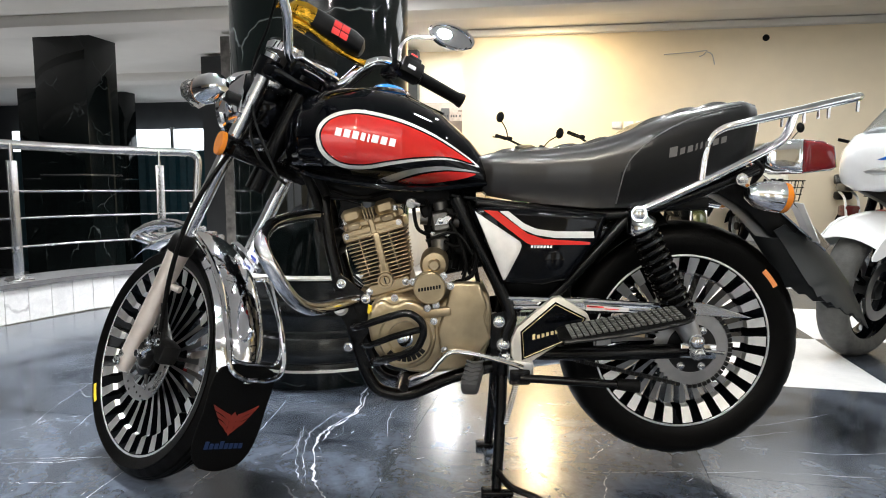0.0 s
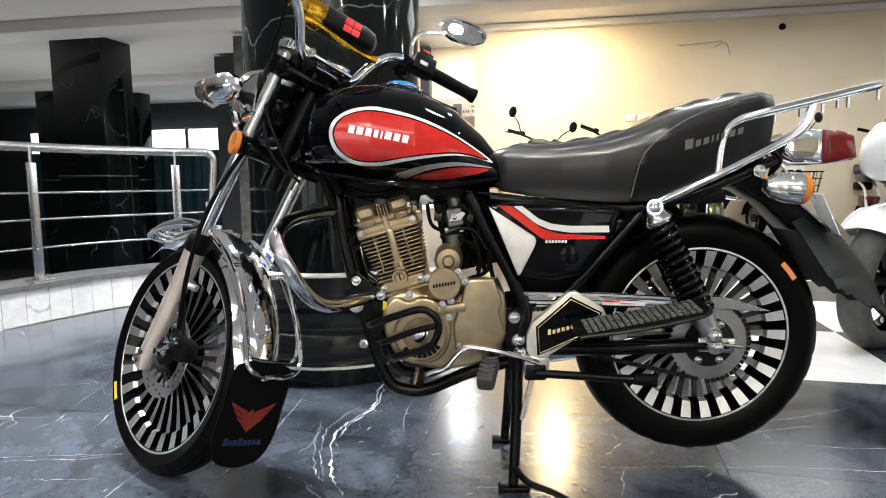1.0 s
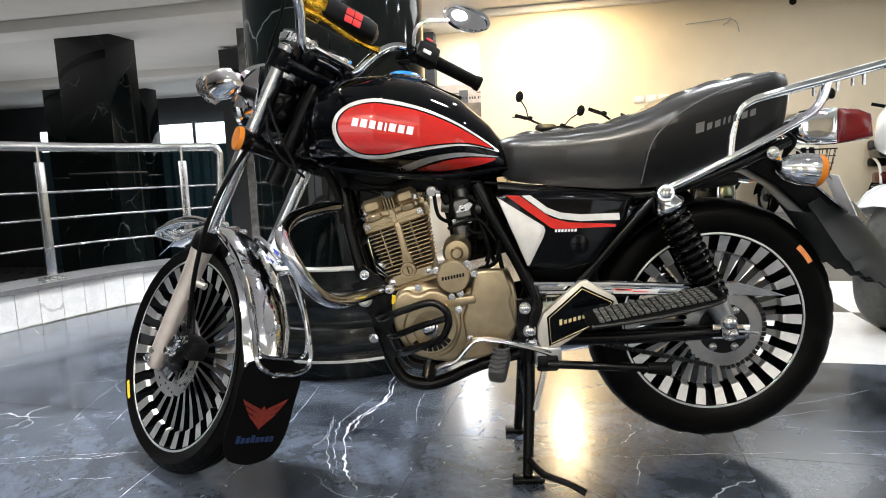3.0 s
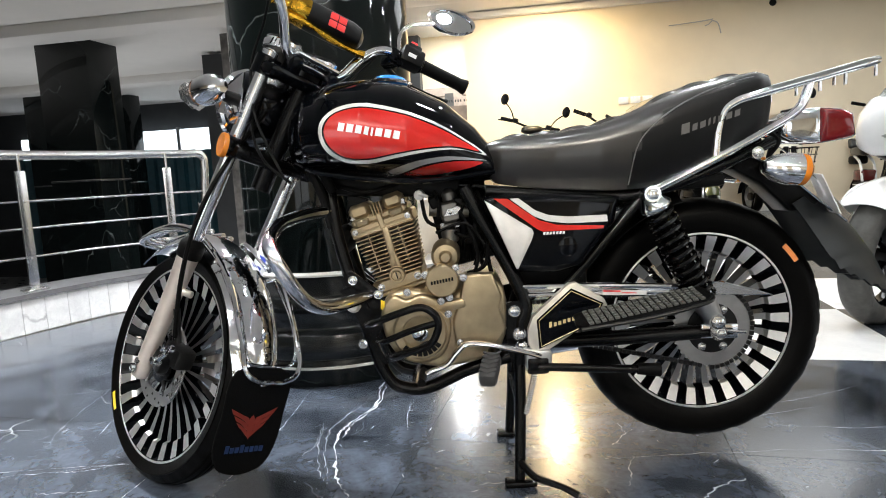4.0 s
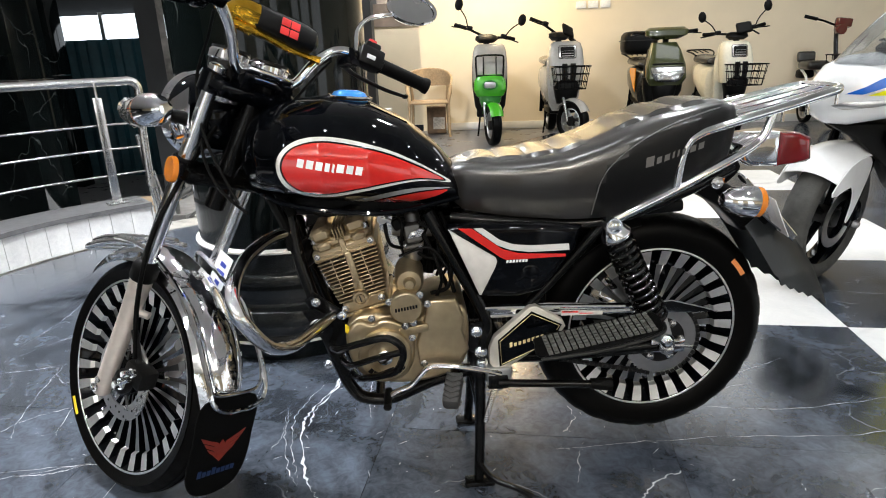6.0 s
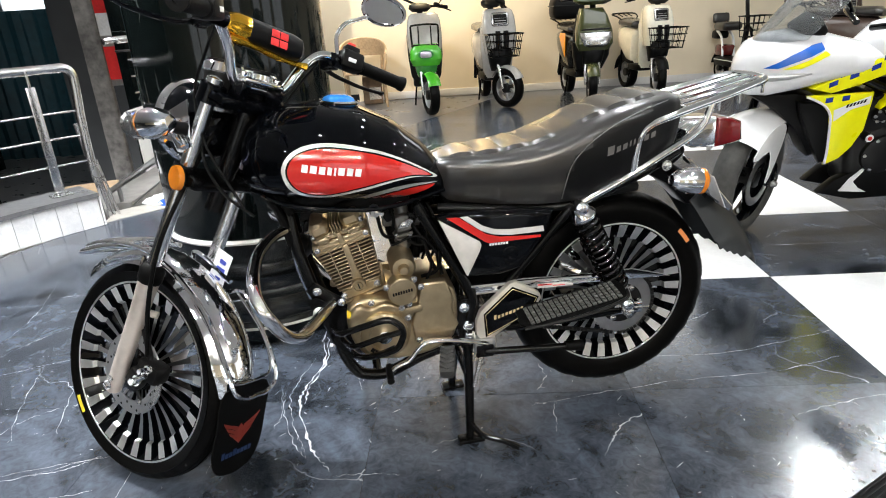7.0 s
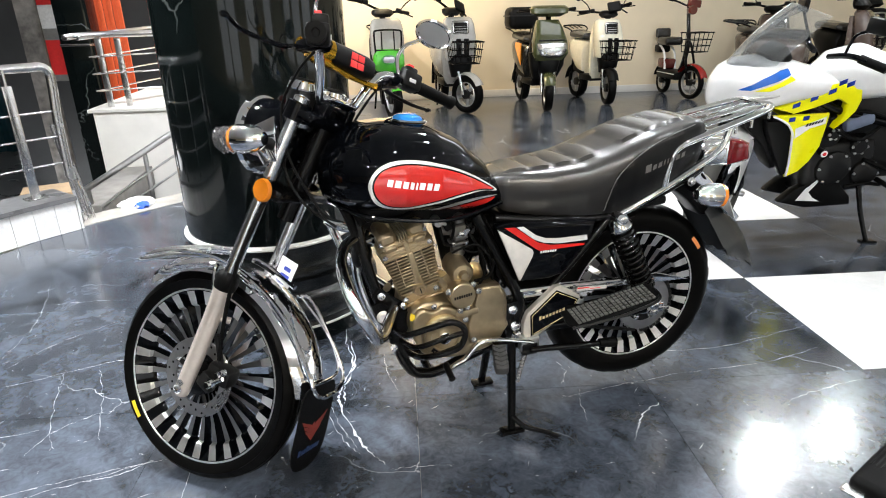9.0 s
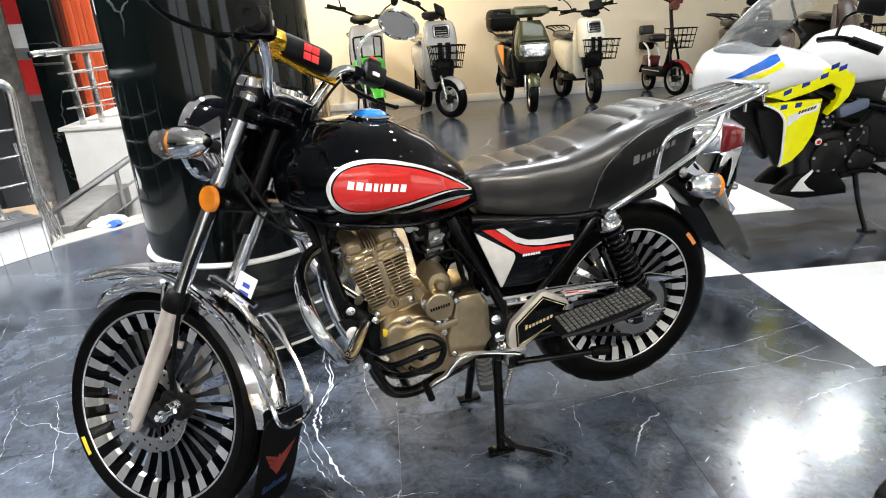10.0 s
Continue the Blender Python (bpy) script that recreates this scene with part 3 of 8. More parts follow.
for sy in (-1, 1):
    a = pose(-0.585, 0.175 * sy, 0.908, 0, -88, 0)
    sg = part("front_indicator", lathe([(0, -0.055), (0.015, -0.053), (0.027, -0.038), (0.034, -0.012), (0.035, 0.012), (0.034, 0.02)], 24, a), CHROME, bike, "chrome bullet indicator wrapped in clear film", S)
    part("lens", lathe([(0.034, 0.02), (0.030, 0.032), (0.016, 0.042), (0, 0.044)], 24, a), AMBER, sg, "amber lens", S)
    part("stalk", tube([(-0.575, 0.145 * sy, 0.906), (-0.56, 0.11 * sy, 0.9)], [0.013, 0.017], 12, 1), PLASTIC, sg, "", S)
    fl = []
    for i in range(7):
        fl.append([Vector((0.030 + 0.006 * i, 0, 0)) + Vector((0, (0.030 + 0.0035 * i * (i > 4) * 0.3 + 0.004 * math.sin(i * 2.1 + j)) * math.cos(6.283 * j / 12), (0.029 + 0.005 * math.sin(1.7 * i + 2 * j)) * math.sin(6.283 * j / 12))) for j in range(12)])
    part("film_wrap", loft(fl, False), CLEAR, sg, "crumpled clear plastic film", S @ pose(-0.585, 0.175 * sy, 0.908, 0, 180, 0))
    if sy > 0:
        continue
    rf = Matrix.Translation((-0.575, 0.128 * sy, 0.79)) @ Matrix.Rotation(radians(14 * sy), 4, "Z") @ Matrix.Rotation(radians(90 * sy * -1), 4, "X")
    r0 = part("side_reflector", lathe([(0.0, -0.004), (0.029, -0.004), (0.029, 0.004), (0.027, 0.007), (0, 0.008)], 28, rf), AMBER, bike, "round amber reflector", S)
    part("reflector_bracket", box(0.03, 0.03, 0.028, pose(-0.572, 0.11 * sy, 0.79), 0.004), FRAME, r0, "", S)

# front fender
def arc(theta, r, y=0.0):
    return Vector((AXLE.x - r * math.cos(radians(theta)), y, AXLE.z + r * math.sin(radians(theta))))


rows = []
for i in range(37):
    th = 62 + (186 - 62) * i / 36
    r = 0.318 + 0.028 * i / 36
    wd = 0.066 if i < 33 else 0.066 - 0.004 * (i - 32)
    rows.append([arc(th, r + 0.012 - 0.045 * abs(v) ** 2.4, wd * v) for v in [k / 7 for k in range(-7, 8)]])
fender = part("front_fender", sheet(rows, 0.0018), FILMCHROME, bike, "polished chrome front fender", S)
for sy in (-1, 1):
    part("guard_bar", tube(([arc(70, 0.352, 0.05 * sy), arc(90, 0.345, 0.077 * sy), arc(115, 0.345, 0.082 * sy)] if sy < 0 else [arc(138, 0.318, 0.066)]) + [arc(145, 0.350, 0.078 * sy), arc(172, 0.370, 0.076 * sy), arc(181, 0.382, 0.068 * sy), arc(184, 0.385, 0.03 * sy), arc(184, 0.385, 0)], 0.0055, 8), CHROME, fender, "chrome wire guard", S)
    part("guard_bar", tube([arc(140, 0.333, 0.072 * sy), arc(160, 0.352, 0.074 * sy), arc(172, 0.365, 0.074 * sy), arc(178, 0.370, 0.058 * sy), arc(179, 0.371, 0)], 0.004, 8), CHROME, fender, "", S)
    part("fender_stay", tube([fk(0.2, 0.088 * sy, -0.01), arc(108, 0.33, 0.075 * sy), arc(135, 0.335, 0.07 * sy)], 0.007, 8), CHROME, fender, "", S)
part("nose_rack", merge(tube([arc(95, 0.345, -0.06), arc(80, 0.352, -0.064), arc(68, 0.362, -0.06), arc(62, 0.37, -0.035), arc(62, 0.37, 0.035), arc(68, 0.362, 0.06), arc(80, 0.352, 0.064), arc(95, 0.345, 0.06)], 0.007, 10), tube([arc(95, 0.35, -0.025), arc(78, 0.358, -0.03), arc(64, 0.378, -0.02), arc(64, 0.378, 0.02), arc(78, 0.358, 0.03), arc(95, 0.35, 0.025)], 0.0065, 10), tube([arc(100, 0.338, -0.066), arc(84, 0.338, -0.074), arc(66, 0.352, -0.072), arc(58, 0.374, -0.034), arc(58, 0.374, 0.034), arc(66, 0.352, 0.072), arc(84, 0.338, 0.074), arc(100, 0.338, 0.066)], 0.0075, 10)), POLISHED, fender, "chrome wire rack on the fender nose", S)
fo = smooth2([(-0.068, 0.0), (0.068, 0.0), (0.082, -0.1), (0.08, -0.17), (0.06, -0.215), (0.02, -0.232), (-0.02, -0.232), (-0.06, -0.215), (-0.08, -0.17), (-0.078, -0.1)], 4)
fm = Matrix.Translation((-0.500, -0.008, 0.288)) @ Matrix.Rotation(radians(14), 4, "Y") @ Matrix(((0, 0, 1, 0), (1, 0, 0, 0), (0, 1, 0, 0), (0, 0, 0, 1)))
flap = part("mud_flap", prism(fo, 0.004, fm, 0.001, 1), RUBBER, bike, "black rubber mud flap with red wing emblem", S)
for sy in (-1, 1):
    for i in range(3):
        a = -0.098 - 0.013 * i
        part("wing_emblem", prism([(sy * 0.006, a - 0.022), (sy * 0.010, a - 0.006), (sy * (0.030 - 0.004 * i), a + 0.002), (sy * (0.060 - 0.011 * i), a + 0.016 - 0.003 * i), (sy * (0.052 - 0.011 * i), a + 0.003 - 0.002 * i), (sy * (0.028 - 0.004 * i), a - 0.008)], 0.0012, fm @ pose(0, 0, 0.0042)), DECO, flap, "", S, False)
part("wing_body", prism([(-0.008, -0.108), (0.0, -0.098), (0.008, -0.108), (0.007, -0.142), (0.0, -0.152), (-0.007, -0.142)], 0.0012, fm @ pose(0, 0, 0.0042)), DECO, flap, "", S, False)
for i in range(8):
    part("emblem_bar", prism([(-0.05 + 0.0125 * i, -0.182), (-0.0405 + 0.0125 * i, -0.182), (-0.0405 + 0.0125 * i, -0.170 + (0.005 if i in (0, 3) else 0)), (-0.05 + 0.0125 * i, -0.170 + (0.005 if i in (0, 3) else 0))], 0.0012, fm @ pose(0, 0, 0.0042)), DECB, flap, "", S, False)
tag = part("tag", box(0.055, 0.0014, 0.115, Matrix.Translation(fk(0.325, 0.07, -0.052)) @ yk), LABELW, bike, "white card tag beside the fork leg", S, False)
for q, w in ((0.03, 0.022), (0.008, 0.03), (-0.02, 0.018)):
    part("tag_bar", box(w, 0.001, 0.012, Matrix.Translation(fk(0.325 + q, 0.0685, -0.055)) @ yk), LABELB, tag, "", S, False)

# handlebar and controls
for sy in (-1, 1):
    hb = part("handlebar", tube([(-0.452, 0.0, 1.0), (-0.452, 0.05 * sy, 1.0), (-0.44, 0.085 * sy, 1.015), (-0.415, 0.12 * sy, 1.07), (-0.395, 0.165 * sy, 1.108), (-0.36, 0.215 * sy, 1.105), (-0.272, 0.37 * sy, 1.064)], 0.0115, 14), CHROME, bike, "chrome handlebar", S)
    g0, g1 = Vector((-0.335, 0.258 * sy, 1.094)), Vector((-0.268, 0.376 * sy, 1.062))
    gm = Matrix.Translation(g0) @ (g1 - g0).to_track_quat("Z", "Y").to_matrix().to_4x4()
    ln = (g1 - g0).length
    part("grip", lathe([(0.012, 0), (0.021, 0.001), (0.021, 0.006)] + [(0.0165 + 0.001 * (i % 2), 0.008 + 0.0048 * i) for i in range(25)] + [(0.0165, ln - 0.02), (0.02, ln - 0.008), (0.02, ln), (0.008, ln), (0.007, ln - 0.004), (0, ln - 0.004)], 20, gm), RUBBER, hb, "ribbed black rubber grip", S)
    part("switch_housing", merge(box(0.05, 0.048, 0.062, gm @ pose(0, 0.004, -0.026), 0.008), box(0.034, 0.03, 0.04, gm @ pose(0.006, 0.03, -0.026), 0.006)), PLASTIC, hb, "black switch housing", S)
    part("kill_switch", box(0.016, 0.012, 0.02, gm @ pose(0.0, 0.045, -0.03), 0.003), LABELR, hb, "red switch", S)
    part("switch_mark", box(0.002, 0.010, 0.022, gm @ pose(-0.026 * sy, 0.0, -0.03), 0.0005), LABELW, hb, "", S)
    c = g0 + Vector((-0.03, -0.06 * sy, 0.006))
    part("lever_perch", merge(rod(c + Vector((0, -0.014, 0)), c + Vector((0, 0.02, 0)), 0.018), box(0.045, 0.03, 0.024, pose(*(c + Vector((-0.028, 0.01 * sy, -0.006))), 0, 0, 20 * sy), 0.005)), BLACK, hb, "", S)
    fw = -0.10 if sy < 0 else 0.0
    part("lever", tube([c + Vector((-0.05, 0.02 * sy, -0.008)), c + Vector((-0.055, 0.07 * sy, -0.018)), c + Vector((-0.02 + fw * 0.7, 0.14 * sy, -0.04 - 0.35 * fw)), c + Vector((0.01 + fw, 0.19 * sy, -0.05 - 0.6 * fw)), c + Vector((0.012 + fw, 0.2 * sy, -0.05 - 0.6 * fw))], [0.009, 0.008, 0.007, 0.0065, 0.010], 10, 5, flat=0.65), PLASTIC if sy > 0 else BLACK, hb, "", S)
    b0 = c + Vector((0.0, 0.012 * sy, 0.015))
    mi = part("mirror", tube([b0, b0 + Vector((-0.004, 0.002 * sy, 0.05)), b0 + Vector((0.01, 0.02 * sy, 0.085)), b0 + Vector((0.022, 0.07 * sy, 0.110)), b0 + Vector((0.028, 0.098 * sy, 0.122))], 0.0055, 10), CHROME, hb, "chrome mirror with oval head", S)
    mc = b0 + Vector((0.045, 0.155 * sy, 0.150))
    mm = Matrix.Translation(mc) @ Matrix.Rotation(radians(-22 * sy), 4, "Z") @ Matrix.Rotation(radians(12 * sy), 4, "X") @ Matrix.Rotation(radians(70), 4, "Y") @ Matrix.Diagonal((0.82, 1.3, 1, 1))
    part("shell", lathe([(0, -0.022), (0.03, -0.02), (0.05, -0.010), (0.057, 0.0), (0.059, 0.005), (0.057, 0.009), (0.051, 0.006)], 32, mm), CHROME, mi, "", S)
    part("glass", lathe([(0.054, 0.003), (0, 0.004)], 32, mm), GLASS, mi, "mirror glass", S)
    part("bar_clamp", merge(box(0.04, 0.032, 0.05, pose(-0.45, 0.055 * sy, 0.985, 0, 28, 0), 0.008)), BLACK, hb, "", S)
for sy in (-1, 1):
    im = pose(-0.505, 0.055 * sy, 1.0, 0, 14, 0)
    pod = part("instrument", lathe([(0, -0.03), (0.036, -0.03), (0.041, -0.01), (0.043, 0.03), (0.041, 0.06), (0, 0.06)], 28, im), PLASTIC, bike, "round black instrument pod", S)
    part("pod_base", lathe([(0, -0.055), (0.033, -0.055), (0.037, -0.045), (0.037, -0.03), (0, -0.03)], 28, im), STEEL, pod, "polished base cup", S)
    part("pod_ring", lathe([(0.042, 0.03), (0.0455, 0.034), (0.0455, 0.05), (0.042, 0.054)], 28, im), CHROME, pod, "chrome ring", S)
    part("pod_face", lathe([(0, 0.061), (0.038, 0.0605)], 28, im), GLASS, pod, "", S)
part("clamp_plate", merge(box(0.035, 0.13, 0.014, pose(-0.435, 0, 1.012, 0, 24, 0), 0.006), *[bolt((-0.437, yy, 1.018), (0.4, 0, 0.9), 0.007, 0.012) for yy in (-0.055, 0.055)]), CHROME, bike, "chrome handlebar clamp", S)

# boxed part wrapped in gold cellophane on the handlebar
wa, wb = Vector((-0.47, -0.085, 1.135)), Vector((-0.395, 0.105, 1.10))
wm = Matrix.Translation((wa + wb) / 2) @ (wb - wa).to_track_quat("X", "Z").to_matrix().to_4x4()
wl = (wb - wa).length
pk = part("wrapped_meter", loft([[(x * wl, r * 0.036 * math.copysign(abs(math.cos(6.283 * j / 20)) ** 0.6, math.cos(6.283 * j / 20)), r * 0.030 * math.copysign(abs(math.sin(6.283 * j / 20)) ** 0.6, math.sin(6.283 * j / 20))) for j in range(20)] for x, r in ((-0.46, 0.3), (-0.44, 0.75), (-0.36, 0.95), (-0.1, 1), (0.3, 1), (0.42, 0.85), (0.48, 0.4))]), PLASTIC, bike, "dark display unit still wrapped in gold film", S @ wm)
part("film_end", loft([[(x * wl, (r + 0.07 * math.sin(3 * j + 9 * x)) * 0.037 * math.cos(6.283 * j / 20), (r + 0.07 * math.cos(4 * j + 7 * x)) * 0.032 * math.sin(6.283 * j / 20)) for j in range(20)] for x, r in ((-0.62, 0.35), (-0.56, 0.15), (-0.52, 0.3), (-0.47, 0.8), (-0.36, 1.04), (-0.22, 1.06))], False), FILM, pk, "crumpled gold film", S @ wm)
part("film_seam", tube([(x * wl, 0.01 * math.sin(5 * x) - 0.012, -0.033) for x in (-0.46, -0.3, -0.1, 0.1, 0.3, 0.47, 0.55)], [0.006, 0.009, 0.006, 0.009, 0.006, 0.008, 0.011], 8), FILM, pk, "", S @ wm)
part("meter_label", merge(*[box(0.02, 0.017, 0.002, pose(0.012 + 0.022 * (i % 2), -0.037 + 0.0, -0.012 + 0.02 * (i // 2), 90, 0, 0), 0.0008) for i in range(4)]), LABELR, pk, "red printed squares", S @ wm)
for pts in ([(-0.40, -0.17, 1.09), (-0.47, -0.13, 1.06), (-0.53, -0.11, 0.98), (-0.52, -0.09, 0.86), (-0.45, -0.05, 0.72)], [(-0.4, 0.16, 1.09), (-0.47, 0.08, 1.01), (-0.48, 0.03, 0.92), (-0.45, 0.0, 0.8)], [(-0.55, -0.05, 0.95), (-0.545, -0.08, 0.85), (-0.50, -0.07, 0.76), (-0.42, -0.05, 0.70)], [(-0.39, 0.15, 1.08), (-0.42, 0.12, 1.03), (-0.45, 0.05, 0.92), (-0.43, 0.02, 0.83)]):
    part("cable", tube(pts, 0.0035, 8), RUBBER, bike, "", S)

# tank
TX = [-0.507, -0.500, -0.480, -0.450, -0.398, -0.315, -0.219, -0.136, -0.067, -0.030, -0.020]
TT = [0.850, 0.885, 0.918, 0.941, 0.957, 0.963, 0.945, 0.902, 0.842, 0.795, 0.765]
TB = [0.810, 0.780, 0.766, 0.757, 0.747, 0.737, 0.727, 0.718, 0.711, 0.715, 0.735]
TW = [0.020, 0.070, 0.110, 0.150, 0.186, 0.196, 0.183, 0.152, 0.112, 0.085, 0.060]


def tank_at(x):
    return (float(np.interp(x, TX, v)) for v in (TT, TB, TW))


def tank_y(x, z):
    zt, zb, w = tank_at(x)
    zm = zb + 0.42 * (zt - zb)
    s = min(1.0, (z - zm) / (zt - zm) if z > zm else ((zm - z) / (zm - zb)) ** (1 / 0.75))
    return -w * max(0.0, 1 - max(0.0, s) ** 2) ** 0.42


def tank_ring(x):
    zt, zb, w = tank_at(x)
    zm = zb + 0.42 * (zt - zb)
    out = []
    for j in range(40):
        a = 6.283185 * j / 40
        c, s_ = math.cos(a), math.sin(a)
        z = zm + (zt - zm) * s_ if s_ >= 0 else zm - (zm - zb) * abs(s_) ** 0.75
        out.append((x, w * math.copysign(abs(c) ** 0.84, c), z))
    return out


xs = [v.x for v in catmull([(x, 0, 0) for x in TX], 4)]
tank = part("fuel_tank", loft([tank_ring(x) for x in xs]), BLACK, bike, "gloss black fuel tank with red teardrop panel")


def drape(name, outline, fn, off, material, parent, label=""):
    """A thin decal that follows a body's side."""
    bm = bmesh.new()
    bm.faces.new([bm.verts.new((x, 0, z)) for x, z in outline])
    bmesh.ops.triangulate(bm, faces=list(bm.faces))
    for _ in range(5):
        long = [e for e in bm.edges if e.calc_length() > 0.012]
        if not long:
            break
        bmesh.ops.subdivide_edges(bm, edges=long, cuts=1)
        bmesh.ops.triangulate(bm, faces=[f for f in bm.faces if len(f.verts) > 3])
    for v in bm.verts:
        v.co.y = fn(v.co.x, v.co.z) - off
    return part(name, bm, material, parent, label)


TEAR = [(-0.405, 0.835), (-0.393, 0.865), (-0.362, 0.886), (-0.316, 0.893), (-0.262, 0.885), (-0.205, 0.868), (-0.147, 0.842), (-0.09, 0.807), (-0.045, 0.772), (-0.09, 0.783), (-0.135, 0.787), (-0.19, 0.782), (-0.245, 0.774), (-0.305, 0.765), (-0.357, 0.771), (-0.392, 0.796)]
TRED = [(-0.392, 0.835), (-0.380, 0.862), (-0.354, 0.877), (-0.312, 0.882), (-0.262, 0.874), (-0.205, 0.858), (-0.150, 0.834), (-0.1, 0.806), (-0.062, 0.781), (-0.1, 0.790), (-0.135, 0.794), (-0.19, 0.791), (-0.245, 0.784), (-0.303, 0.776), (-0.351, 0.781), (-0.381, 0.803)]
TLINE = [(-0.396, 0.835), (-0.384, 0.863), (-0.356, 0.879), (-0.313, 0.885), (-0.262, 0.877), (-0.204, 0.861), (-0.148, 0.837), (-0.097, 0.807), (-0.056, 0.777), (-0.1, 0.787), (-0.135, 0.791), (-0.19, 0.788), (-0.245, 0.781), (-0.303, 0.773), (-0.352, 0.778), (-0.384, 0.801)]
GSW = [(-0.29, 0.738), (-0.235, 0.757), (-0.184, 0.768), (-0.122, 0.772), (-0.045, 0.760), (-0.12, 0.764), (-0.184, 0.757), (-0.225, 0.745), (-0.255, 0.737)]
RSW = [(-0.235, 0.737), (-0.19, 0.751), (-0.145, 0.759), (-0.1, 0.761), (-0.055, 0.757), (-0.075, 0.748), (-0.11, 0.741), (-0.17, 0.734)]
for sy in (-1, 1):
    fy = (lambda x, z: tank_y(x, z)) if sy < 0 else (lambda x, z: -tank_y(x, z) + 0.004)
    drape("teardrop_border", smooth2(TEAR, 4), fy, 0.0012 if sy < 0 else -0.0012, WHITE, tank, "silver-white teardrop border")
    drape("teardrop_line", smooth2(TLINE, 4), fy, 0.0018 if sy < 0 else -0.0018, BLACK, tank)
    drape("teardrop_panel", smooth2(TRED, 4), fy, 0.0024 if sy < 0 else -0.0024, RED, tank, "red teardrop panel")
    drape("swoosh", smooth2(GSW, 4), fy, 0.0012 if sy < 0 else -0.0012, GREYD, tank, "grey swoosh stripe")
    drape("swoosh", smooth2(RSW, 4), fy, 0.0018 if sy < 0 else -0.0018, RED, tank, "red swoosh stripe")
lx = -0.362
for lw in (0.018, 0.019, 0.018, 0.014, 0.009, 0.019, 0.018, 0.018):
    zb0 = 0.837 - 0.19 * (lx + 0.362)
    drape("emblem_bar", [(lx, zb0), (lx + lw - 0.005, zb0 - 0.003), (lx + lw - 0.0005, zb0 + 0.0135), (lx + 0.0045, zb0 + 0.0165)], tank_y, 0.0032, LABELW, tank)
    lx += lw
part("filler_cap", lathe([(0, 0.016), (0.024, 0.015), (0.036, 0.010), (0.04, 0.003), (0.042, -0.004), (0.042, -0.01)], 32, pose(-0.262, 0, 0.957, 0, 6, 0)), BLUE, tank, "fuel cap in blue protective film")
part("cap_ring", lathe([(0.05, -0.004), (0.052, 0.001), (0.046, 0.004), (0.042, 0.0)], 32, pose(-0.262, 0, 0.957, 0, 6, 0)), CHROME, tank)
part("tank_seam", tube([(-0.03, -0.09, 0.735), (-0.2, -0.15, 0.722), (-0.4, -0.13, 0.746), (-0.49, -0.05, 0.775)], 0.006, 8), BLACK, tank)

# seat
SEATMARK = mat("worn_grey_print", (0.11, 0.105, 0.1), 0.5)
SX = [-0.055, -0.045, -0.02, 0.023, 0.102, 0.206, 0.284, 0.349, 0.413, 0.491, 0.556, 0.585, 0.594]
ST = [0.775, 0.800, 0.808, 0.812, 0.815, 0.828, 0.853, 0.880, 0.901, 0.917, 0.926, 0.920, 0.905]
SB = [0.745, 0.725, 0.705, 0.697, 0.688, 0.680, 0.680, 0.690, 0.708, 0.742, 0.785, 0.803, 0.820]
SW = [0.050, 0.075, 0.092, 0.108, 0.128, 0.142, 0.148, 0.148, 0.144, 0.136, 0.122, 0.106, 0.085]


def rib(x):
    """Height of the padded bars: a front group, a plain saddle, a rear group."""
    for a, b, n in ((0.0, 0.265, 4), (0.325, 0.54, 3)):
        if a < x < b:
            return 0.009 * abs(math.sin(math.pi * n * (x - a) / (b - a))) ** 0.45
    return 0.002


def seat_ring(x):
    zt, zb, w = (float(np.interp(x, SX, v)) for v in (ST, SB, SW))
    h = zt - zb
    out = []
    half = [(0.86, 0.0), (0.93, 0.18), (1.0, 0.48), (1.0, 0.70), (0.97, 0.84), (0.88, 0.945), (0.74, 0.985)]
    for u, v in half:
        out.append((x, w * u, zb + h * v))
    for u in (0.60, 0.54, 0.36, 0.18, 0.0, -0.18, -0.36, -0.54, -0.60):
        dip = -0.004 if abs(u) == 0.6 else (rib(x + 0.03 * u * u) - 0.003 if abs(u) < 0.59 else 0)
        out.append((x, w * u, zt + dip))
    for u, v in reversed(half):
        out.append((x, -w * u, zb + h * v))
    return out


xs = list(np.linspace(-0.055, -0.02, 6)) + list(np.linspace(-0.01, 0.55, 84)) + list(np.linspace(0.56, 0.594, 7))
PIPE = [(0.262, 0.690), (0.268, 0.730), (0.277, 0.770), (0.298, 0.802), (0.346, 0.841), (0.42, 0.878), (0.52, 0.906), (0.58, 0.913)]
bm = loft([seat_ring(x) for x in xs])
for f in bm.faces:
    c = f.calc_center_median()
    if c.x > 0.262 and c.z < float(np.interp(c.x, [p[0] for p in PIPE], [p[1] for p in PIPE])):
        f.material_index = 1
seat = part("seat", bm, [SEAT, SEATB], bike, "brown-black glossy vinyl dual seat with ribbed top and matt black rear sides")


def seat_y(x, z):
    zt, zb, w = (float(np.interp(x, SX, v)) for v in (ST, SB, SW))
    v = (z - zb) / (zt - zb)
    return -w * float(np.interp(v, [0, 0.18, 0.48, 0.70, 0.84, 0.945, 0.985], [0.86, 0.93, 1, 1, 0.97, 0.88, 0.74]))


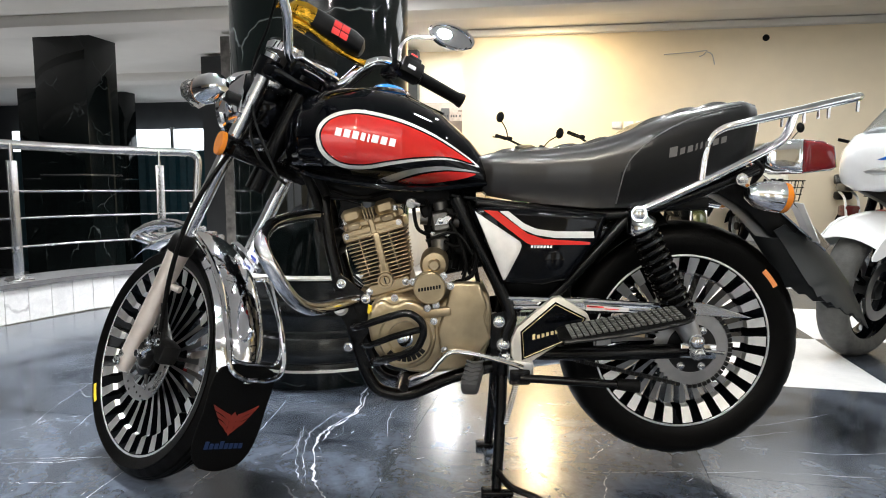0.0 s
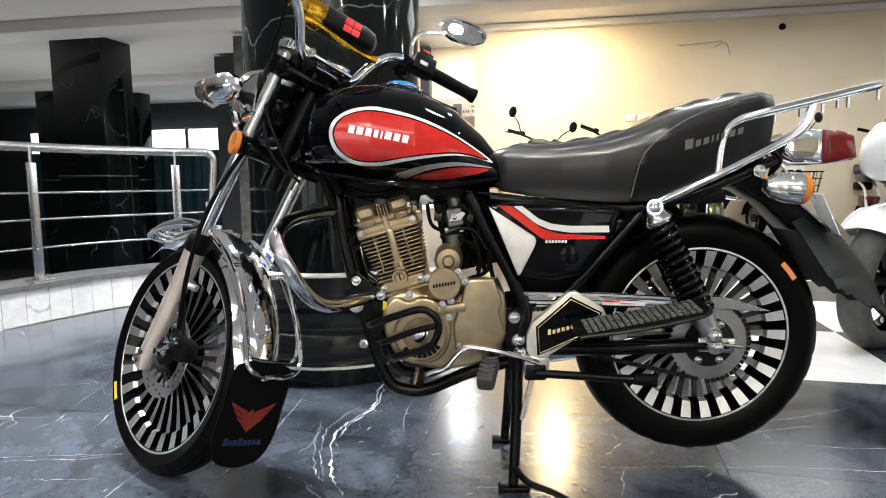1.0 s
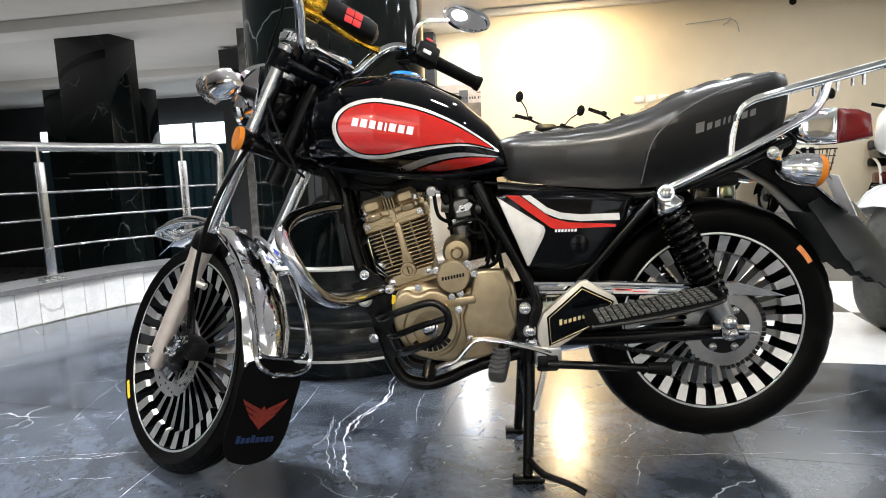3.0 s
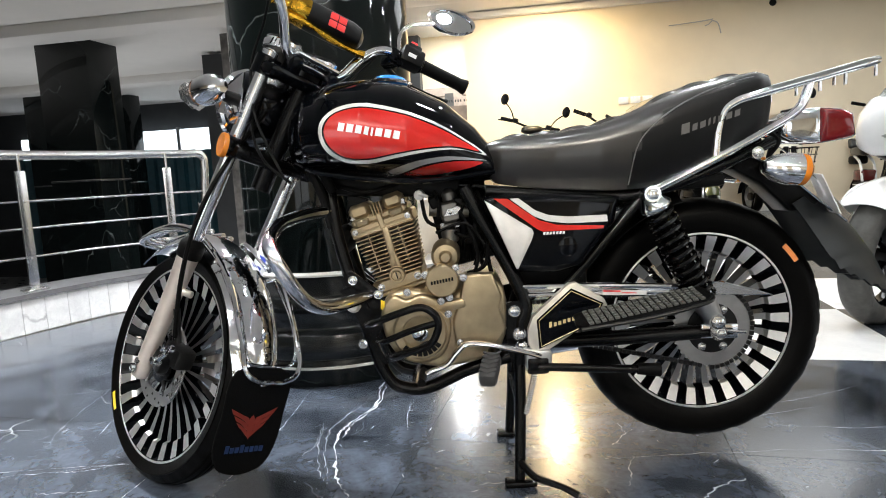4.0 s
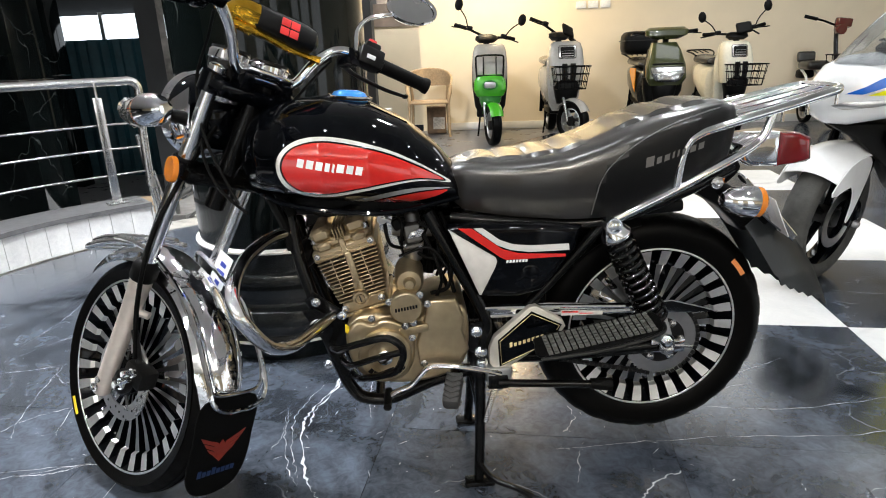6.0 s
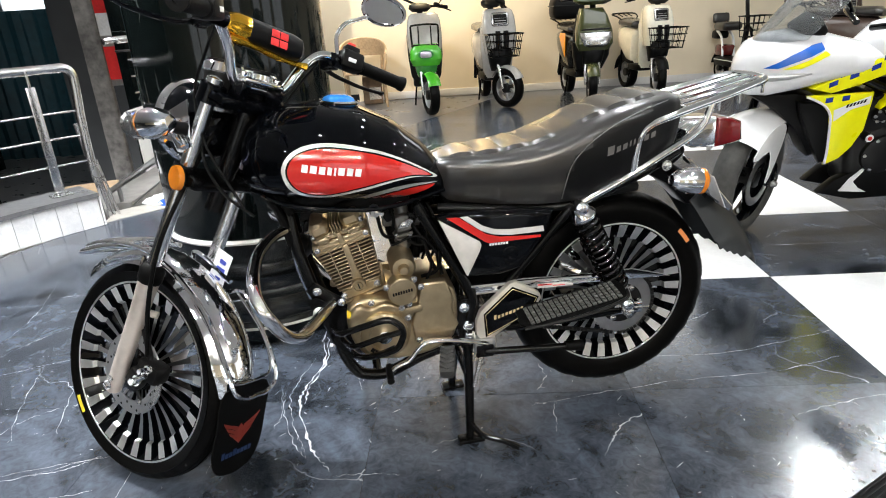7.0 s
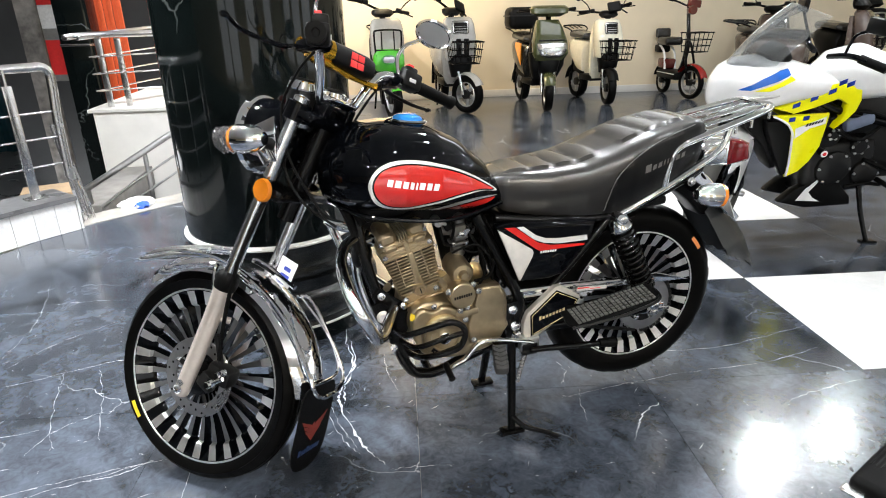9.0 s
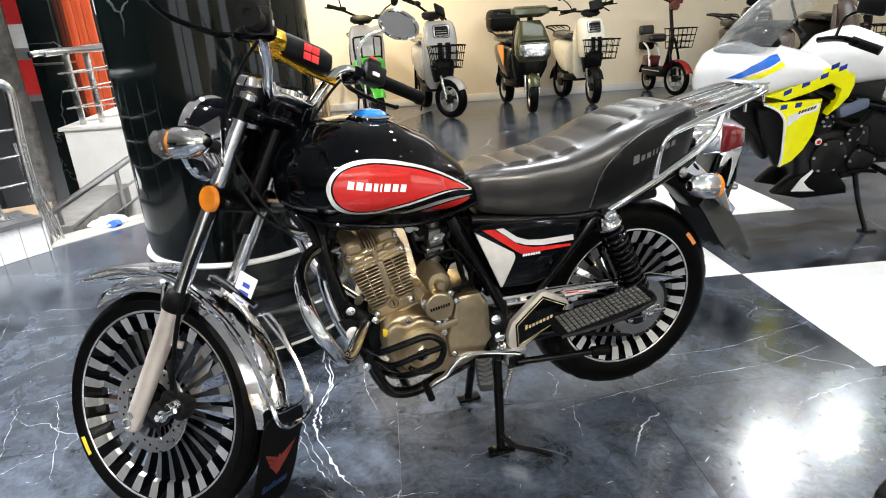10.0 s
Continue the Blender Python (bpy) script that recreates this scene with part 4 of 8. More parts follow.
for sy in (-1, 1):
    part("piping", tube([(x, -sy * (seat_y(x, z) - 0.001), z) for x, z in PIPE], 0.0014, 8), SEAM, seat, "thin grey piping")
lx = 0.372
for i, lw in enumerate((0.024, 0.017, 0.018, 0.011, 0.011, 0.018, 0.019, 0.019)):
    zz = 0.792 + 0.27 * (lx - 0.372)
    hh = 0.028 if i == 0 else 0.018
    drape("emblem_bar", [(lx, zz), (lx + lw - 0.006, zz + 0.004), (lx + lw - 0.005, zz + hh * 0.78 + 0.004), (lx + 0.001, zz + hh * 0.78)], seat_y, 0.0014, SEATMARK, seat)
    lx += lw
part("seat_pan", box(0.5, 0.2, 0.03, pose(0.24, 0, 0.678, 0, -3, 0), 0.01), PLASTIC, bike)

# side covers
SC = [(-0.062, 0.678), (0.0, 0.683), (0.147, 0.677), (0.246, 0.667), (0.232, 0.610), (0.155, 0.512), (0.10, 0.500), (0.012, 0.505)]
for sy in (-1, 1):
    k = lambda m: m if sy < 0 else Matrix.Diagonal((1, -1, 1, 1)) @ m
    cov = part("side_cover", prism(SC, 0.045, k(side(-0.09)), 0.02, 5), BLACK, bike, "gloss black side cover with white panel")
    part("white_panel", prism([(-0.058, 0.673), (0.046, 0.604), (0.050, 0.594), (0.046, 0.580), (0.013, 0.515), (0.008, 0.515)], 0.012, k(side(-0.128)), 0.004, 2), PEARL, cov, "pearl white triangular panel")
    part("stripe", prism([(-0.037, 0.675), (-0.006, 0.673), (0.024, 0.650), (0.062, 0.622), (0.100, 0.610), (0.205, 0.603), (0.205, 0.597), (0.07, 0.596), (0.058, 0.602)], 0.003, k(side(-0.1335))), RED, cov, "red stripe", smooth=False)
    part("stripe", prism([(-0.002, 0.673), (0.018, 0.673), (0.055, 0.644), (0.085, 0.632), (0.127, 0.627), (0.212, 0.627), (0.214, 0.612), (0.125, 0.612), (0.080, 0.619), (0.05, 0.632)], 0.003, k(side(-0.1338))), WHITE, cov, "white stripe", smooth=False)
    part("model_mark", merge(*[prism([(0.070 + 0.0072 * i, 0.589), (0.0748 + 0.0072 * i, 0.589), (0.076 + 0.0072 * i, 0.595), (0.0712 + 0.0072 * i, 0.595)], 0.001, k(side(-0.1355))) for i in range(7)]), LABELW, cov, "", smooth=False)
    part("lock", lathe([(0.022, 0), (0.022, 0.003), (0.019, 0.004), (0, 0.0035)], 20, k(Matrix.Translation((0.125, -0.1342, 0.56)) @ AX_Y)), BLACK, cov)

# frame
fr = part("frame", merge(*[tube([(-0.43, 0.012 * s, 0.75), (-0.42, 0.03 * s, 0.70), (-0.398, 0.05 * s, 0.565), (-0.335, 0.068 * s, 0.335), (-0.30, 0.07 * s, 0.25), (-0.262, 0.07 * s, 0.226), (-0.205, 0.07 * s, 0.226), (-0.107, 0.075 * s, 0.268), (0.0, 0.08 * s, 0.30)], 0.0155, 12) for s in (-1, 1)],
    *[tube([(-0.1, 0.075 * s, 0.70), (-0.06, 0.085 * s, 0.62), (0.025, 0.098 * s, 0.445), (0.018, 0.1 * s, 0.38), (0.01, 0.1 * s, 0.285)], 0.0165, 12) for s in (-1, 1)],
    *[tube([(0.31, 0.105 * s, 0.672), (0.234, 0.102 * s, 0.585), (0.053, 0.1 * s, 0.385)], 0.0125, 12, 3) for s in (-1, 1)],
    *[tube([(-0.05, 0.09 * s, 0.69), (0.12, 0.105 * s, 0.672), (0.31, 0.108 * s, 0.668), (0.5, 0.1 * s, 0.73), (0.6, 0.08 * s, 0.77)], 0.0125, 12, 4) for s in (-1, 1)],
    tube([(-0.45, 0, 0.80), (-0.2, 0, 0.72), (-0.05, 0, 0.70)], 0.02, 12, 3), rod((0.01, -0.1, 0.3), (0.01, 0.1, 0.3), 0.016), rod((-0.24, -0.07, 0.226), (-0.24, 0.07, 0.226), 0.012)), FRAME, bike, "black tubular steel frame")
for s in (-1, 1):
    part("pivot_plate", prism([(-0.025, 0.43), (0.03, 0.44), (0.045, 0.38), (0.04, 0.30), (-0.01, 0.29), (-0.02, 0.36)], 0.006, side(-0.105 + (0.216 if s > 0 else 0)), 0.001, 1), FRAME, fr)
for x, z, r in ((0.002, 0.413, 0.010), (0.012, 0.359, 0.011), (0.015, 0.330, 0.010), (-0.352, 0.352, 0.008), (0.057, 0.286, 0.012)):
    part("frame_bolt", bolt((x, -0.112, z), LEFT, r, 0.012), CHROME, fr)
part("engine_mount", merge(prism([(-0.40, 0.50), (-0.375, 0.52), (-0.30, 0.46), (-0.30, 0.43), (-0.37, 0.45)], 0.005, side(-0.07), 0.001, 1), prism([(-0.37, 0.455), (-0.345, 0.46), (-0.335, 0.43), (-0.36, 0.425)], 0.006, side(-0.085), 0.001, 1)), FRAME, fr)
part("mount_bolt", bolt((-0.372, -0.078, 0.497), LEFT, 0.008), CHROME, fr)
part("mount_bolt", bolt((-0.313, -0.085, 0.462), LEFT, 0.008), CHROME, fr)
for s in (-1, 1):
    part("mount_plate", prism([(-0.405, 0.475), (-0.376, 0.482), (-0.335, 0.455), (-0.30, 0.44), (-0.295, 0.40), (-0.325, 0.35), (-0.30, 0.29), (-0.325, 0.30), (-0.365, 0.40)], 0.006, side(-0.078 if s < 0 else 0.084), 0.001, 1), FRAME, fr, "black engine mounting plate")
part("mount_washer", lathe([(0, 0.006), (0.011, 0.006), (0.018, 0.0), (0.018, -0.004), (0, -0.004)], 20, Matrix.Translation((-0.372, -0.092, 0.44)) @ AX_Y), PEARL, fr, "pale clamp plate")

# crash bars
for sy in (-1, 1):
    part("crash_bar", tube([(-0.415, 0.03 * sy, 0.662), (-0.455, 0.08 * sy, 0.660), (-0.480, 0.16 * sy, 0.654), (-0.487, 0.25 * sy, 0.645), (-0.481, 0.335 * sy, 0.626), (-0.469, 0.363 * sy, 0.600), (-0.455, 0.360 * sy, 0.57), (-0.438, 0.335 * sy, 0.525), (-0.422, 0.29 * sy, 0.488), (-0.40, 0.24 * sy, 0.468), (-0.37, 0.16 * sy, 0.462), (-0.33, 0.06 * sy, 0.457)], 0.0145, 16), CHROME, bike, "chrome tubular leg guard")
    eg = part("engine_guard", tube([(-0.345, 0.070 * sy, 0.392), (-0.326, 0.150 * sy, 0.407), (-0.266, 0.180 * sy, 0.433), (-0.211, 0.195 * sy, 0.450), (-0.182, 0.200 * sy, 0.438), (-0.172, 0.200 * sy, 0.418), (-0.175, 0.200 * sy, 0.394), (-0.197, 0.195 * sy, 0.364), (-0.272, 0.160 * sy, 0.334), (-0.300, 0.070 * sy, 0.300)], 0.0085, 10), FRAME, bike, "black engine guard hoop")
    part("guard_rung", tube([(-0.325, 0.070 * sy, 0.350), (-0.298, 0.155 * sy, 0.367), (-0.235, 0.185 * sy, 0.396), (-0.177, 0.200 * sy, 0.415)], 0.0075, 10), FRAME, eg)
    part("guard_rung", tube([(-0.300, 0.070 * sy, 0.305), (-0.285, 0.13 * sy, 0.318), (-0.235, 0.172 * sy, 0.345), (-0.195, 0.192 * sy, 0.368)], 0.0075, 10), FRAME, eg)

# engine
eng = part("crankcase", merge(prism(smooth2([(-0.30, 0.445), (-0.275, 0.472), (-0.235, 0.476), (-0.185, 0.466), (-0.15, 0.45), (-0.125, 0.47), (-0.06, 0.49), (-0.02, 0.47), (-0.02, 0.36), (-0.06, 0.31), (-0.15, 0.29), (-0.23, 0.30), (-0.285, 0.35), (-0.305, 0.40)], 3), 0.22, side(0.10), 0.012, 3)), GOLD, bike, "bronze painted engine block")
part("generator_cover", merge(prism(smooth2([(-0.298, 0.44), (-0.272, 0.466), (-0.243, 0.456), (-0.215, 0.466), (-0.185, 0.460), (-0.155, 0.435), (-0.145, 0.38), (-0.165, 0.325), (-0.215, 0.305), (-0.265, 0.322), (-0.297, 0.375)], 4), 0.024, side(-0.112), 0.008, 3), lathe([(0.062, 0.0), (0.062, 0.016), (0.057, 0.022), (0.04, 0.022), (0.038, 0.018), (0, 0.018)], 40, Matrix.Translation((-0.215, -0.134, 0.383)) @ AX_Y)), GOLD, eng, "bronze generator cover with round cap")
part("yellow_label", box(0.014, 0.0012, 0.022, pose(-0.2985, -0.1290, 0.445, 0, 8, -48)), LABELY, eng, "small yellow label", smooth=False)
part("cap_nut", merge(lathe([(0.018, 0.018), (0.018, 0.028), (0.012, 0.032), (0, 0.032)], 20, Matrix.Translation((-0.215, -0.134, 0.383)) @ AX_Y)), CHROME, eng)
part("cap_marks", merge(*[box(0.010, 0.002, 0.012, Matrix.Translation((-0.215 + 0.048 * math.sin(a), -0.1562, 0.383 - 0.048 * math.cos(a))) @ Matrix.Rotation(-a, 4, "Y")) for a in [radians(-45 + 14 * i) for i in range(8)]]), PLASTIC, eng, "", smooth=False)
part("sprocket_cover", prism([(-0.112, 0.500), (-0.10, 0.508), (-0.046, 0.508), (-0.026, 0.452), (-0.034, 0.43), (-0.018, 0.378), (-0.044, 0.342), (-0.135, 0.338), (-0.142, 0.40), (-0.122, 0.455)], 0.03, side(-0.105), 0.007, 3), GOLD, eng, "smooth bronze sprocket cover")
cvr = part("round_cover", lathe([(0.0, 0.012), (0.034, 0.012), (0.037, 0.009), (0.037, -0.03), (0, -0.03)], 32, Matrix.Translation((-0.160, -0.138, 0.497)) @ AX_Y), GOLD, eng, "round bronze cover")
part("cover_marks", merge(*[box(0.0045, 0.002, 0.008, pose(-0.183 + 0.0066 * i, -0.1505, 0.494 + 0.0011 * i)) for i in range(8)]), PLASTIC, cvr, "", smooth=False)
for x, z in ((-0.198, 0.512), (-0.145, 0.458), (-0.128, 0.525), (-0.112, 0.502), (-0.15, 0.42), (-0.24, 0.474), (-0.165, 0.45), (-0.125, 0.352)):
    part("cover_bolt", bolt((x, -0.139, z), LEFT, 0.006, 0.009), STEEL, eng)
part("arm_boss", merge(box(0.07, 0.03, 0.022, pose(-0.145, -0.125, 0.438, 0, -8, 0), 0.006)), GOLD, eng)
part("starter_motor", lathe([(0, 0.05), (0.010, 0.05), (0.013, 0.044), (0.015, 0.036), (0.027, 0.034), (0.033, 0.024), (0.034, -0.06), (0, -0.06)], 32, Matrix.Translation((-0.150, -0.085, 0.548)) @ AX_Y), GOLD, eng, "bronze starter motor")
CM = Matrix.Translation((-0.253, 0, 0.480)) @ Matrix.Rotation(radians(-16), 4, "Y")
HM = CM @ pose(0, 0, -0.042)
# dark barrel metal stands in for the shade in the fin gaps
part("cylinder", box(0.078, 0.10, 0.15, CM @ pose(0, 0, 0.075), 0.01), ENGBLK, eng, "cylinder barrel coloured dark for the shade between its fins")
for i in range(14):
    part("cooling_fin", merge(box(0.116 + 0.0026 * i, 0.170, 0.0026, CM @ pose(0, 0, 0.030 + 0.0092 * i), 0.001, 1), box(0.112 + 0.0026 * i, 0.004, 0.0036, CM @ pose(0, -0.0845, 0.030 + 0.0092 * i), 0.0012, 1)), GOLD, eng)
part("chain_tunnel", merge(box(0.017, 0.014, 0.10, CM @ pose(0.002, -0.083, 0.095, 0, 3, 0), 0.005, 3), box(0.026, 0.02, 0.045, CM @ pose(0.0, -0.080, 0.050), 0.008, 3)), GOLD, eng)
part("base_flange", merge(box(0.105, 0.165, 0.034, CM @ pose(0.0, 0, 0.012), 0.006, 1), box(0.120, 0.172, 0.010, CM @ pose(0.0, 0, -0.006), 0.003, 1)), GOLD, eng)
plug = part("tensioner_plug", lathe([(0, 0.010), (0.009, 0.010), (0.0105, 0.007), (0.0125, 0.007), (0.0135, 0.012), (0.0175, 0.012), (0.019, 0.006), (0.019, -0.02), (0, -0.02)], 28, CM @ Matrix.Translation((-0.004, -0.090, 0.030)) @ AX_Y), GOLD, eng, "round bronze plug")
part("plug_slot", box(0.003, 0.002, 0.016, CM @ pose(-0.004, -0.1003, 0.030)), ENGBLK, plug, smooth=False)
for x in (-0.050, 0.040):
    part("base_bolt", bolt(CM @ Vector((x, -0.083, 0.012)), LEFT, 0.006, 0.008), STEEL, eng)
hd = part("head", merge(box(0.150, 0.168, 0.030, HM @ pose(0, 0, 0.192), 0.005, 1), box(0.138, 0.152, 0.022, HM @ pose(0, 0, 0.214), 0.007, 1)), GOLD, eng, "bronze cylinder head with twin caps")
for x in (-0.041, 0.041):
    part("rocker_cap", box(0.050, 0.136, 0.036, HM @ pose(x, -0.012, 0.238), 0.010, 1), GOLD, hd)
    part("cap_lug", box(0.034, 0.012, 0.020, HM @ pose(x, -0.082, 0.212, 12, 0, 0), 0.005, 1), GOLD, hd)
for i in range(4):
    part("head_rib", box(0.003, 0.164, 0.030, HM @ pose(-0.0105 + 0.007 * i, 0, 0.232), 0.001, 1), GOLD, hd)
part("head_boss", box(0.014, 0.008, 0.05, HM @ pose(0.001, -0.083, 0.196), 0.003, 1), GOLD, hd)
for x in (-0.064, 0.064):
    part("cap_bolt", bolt(HM @ Vector((x, -0.086, 0.195)), LEFT, 0.005, 0.007), STEEL, eng)
part("head_gasket", box(0.13, 0.16, 0.006, HM @ pose(0, 0, 0.172)), ENGBLK, eng)
for x in (-0.038, 0.034):
    part("fin_stay", box(0.003, 0.004, 0.10, CM @ pose(x, -0.0835, 0.098)), GOLD, eng)
for x in (-0.062, 0.062):
    for y in (-0.07, 0.07):
        part("head_bolt", bolt(HM @ Vector((x, y, 0.224)), (0, 0, 1), 0.006, 0.012), STEEL, eng)
CARB = mat("oxidised_carburettor_alloy", (0.22, 0.215, 0.205), 0.35, 0.9, bump=0.15)
carb = part("carburettor", merge(box(0.046, 0.048, 0.05, pose(-0.135, -0.03, 0.645, 0, -10, 0), 0.006, 1), box(0.05, 0.052, 0.008, pose(-0.136, -0.03, 0.614, 0, -10, 0), 0.002, 1), lathe([(0, 0.034), (0.012, 0.034), (0.02, 0.026), (0.023, 0.0), (0, -0.012)], 20, pose(-0.137, -0.03, 0.602, 180, 0, 0)), rod((-0.185, -0.025, 0.652), (-0.09, -0.025, 0.645), 0.017, 16)), CARB, bike, "oxidised alloy carburettor")
for dx in (-0.018, 0.018):
    part("float_bowl_screw", bolt((-0.137 + dx, -0.052, 0.614), LEFT, 0.004, 0.006), STEEL, carb)
part("slide_cap", lathe([(0, 0.022), (0.008, 0.022), (0.013, 0.018), (0.018, 0.012), (0.018, -0.006), (0, -0.006)], 18, pose(-0.135, -0.03, 0.678, 0, -10, 0)), CARB, carb)
part("throttle_arm", merge(prism([(-0.152, 0.634), (-0.120, 0.638), (-0.108, 0.654), (-0.118, 0.660), (-0.140, 0.650)], 0.004, side(-0.058), 0.001, 1), bolt((-0.135, -0.062, 0.645), LEFT, 0.006, 0.008)), STEEL, carb)
part("choke_lever", merge(box(0.03, 0.006, 0.008, pose(-0.112, -0.062, 0.668, 0, 35, 0), 0.002, 1), rod((-0.112, -0.055, 0.67), (-0.112, -0.07, 0.67), 0.006)), PLASTIC, carb)
for a, b, c in (((-0.16, 0.03, 0.70), (-0.12, 0.05, 0.62), (-0.11, 0.03, 0.54)), ((-0.08, -0.02, 0.71), (-0.10, -0.055, 0.67), (-0.125, -0.04, 0.60)), ((-0.20, 0.0, 0.69), (-0.15, -0.01, 0.71), (-0.09, -0.04, 0.69)), ((-0.07, 0.0, 0.67), (-0.045, -0.04, 0.60), (-0.065, -0.02, 0.53)), ((-0.17, -0.05, 0.695), (-0.16, -0.07, 0.67), (-0.165, -0.06, 0.63)), ((-0.10, 0.05, 0.68), (-0.06, 0.04, 0.58), (-0.08, 0.05, 0.50))):
    part("wire", tube([a, b, c], 0.0042, 7), RUBBER, bike)
for x, y, z, r in ((-0.095, -0.035, 0.685, 15), (-0.172, -0.045, 0.668, -25), (-0.068, -0.055, 0.625, 40), (-0.09, 0.0, 0.575, 10)):
    part("connector", box(0.022, 0.02, 0.028, pose(x, y, z, 0, r, 0), 0.004, 1), PLASTIC, bike)
part("coil_bracket", merge(box(0.05, 0.03, 0.034, pose(-0.20, 0.0, 0.700, 0, 8, 0), 0.005, 1), rod((-0.19, -0.02, 0.70), (-0.15, -0.02, 0.715), 0.008)), ENGBLK, bike)
part("fuel_tap", merge(lathe([(0, 0.014), (0.011, 0.014), (0.013, 0), (0.013, -0.03), (0, -0.03)], 16, Matrix.Translation((-0.205, -0.062, 0.688)) @ AX_Y), box(0.024, 0.01, 0.008, pose(-0.195, -0.078, 0.688, 0, 20, 0), 0.002)), DULL, bike)
part("air_boot", loft([[(x, r * math.cos(6.283 * j / 16), z + r * math.sin(6.283 * j / 16)) for j in range(16)] for x, z, r in ((-0.105, 0.645, 0.024), (-0.09, 0.64, 0.03), (-0.08, 0.638, 0.027), (-0.07, 0.635, 0.034), (-0.03, 0.62, 0.05))]), RUBBER, bike, "black rubber intake boot")
for pts, r in (([(-0.09, -0.03, 0.70), (-0.075, -0.06, 0.64), (-0.08, -0.065, 0.57), (-0.06, -0.05, 0.51)], 0.006), ([(-0.07, -0.04, 0.69), (-0.05, -0.075, 0.63), (-0.055, -0.075, 0.56), (-0.045, -0.07, 0.50)], 0.0055), ([(-0.15, -0.03, 0.61), (-0.10, -0.06, 0.585), (-0.06, -0.06, 0.60), (-0.02, -0.05, 0.57)], 0.005), ([(-0.11, 0.02, 0.69), (-0.09, 0.03, 0.60), (-0.10, 0.02, 0.52)], 0.011)):
    part("hose", tube(pts, r, 8), RUBBER, bike)
part("clutch_cover", lathe([(0, 0.05), (0.06, 0.05), (0.085, 0.035), (0.092, 0.0), (0, -0.01)], 36, Matrix.Translation((-0.185, 0.10, 0.385)) @ AX_Y.inverted()), GOLD, eng, "round bronze clutch cover")
part("horn", merge(lathe([(0, 0.02), (0.02, 0.02), (0.036, 0.012), (0.042, 0.0), (0.038, -0.016), (0.015, -0.03), (0, -0.03)], 28, pose(-0.405, 0.035, 0.585, 0, -70, 0)), box(0.012, 0.02, 0.06, pose(-0.39, 0.035, 0.625, 0, 20, 0), 0.003, 1)), PLASTIC, bike, "round black horn")
part("header_flange", merge(lathe([(0.020, -0.012), (0.034, -0.012), (0.034, 0.004), (0.026, 0.012), (0.020, 0.012)], 24, pose(-0.345, 0.005, 0.612, 0, -68, 0)), *[bolt((-0.352, 0.005 + k, 0.606), (-1, 0, -0.3), 0.006, 0.012) for k in (-0.028, 0.028)]), DULL, bike, "cast exhaust flange")
part("inner_panel", merge(box(0.15, 0.012, 0.20, pose(-0.10, 0.075, 0.605, 0, -12, 0), 0.004, 1), box(0.05, 0.05, 0.06, pose(-0.075, 0.05, 0.665), 0.01, 1)), PLASTIC, bike, "black inner panel behind the carburettor")
part("tank_tunnel", box(0.32, 0.09, 0.05, pose(-0.27, 0.01, 0.712, 0, 4, 0), 0.012, 2), PLASTIC, bike, "black wiring tray under the tank")
part("rectifier", merge(box(0.05, 0.03, 0.05, pose(-0.37, 0.06, 0.665, 0, 15, 0), 0.003, 1), *[box(0.046, 0.004, 0.012, pose(-0.37, 0.042, 0.648 + 0.0115 * i, 0, 15, 0), 0.001, 1) for i in range(4)]), ENGBLK, bike, "small finned rectifier")
part("air_box", box(0.13, 0.16, 0.13, pose(0.04, 0, 0.60), 0.02), PLASTIC, bike)
part("battery_box", box(0.17, 0.13, 0.12, pose(0.10, 0.01, 0.50), 0.015), PLASTIC, bike)
for pts, r in (([(-0.12, -0.05, 0.66), (-0.09, -0.085, 0.60), (-0.075, -0.09, 0.54), (-0.09, -0.08, 0.49)], 0.004), ([(-0.2, -0.065, 0.68), (-0.19, -0.075, 0.63), (-0.16, -0.05, 0.61)], 0.0045), ([(-0.06, -0.07, 0.66), (-0.05, -0.09, 0.58), (-0.06, -0.085, 0.52), (-0.1, -0.07, 0.50)], 0.005), ([(-0.4, -0.03, 0.72), (-0.33, -0.05, 0.70), (-0.26, -0.03, 0.715), (-0.2, -0.03, 0.70)], 0.006), ([(-0.17, -0.08, 0.60), (-0.1, -0.09, 0.62), (-0.06, -0.1, 0.57)], 0.0035), ([(-0.48, -0.05, 0.80), (-0.45, -0.055, 0.74), (-0.43, -0.05, 0.68), (-0.42, -0.045, 0.62)], 0.011)):
    part("hose", tube(pts, r, 8), RUBBER, bike)
part("wiring_cover", lathe([(0.011 + 0.0018 * (i % 2), 0.006 * i) for i in range(24)], 10, Matrix.Translation((-0.465, -0.058, 0.83)) @ Matrix.Rotation(radians(155), 4, "Y")), RUBBER, bike, "ribbed wiring sleeve")

# exhaust on the far side
mf = part("exhaust", tube([(-0.34, 0.02, 0.63), (-0.40, 0.05, 0.60), (-0.41, 0.08, 0.5), (-0.36, 0.1, 0.33), (-0.28, 0.12, 0.26), (-0.1, 0.13, 0.25), (0.05, 0.14, 0.26)], 0.019, 14), CHROME, bike, "chrome exhaust pipe")
part("silencer", tube([(0.04, 0.14, 0.26), (0.1, 0.145, 0.268), (0.5, 0.155, 0.32), (0.72, 0.16, 0.35)], [0.022, 0.042, 0.045, 0.04], 20), CHROME, mf, "chrome silencer")

